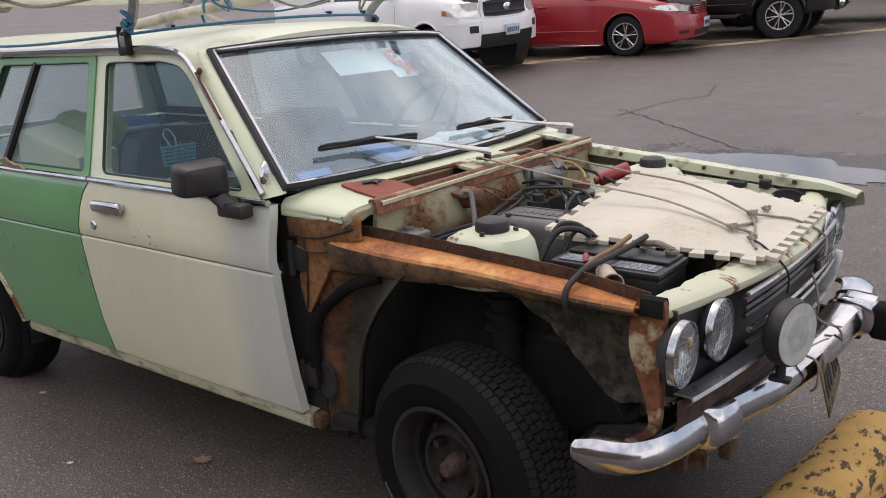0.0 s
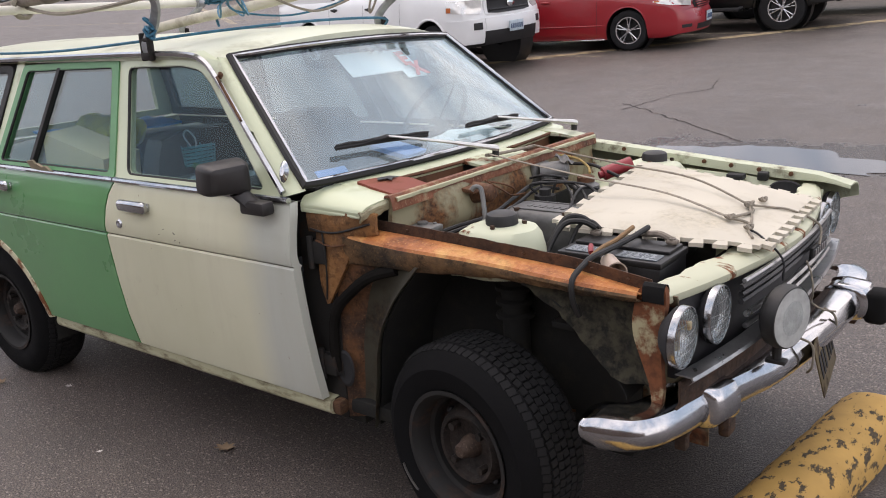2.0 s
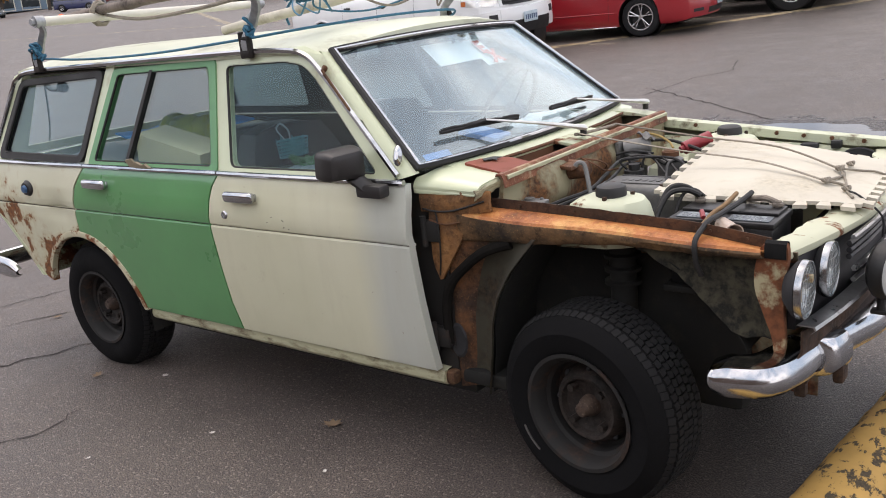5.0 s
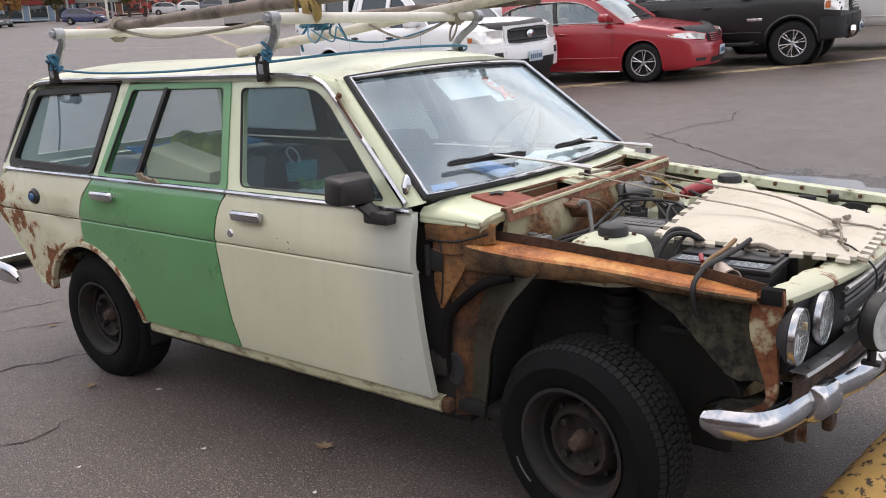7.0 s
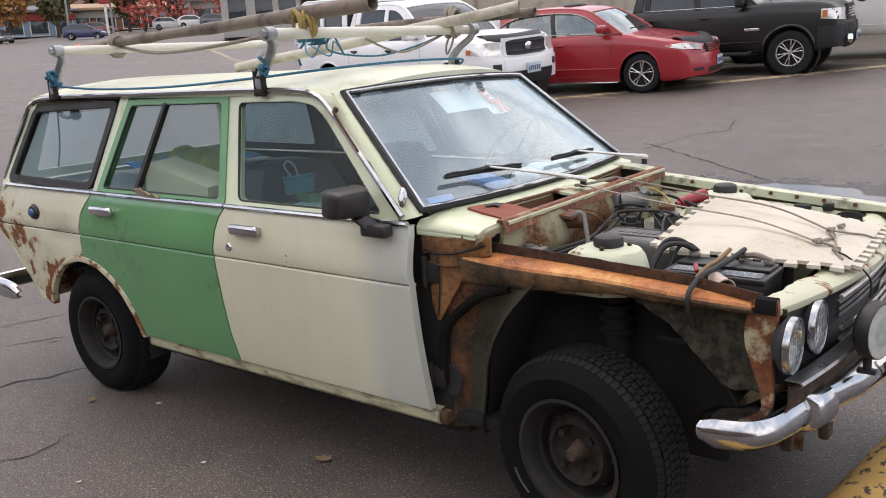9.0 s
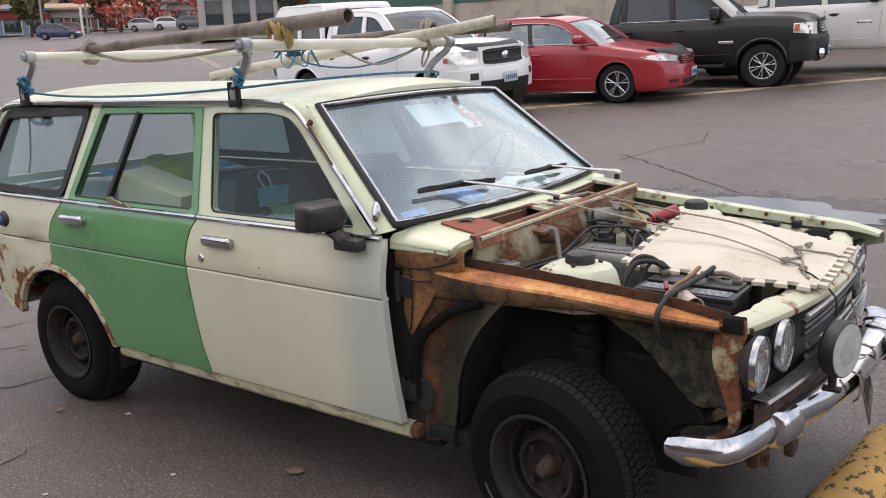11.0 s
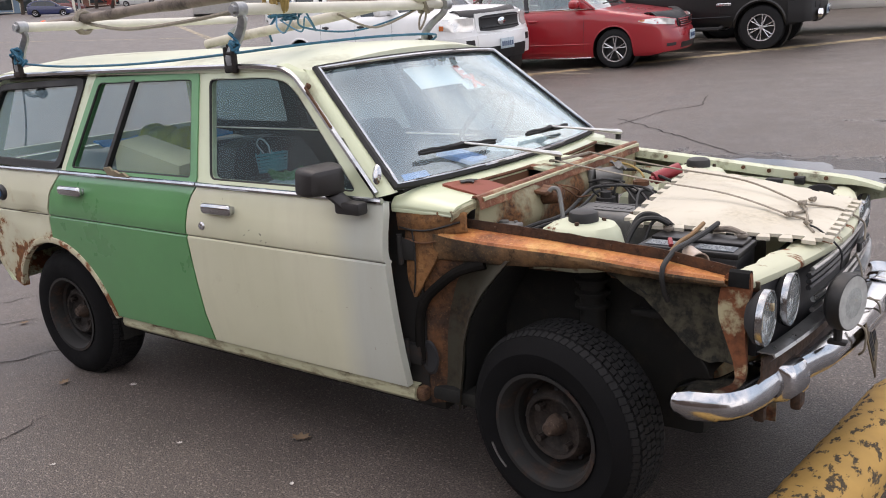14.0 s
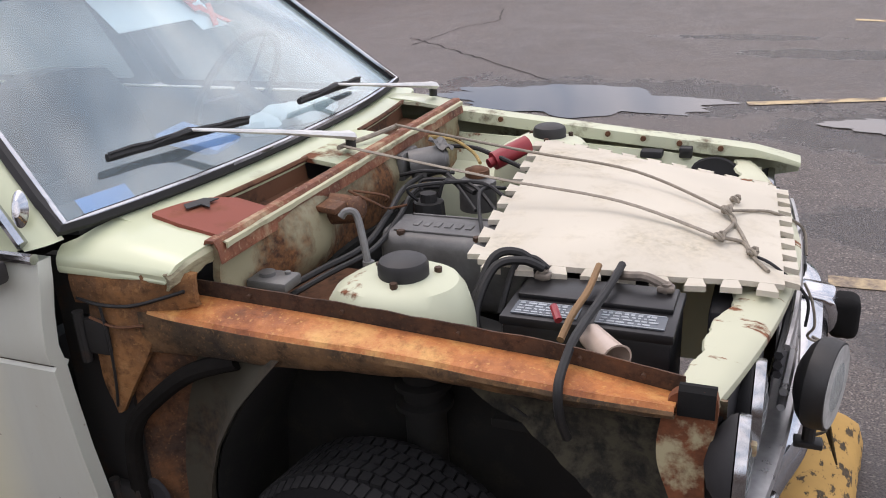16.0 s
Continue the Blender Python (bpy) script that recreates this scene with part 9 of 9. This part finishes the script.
def crack(pts, w):
    bm = bmesh.new()
    rng_ = random.Random(len(pts) * 7 + int(pts[0][0] * 10))
    fine = []
    for (a, b) in zip(pts, pts[1:]):
        a, b = Vector(a), Vector(b)
        n = max(3, int((b - a).length / 0.07))
        for i in range(n):
            p = a.lerp(b, i / n)
            fine.append(p + Vector((rng_.uniform(-1, 1), rng_.uniform(-1, 1))) * 0.022)
    fine.append(Vector(pts[-1]))
    prev = None
    for i, p in enumerate(fine):
        d = (fine[min(i + 1, len(fine) - 1)] - fine[max(i - 1, 0)]).normalized()
        s = Vector((-d.y, d.x)) * w * rng_.uniform(0.12, 0.45) * (0.4 if i in (0, len(fine) - 1) else 1)
        q = [bm.verts.new((r_.x, r_.y, lie(r_.x, r_.y) + 0.003)) for r_ in (p + s, p - s)]
        if prev:
            bm.faces.new((prev[0], prev[1], q[1], q[0]))
        prev = q
    return single("crack", bm, M["crack"], "dark jagged crack in the asphalt", "crack", "cracks", "structure")


crack([(-3.03, 6.48), (-2.37, 5.97), (-1.61, 5.30), (-1.16, 4.94)], 0.030)
crack([(-2.86, 6.06), (-2.67, 7.02), (-2.37, 7.46), (-2.55, 8.19)], 0.022)
crack([(-4.3, -1.55), (-3.6, -1.25), (-3.05, -1.02), (-2.89, -0.68), (-2.6, -0.45)], 0.020)
crack([(-2.35, -1.60), (-2.18, -1.42), (-2.15, -1.25), (-2.19, -1.12)], 0.014)
crack([(-5.4, -0.9), (-4.04, -0.54), (-3.94, -0.16)], 0.014)
crack([(-5.0, -1.25), (-3.66, -0.73), (-3.49, -0.41)], 0.012)

M["water"] = mat("puddle_water", (0.030, 0.030, 0.032), 0.03, vary=0.05, bumps=0.0)
M["damp"] = mat("damp_asphalt", (0.046, 0.038, 0.035), 0.26, vary=0.4, scale=5, fine=90, bumps=0.12, rvary=0.5)


def blot(name, c, rx, ry, seed, m_, label, up):
    bm = bmesh.new()
    n = 96
    ctr = bm.verts.new((c[0], c[1], lie(*c) + up))
    vs = []
    for i in range(n):
        a = 2 * math.pi * i / n
        k = 1 + 0.42 * noise.noise((math.cos(a) * 1.7 + seed, math.sin(a) * 1.7, seed)) + 0.26 * noise.noise((math.cos(a) * 5, math.sin(a) * 5, seed + 4)) + 0.10 * noise.noise((math.cos(a) * 13, math.sin(a) * 13, seed + 8))
        x, y = c[0] + rx * k * math.cos(a), c[1] + ry * k * math.sin(a)
        vs.append(bm.verts.new((x, y, lie(x, y) + up)))
    for i in range(n):
        bm.faces.new((ctr, vs[i], vs[(i + 1) % n]))
    return single(name, bm, m_, label, "puddle", "puddles", "structure")


blot("puddle", (-0.90, 4.42), 1.02, 0.40, 2.0, M["water"], "shallow puddle mirroring the sky", 0.004)
blot("puddle", (1.55, 4.05), 0.62, 0.2, 6.0, M["water"], "shallow puddle mirroring the sky", 0.004)

# fallen leaves and scraps
M["leaf_dry"] = mat("dry_leaf", (0.22, 0.15, 0.09), 0.8, vary=0.3, scale=40)
M["scrap"] = mat("pale_scrap", (0.55, 0.53, 0.5), 0.8)


def leaf(x, y, size, turn, m_, name="leaf", label="dry curled brown leaf lying on the asphalt"):
    bm = bmesh.new()
    out = [(1.0, 0), (0.55, 0.25), (0.62, 0.62), (0.15, 0.40), (-0.2, 0.75), (-0.35, 0.30), (-0.9, 0.25), (-0.6, 0.0), (-0.85, -0.35), (-0.3, -0.28), (-0.1, -0.7), (0.2, -0.35), (0.6, -0.55), (0.5, -0.2)]
    c_, s_ = math.cos(turn), math.sin(turn)
    pts = [(x + size * (u * c_ - v * s_), y + size * (u * s_ + v * c_), lie(x, y) + 0.006 + size * 0.35 * (u * u * 0.5 + abs(v) * 0.6)) for u, v in out]
    ctr = bm.verts.new((x, y, lie(x, y) + 0.004))
    vs = [bm.verts.new(p) for p in pts]
    for i in range(len(vs)):
        bm.faces.new((ctr, vs[i], vs[(i + 1) % len(vs)]))
    return single(name, bm, m_, label, "leaf" if name == "leaf" else "scrap", "leaves on the ground" if name == "leaf" else "")


leaf(-1.083, -0.738, 0.045, 0.4, M["leaf_dry"])
leaf(-2.45, -0.88, 0.035, 2.0, M["leaf_dry"])
leaf(-3.48, -0.50, 0.030, 1.2, M["leaf_dry"])
leaf(-1.468, -1.0, 0.014, 0.8, M["scrap"], "scrap", "tiny pale scrap lying on the asphalt")
leaf(-0.866, -1.0, 0.013, 2.2, M["scrap"], "scrap", "tiny pale scrap lying on the asphalt")
leaf(-2.13, -0.74, 0.02, 0.2, M["scrap"], "scrap", "tiny pale scrap lying on the asphalt")
leaf(-1.75, -1.35, 0.012, 1.2, M["scrap"], "scrap", "tiny pale scrap lying on the asphalt")

# ---- green metal shed behind the trucks ----
M["shed_green"] = mat("green_sheet_metal", (0.025, 0.085, 0.065), 0.55, vary=0.15, scale=2)
M["shed_beige"] = stained("beige_plaster", (0.36, 0.32, 0.26), (0.22, 0.2, 0.17), 0.5, 0.7, 0.8, 0.9, 2.0, 40, bumps=0.2)
shed = tagged(new("wall_shed"), "green corrugated shed wall over a beige base", "wall", "", "structure")
bm = bmesh.new()
box(bm, (-7.4, 23.2, 2.15), (30, 0.3, 2.2), 0.0, pose(0, 0, 0, 0, 0, 6))
part("wall_base", bm, M["shed_beige"], shed)
bm = bmesh.new()
d = Vector((math.cos(radians(6)), math.sin(radians(6)), 0))
nrm = Vector((d.y, -d.x, 0))
cols = []
for i in range(241):
    t = -15 + 30 * i / 240
    o = 0.17 + (0.03 if (i // 2) % 2 else 0.0)
    cols.append(Vector((-7.4, 23.2, 0.25)) + d * t + nrm * o)
sheet(bm, [[c_ + Vector((0, 0, z)) for c_ in cols] for z in (3.0, 4.5)], (0, 0.05, 0))
part("metal_cladding", bm, M["shed_green"], shed)
for t in (-9.0, -1.5, 5.5):
    bm = bmesh.new()
    c_ = Vector((-7.4, 23.2, 0.25)) + d * t + nrm * 0.25
    box(bm, (c_.x, c_.y, 2.55), (0.35, 0.2, 3.9), 0.02, pose(0, 0, 0, 0, 0, 6))
    part("pier", bm, M["shed_beige"], shed)


# ---- far side of the car park ----
def hatch_extras(v, body, sh):
    for s in (-1, 1):
        sh.wrap("headlamp", M["lens"], v, sh.x1 - 0.4, 0.5, lambda t: 0.66 - 0.04 * t, lambda t: 0.74 + 0.02 * t, s, 0.006)


HATCH = dict(wb=2.65, width=1.78, r=0.33, rim=0.21, front=0.88, rear=0.85, sill=0.22, arch=0.05, style="five", nose=0.12, bow=0.22,
             deck=[(-2.17, 0.92), (-2.10, 1.05), (0.6, 1.0), (1.0, 1.01), (1.6, 0.93), (1.95, 0.86), (2.13, 0.74), (2.205, 0.60)],
             cabs=[dict(prof=[(1.05, 1.0), (0.65, 1.28), (0.25, 1.47), (-0.2, 1.54), (-0.8, 1.545), (-1.3, 1.51), (-1.75, 1.32), (-2.05, 1.05)], zb=0.98, wb=0.83, wt=0.62, roof=(0.28, -1.4),
                        dlo=[(0.80, 1.02), (0.54, 1.23), (0.20, 1.40), (-0.2, 1.46), (-0.8, 1.465), (-1.22, 1.43), (-1.55, 1.28), (-1.70, 1.05)],
                        posts=[((-0.25, 1.0), (-0.32, 1.50), 0.04, "k"), ((-1.15, 1.0), (-1.18, 1.48), 0.04, "k")])],
             seams=(0.85, -0.3), handles=(-0.1,), handle_z=0.85, mirror=(0.7, 1.08), plate=0.5, extras=hatch_extras)


def far_at(x, y, heading):
    return Matrix.Translation((x, y, lie(x, y))) @ pose(0, 0, 0, 2.5, 0.8, heading)


for x, y, hd, c, lab in ((-84.3, 48.3, 52, (0.010, 0.018, 0.075), "blue hatchback parked far across the lot"), (-93.7, 65.7, 50, (0.45, 0.45, 0.45), "silver hatchback parked far across the lot"),
                         (-91.3, 67.7, 48, (0.55, 0.55, 0.54), "pale silver hatchback parked far across the lot"), (-84.6, 66.0, 46, (0.05, 0.06, 0.08), "dark grey hatchback parked far across the lot"),
                         (-102.8, 61.6, 50, (0.16, 0.03, 0.03), "dark red hatchback parked far across the lot"), (-83.1, 68.0, 70, (0.10, 0.10, 0.10), "grey hatchback parked far across the lot"),
                         (-79.6, 71.5, 70, (0.5, 0.5, 0.5), "white hatchback parked far across the lot"), (-101.0, 47.5, 0, (0.04, 0.05, 0.05), "dark hatchback parked by the far kerb")):
    vehicle("hatchback", lab, "car", far_at(x, y, hd), HATCH, vpaint("far_paint", c), "cars across the lot")


def shop(name, at, w, dp, h, wall, roof, band, label, doors=3):
    """A low shop: walls, band, roof, windows and a door."""
    v = thing(name, label, "building", "shops")
    bm = bmesh.new()
    box(bm, (0, 0, h / 2), (w, dp, h), 0.0)
    part("wall", bm, wall, v)
    bm = bmesh.new()
    plate(bm, [(-w / 2 - 0.5, -dp / 2 - 1.2, h), (w / 2 + 0.5, -dp / 2 - 1.2, h), (w / 2 + 0.5, dp / 2, h + 1.3), (-w / 2 - 0.5, dp / 2, h + 1.3)], (0, 0, 0.3))
    part("roof", bm, roof, v)
    bm = bmesh.new()
    box(bm, (0, -dp / 2 - 0.15, h - 0.55), (w, 0.3, 1.1), 0.03)
    part("sign_band", bm, band, v)
    n = max(3, int(w / 3.2))
    for i in range(n):
        x = -w / 2 + (i + 0.5) * w / n
        bm = bmesh.new()
        box(bm, (x, -dp / 2 - 0.02, 1.35 if i % doors else 1.1), (w / n * 0.7, 0.12, 1.7 if i % doors else 2.2), 0.02)
        wd = part("window" if i % doors else "door", bm, M["tint"], v)
        bm = bmesh.new()
        ring(bm, [(x - w / n * 0.38, -dp / 2 - 0.10, 0.1), (x + w / n * 0.38, -dp / 2 - 0.10, 0.1), (x + w / n * 0.38, -dp / 2 - 0.10, 2.35), (x - w / n * 0.38, -dp / 2 - 0.10, 2.35)],
             [(x - w / n * 0.34, -dp / 2 - 0.10, 0.2), (x + w / n * 0.34, -dp / 2 - 0.10, 0.2), (x + w / n * 0.34, -dp / 2 - 0.10, 2.25), (x - w / n * 0.34, -dp / 2 - 0.10, 2.25)], (0, 0.08, 0))
        part("window_frame", bm, M["bar_white"], wd)
    v.matrix_world = at
    return v


brick = stained("far_brick", (0.22, 0.10, 0.07), (0.14, 0.08, 0.06), 0.45, 0.6, 0.85, 0.9, 1.0, 20)
grey_wall = mat("far_grey_wall", (0.34, 0.33, 0.31), 0.8)
red_band = mat("red_fascia", (0.28, 0.03, 0.025), 0.5)
blue_wall = mat("blue_shopfront", (0.16, 0.24, 0.32), 0.5)
tan_roof = mat("tan_roof", (0.36, 0.24, 0.15), 0.85, vary=0.2)
dark_roof = mat("grey_roof", (0.14, 0.14, 0.145), 0.8)
for nm, x, y, w, dp, h, wall, roof, band, lab in (("shop", -123.8, 63.4, 13, 10, 3.3, blue_wall, dark_roof, red_band, "low blue shop with a red fascia and glass front"),
                                                   ("shop", -118.0, 74.2, 14, 10, 2.9, brick, tan_roof, grey_wall, "low brick shop with a tan roof"),
                                                   ("shop", -118.0, 37.4, 20, 12, 3.0, brick, dark_roof, red_band, "low dark brick shop by the far trees"),
                                                   ("shop", -110.1, 92.0, 18, 12, 2.9, grey_wall, dark_roof, grey_wall, "low grey shop at the far end of the lot"),
                                                   ("shop", -78.9, 98.6, 26, 12, 3.2, grey_wall, dark_roof, grey_wall, "low grey building with a pale gable")):
    shop(nm, Matrix.Translation((x, y, lie(x, min(y, 110)) - 0.1)) @ pose(0, 0, 0, 0, 0, 58), w, dp, h, wall, roof, band, lab)
# nearer white-roofed kiosk
bm = bmesh.new()
k0 = Matrix.Translation((-44.1, 37.1, lie(-44.1, 37.1))) @ pose(0, 0, 0, 0, 0, 50)
ko = thing("kiosk", "small grey kiosk with a white gabled canopy", "kiosk")
box(bm, (0, 0, 1.5), (5, 4, 3.0), 0.02)
part("wall", bm, grey_wall, ko)
bm = bmesh.new()
plate(bm, [(-3.2, -2.6, 3.0), (3.2, -2.6, 3.0), (3.2, 0, 4.3), (-3.2, 0, 4.3)], (0, 0, 0.15))
plate(bm, [(-3.2, 0, 4.3), (3.2, 0, 4.3), (3.2, 2.6, 3.0), (-3.2, 2.6, 3.0)], (0, 0, 0.15))
part("roof", bm, M["bar_white"], ko)
for x in (-1.5, 0.2, 1.7):
    bm = bmesh.new()
    box(bm, (x, -2.02, 1.7), (1.1, 0.08, 1.5), 0.01)
    part("window", bm, M["tint"], ko)
ko.matrix_world = k0


def foliage(name, c1, c2):
    m, nt, b = nodes_of(name)
    geo = nt.nodes.new("ShaderNodeNewGeometry")
    n = tex_noise(nt, 0.8, 4.0)
    c = mixc(nt, geo.outputs["Random Per Island"], c1, c2)
    c = mixc(nt, ramp(nt, n, [(0.35, (0, 0, 0)), (0.7, (0.5, 0.5, 0.5))]), c, tuple(q * 0.5 for q in c1))
    nt.links.new(c, b.inputs["Base Color"])
    b.inputs["Roughness"].default_value = 0.8
    return m


M["bark"] = mat("bark", (0.07, 0.055, 0.045), 0.9, vary=0.3, bumps=0.6)
FOL = {"red": foliage("red_leaves", (0.42, 0.07, 0.06), (0.56, 0.17, 0.13)), "orange": foliage("orange_leaves", (0.26, 0.12, 0.03), (0.36, 0.20, 0.06)),
       "olive": foliage("olive_leaves", (0.07, 0.08, 0.03), (0.16, 0.13, 0.05)), "dark": foliage("dark_conifer", (0.015, 0.035, 0.02), (0.035, 0.055, 0.03)),
       "brown": foliage("brown_leaves", (0.14, 0.07, 0.04), (0.22, 0.12, 0.06))}


def tree_mesh(kind, h, rad, seed, n=420):
    rg = random.Random(seed)
    tb = bmesh.new()
    if kind == "column":
        tube(tb, [(0, 0, 0), (0, 0, h * 0.5), (0, 0, h * 0.9)], [0.16, 0.12, 0.03], 7)
    else:
        tube(tb, [(0, 0, 0), (0.1, 0.05, h * 0.3), (0, 0.1, h * 0.62), (0.05, 0, h * 0.85)], [0.24, 0.19, 0.11, 0.03], 7)
        for k in range(7):
            a = k * 2.4 + rg.random()
            z = h * (0.28 + 0.06 * k)
            tube(tb, [(0, 0, z), (rad * 0.4 * math.cos(a), rad * 0.4 * math.sin(a), z + h * 0.10), (rad * 0.8 * math.cos(a), rad * 0.8 * math.sin(a), z + h * 0.22)], [0.09, 0.06, 0.02], 5)
    verts, faces = [], []
    for _ in range(n):
        while True:
            p = Vector((rg.uniform(-1, 1), rg.uniform(-1, 1), rg.uniform(-1, 1)))
            if 0.25 < p.length < 1:
                break
        if kind == "column":
            z = h * (0.08 + 0.90 * (p.z + 1) / 2)
            w = rad * (1 - ((p.z + 1) / 2) ** 2.2)
        else:
            z = h * ((0.50 if kind == "low" else 0.62) + (0.46 if kind == "low" else 0.37) * p.z)
            w = rad * (0.75 + 0.35 * noise.noise((p.x * 2 + seed, p.y * 2, p.z * 2)))
        c = Vector((p.x * w, p.y * w, z))
        s = rg.uniform(0.22, 0.50) * (0.55 if kind == "column" else 1.0)
        a, b = Vector((rg.gauss(0, 1), rg.gauss(0, 1), rg.gauss(0, 1))).normalized(), Vector((rg.gauss(0, 1), rg.gauss(0, 1), rg.gauss(0, 1)))
        b = (b - a * a.dot(b)).normalized()
        i = len(verts)
        m_ = a.cross(b) * s * 0.3
        verts += [c + a * s, c + b * s * 0.7 + m_, c - a * s, c - b * s * 0.7 + m_]
        faces += [(i, i + 1, i + 2, i + 3)]
    return tb, verts, faces


def tree(kind, at, h, rad, seed, fol, label):
    t = thing("tree", label, "tree", "far trees")
    tb, verts, faces = tree_mesh(kind, h, rad, seed)
    part("trunk", tb, M["bark"], t)
    me = bpy.data.meshes.new("crown")
    me.from_pydata([tuple(v) for v in verts], [], faces)
    me.materials.append(FOL[fol])
    cr = new("crown", me)
    cr.parent = t
    t.matrix_world = at
    return t


rg = random.Random(12)
TREES = [("round", -104.7, 42.6, 8, 4.2, "orange"), ("round", -101.9, 49.4, 7, 3.4, "orange"), ("round", -106.7, 58.0, 6.5, 2.6, "olive"), ("round", -102.8, 65.9, 6, 2.2, "olive"), ("low", -96.1, 63.7, 11, 4.6, "red"), ("low", -94.1, 68.1, 12, 4.8, "red"),
         ("low", -91.2, 73.1, 12, 4.6, "red"), ("round", -93.8, 84.7, 4.5, 2.8, "brown"), ("round", -90.8, 88.6, 5, 3.0, "brown"), ("column", -84.2, 81.0, 8, 1.3, "dark"), ("column", -81.3, 83.1, 8.5, 1.3, "dark"),
         ("column", -103.7, 73.7, 7, 1.2, "dark"), ("round", -79.2, 87.9, 7, 3.4, "olive"), ("round", -74.2, 92.9, 8, 3.8, "brown"), ("round", -62.1, 73.9, 7, 3.0, "olive"), ("round", -56.0, 81.7, 9, 4.0, "brown")]
LAB = {"orange": "orange-leaved autumn tree across the car park", "olive": "thin olive-leaved tree across the car park", "red": "large red-leaved autumn tree across the car park",
       "brown": "brown-leaved autumn bush across the car park", "dark": "dark columnar conifer across the car park"}
for i, (k, x, y, h, rd, f) in enumerate(TREES):
    tree(k, Matrix.Translation((x, y, lie(x, min(y, 110)))), h, rd, 30 + i, f, LAB[f])
# lamp and sign poles
M["pole_grey"] = mat("grey_pole", (0.25, 0.25, 0.26), 0.5, 0.3)
for x, y, h in ((-98.1, 54.6, 11), (-96.6, 59.5, 8), (-85.4, 74.7, 12)):
    p_ = thing("street_lamp", "slim grey street lamp across the car park", "street lamp", "street lamps")
    bm = bmesh.new()
    cyl(bm, (0, 0, 0), (0, 0, h), 0.14, 0.08, n=10)
    part("post", bm, M["pole_grey"], p_)
    bm = bmesh.new()
    tube(bm, spline([(0, 0, h - 0.1), (0.6, 0, h + 0.3), (1.5, 0, h + 0.35)], 4), 0.05, 6)
    box(bm, (1.7, 0, h + 0.33), (0.6, 0.25, 0.12), 0.03)
    part("lamp_head", bm, M["pole_grey"], p_)
    p_.matrix_world = Matrix.Translation((x, y, lie(x, y)))
sg = thing("shop_sign", "tall shop sign with pale and red panels", "sign")
bm = bmesh.new()
box(bm, (0, 0, 3.2), (0.3, 0.3, 6.4), 0.02)
part("post", bm, M["bar_white"], sg)
for z, m_ in ((5.6, M["bar_white"]), (4.2, red_band)):
    bm = bmesh.new()
    box(bm, (0, -0.2, z), (1.3, 0.25, 1.2), 0.03)
    part("sign_panel", bm, m_, sg)
sg.matrix_world = Matrix.Translation((-95.2, 57.9, lie(-95.2, 57.9))) @ pose(0, 0, 0, 0, 0, 58)

# wooded hill that closes the view
bm = bmesh.new()
rows = []
for i in range(60):
    a = radians(104 + 56 * i / 59)
    row = []
    for k in range(8):
        t = k / 7
        d_ = 175 + 120 * t
        x, y = d_ * math.cos(a) * 1.0, d_ * math.sin(a) * 0.92
        row.append((x, y, 3.0 + 75 * t ** 1.15 * min(1.0, 0.05 + max(0.0, i / 59 - 0.25) * 3.0) * (0.9 + 0.25 * noise.noise((i * 0.12, t, 1)))))
    rows.append(row)
sheet(bm, rows, (0, 0, -1.0))
M["hill"] = stained("wooded_hill", (0.075, 0.055, 0.035), (0.03, 0.035, 0.02), 0.42, 0.58, 0.9, 0.95, 0.08, 0.6, bumps=0.6)
single("backdrop_hill", bm, M["hill"], "brown wooded hillside beyond the town", "hill", kind="structure")
verts, faces = [], []
for _ in range(9000):
    i, t = rg.random(), rg.random() ** 1.3 * 0.75
    a = radians(104 + 56 * i)
    d_ = 175 + 120 * t
    z = 3.0 + 75 * t ** 1.15 * min(1.0, 0.05 + max(0.0, i - 0.25) * 3.0) * (0.9 + 0.25 * noise.noise((i * 59 * 0.12, t, 1)))
    c = Vector((d_ * math.cos(a), d_ * math.sin(a) * 0.92, z + rg.uniform(0.5, 6)))
    s = rg.uniform(0.8, 2.2)
    u, v = Vector((rg.gauss(0, 1), rg.gauss(0, 1), rg.gauss(0, 1))).normalized(), Vector((rg.gauss(0, 1), rg.gauss(0, 1), rg.gauss(0, 1)))
    v = (v - u * u.dot(v)).normalized()
    j = len(verts)
    verts += [tuple(c + u * s), tuple(c + v * s * 0.8), tuple(c - u * s), tuple(c - v * s * 0.8)]
    faces.append((j, j + 1, j + 2, j + 3))
me = bpy.data.meshes.new("far_woods")
me.from_pydata(verts, [], faces)
me.materials.append(foliage("hill_leaves", (0.06, 0.045, 0.03), (0.16, 0.09, 0.05)))
tagged(new("far_woods", me), "brown autumn woods on the far hillside", "woods", "", "stuff")
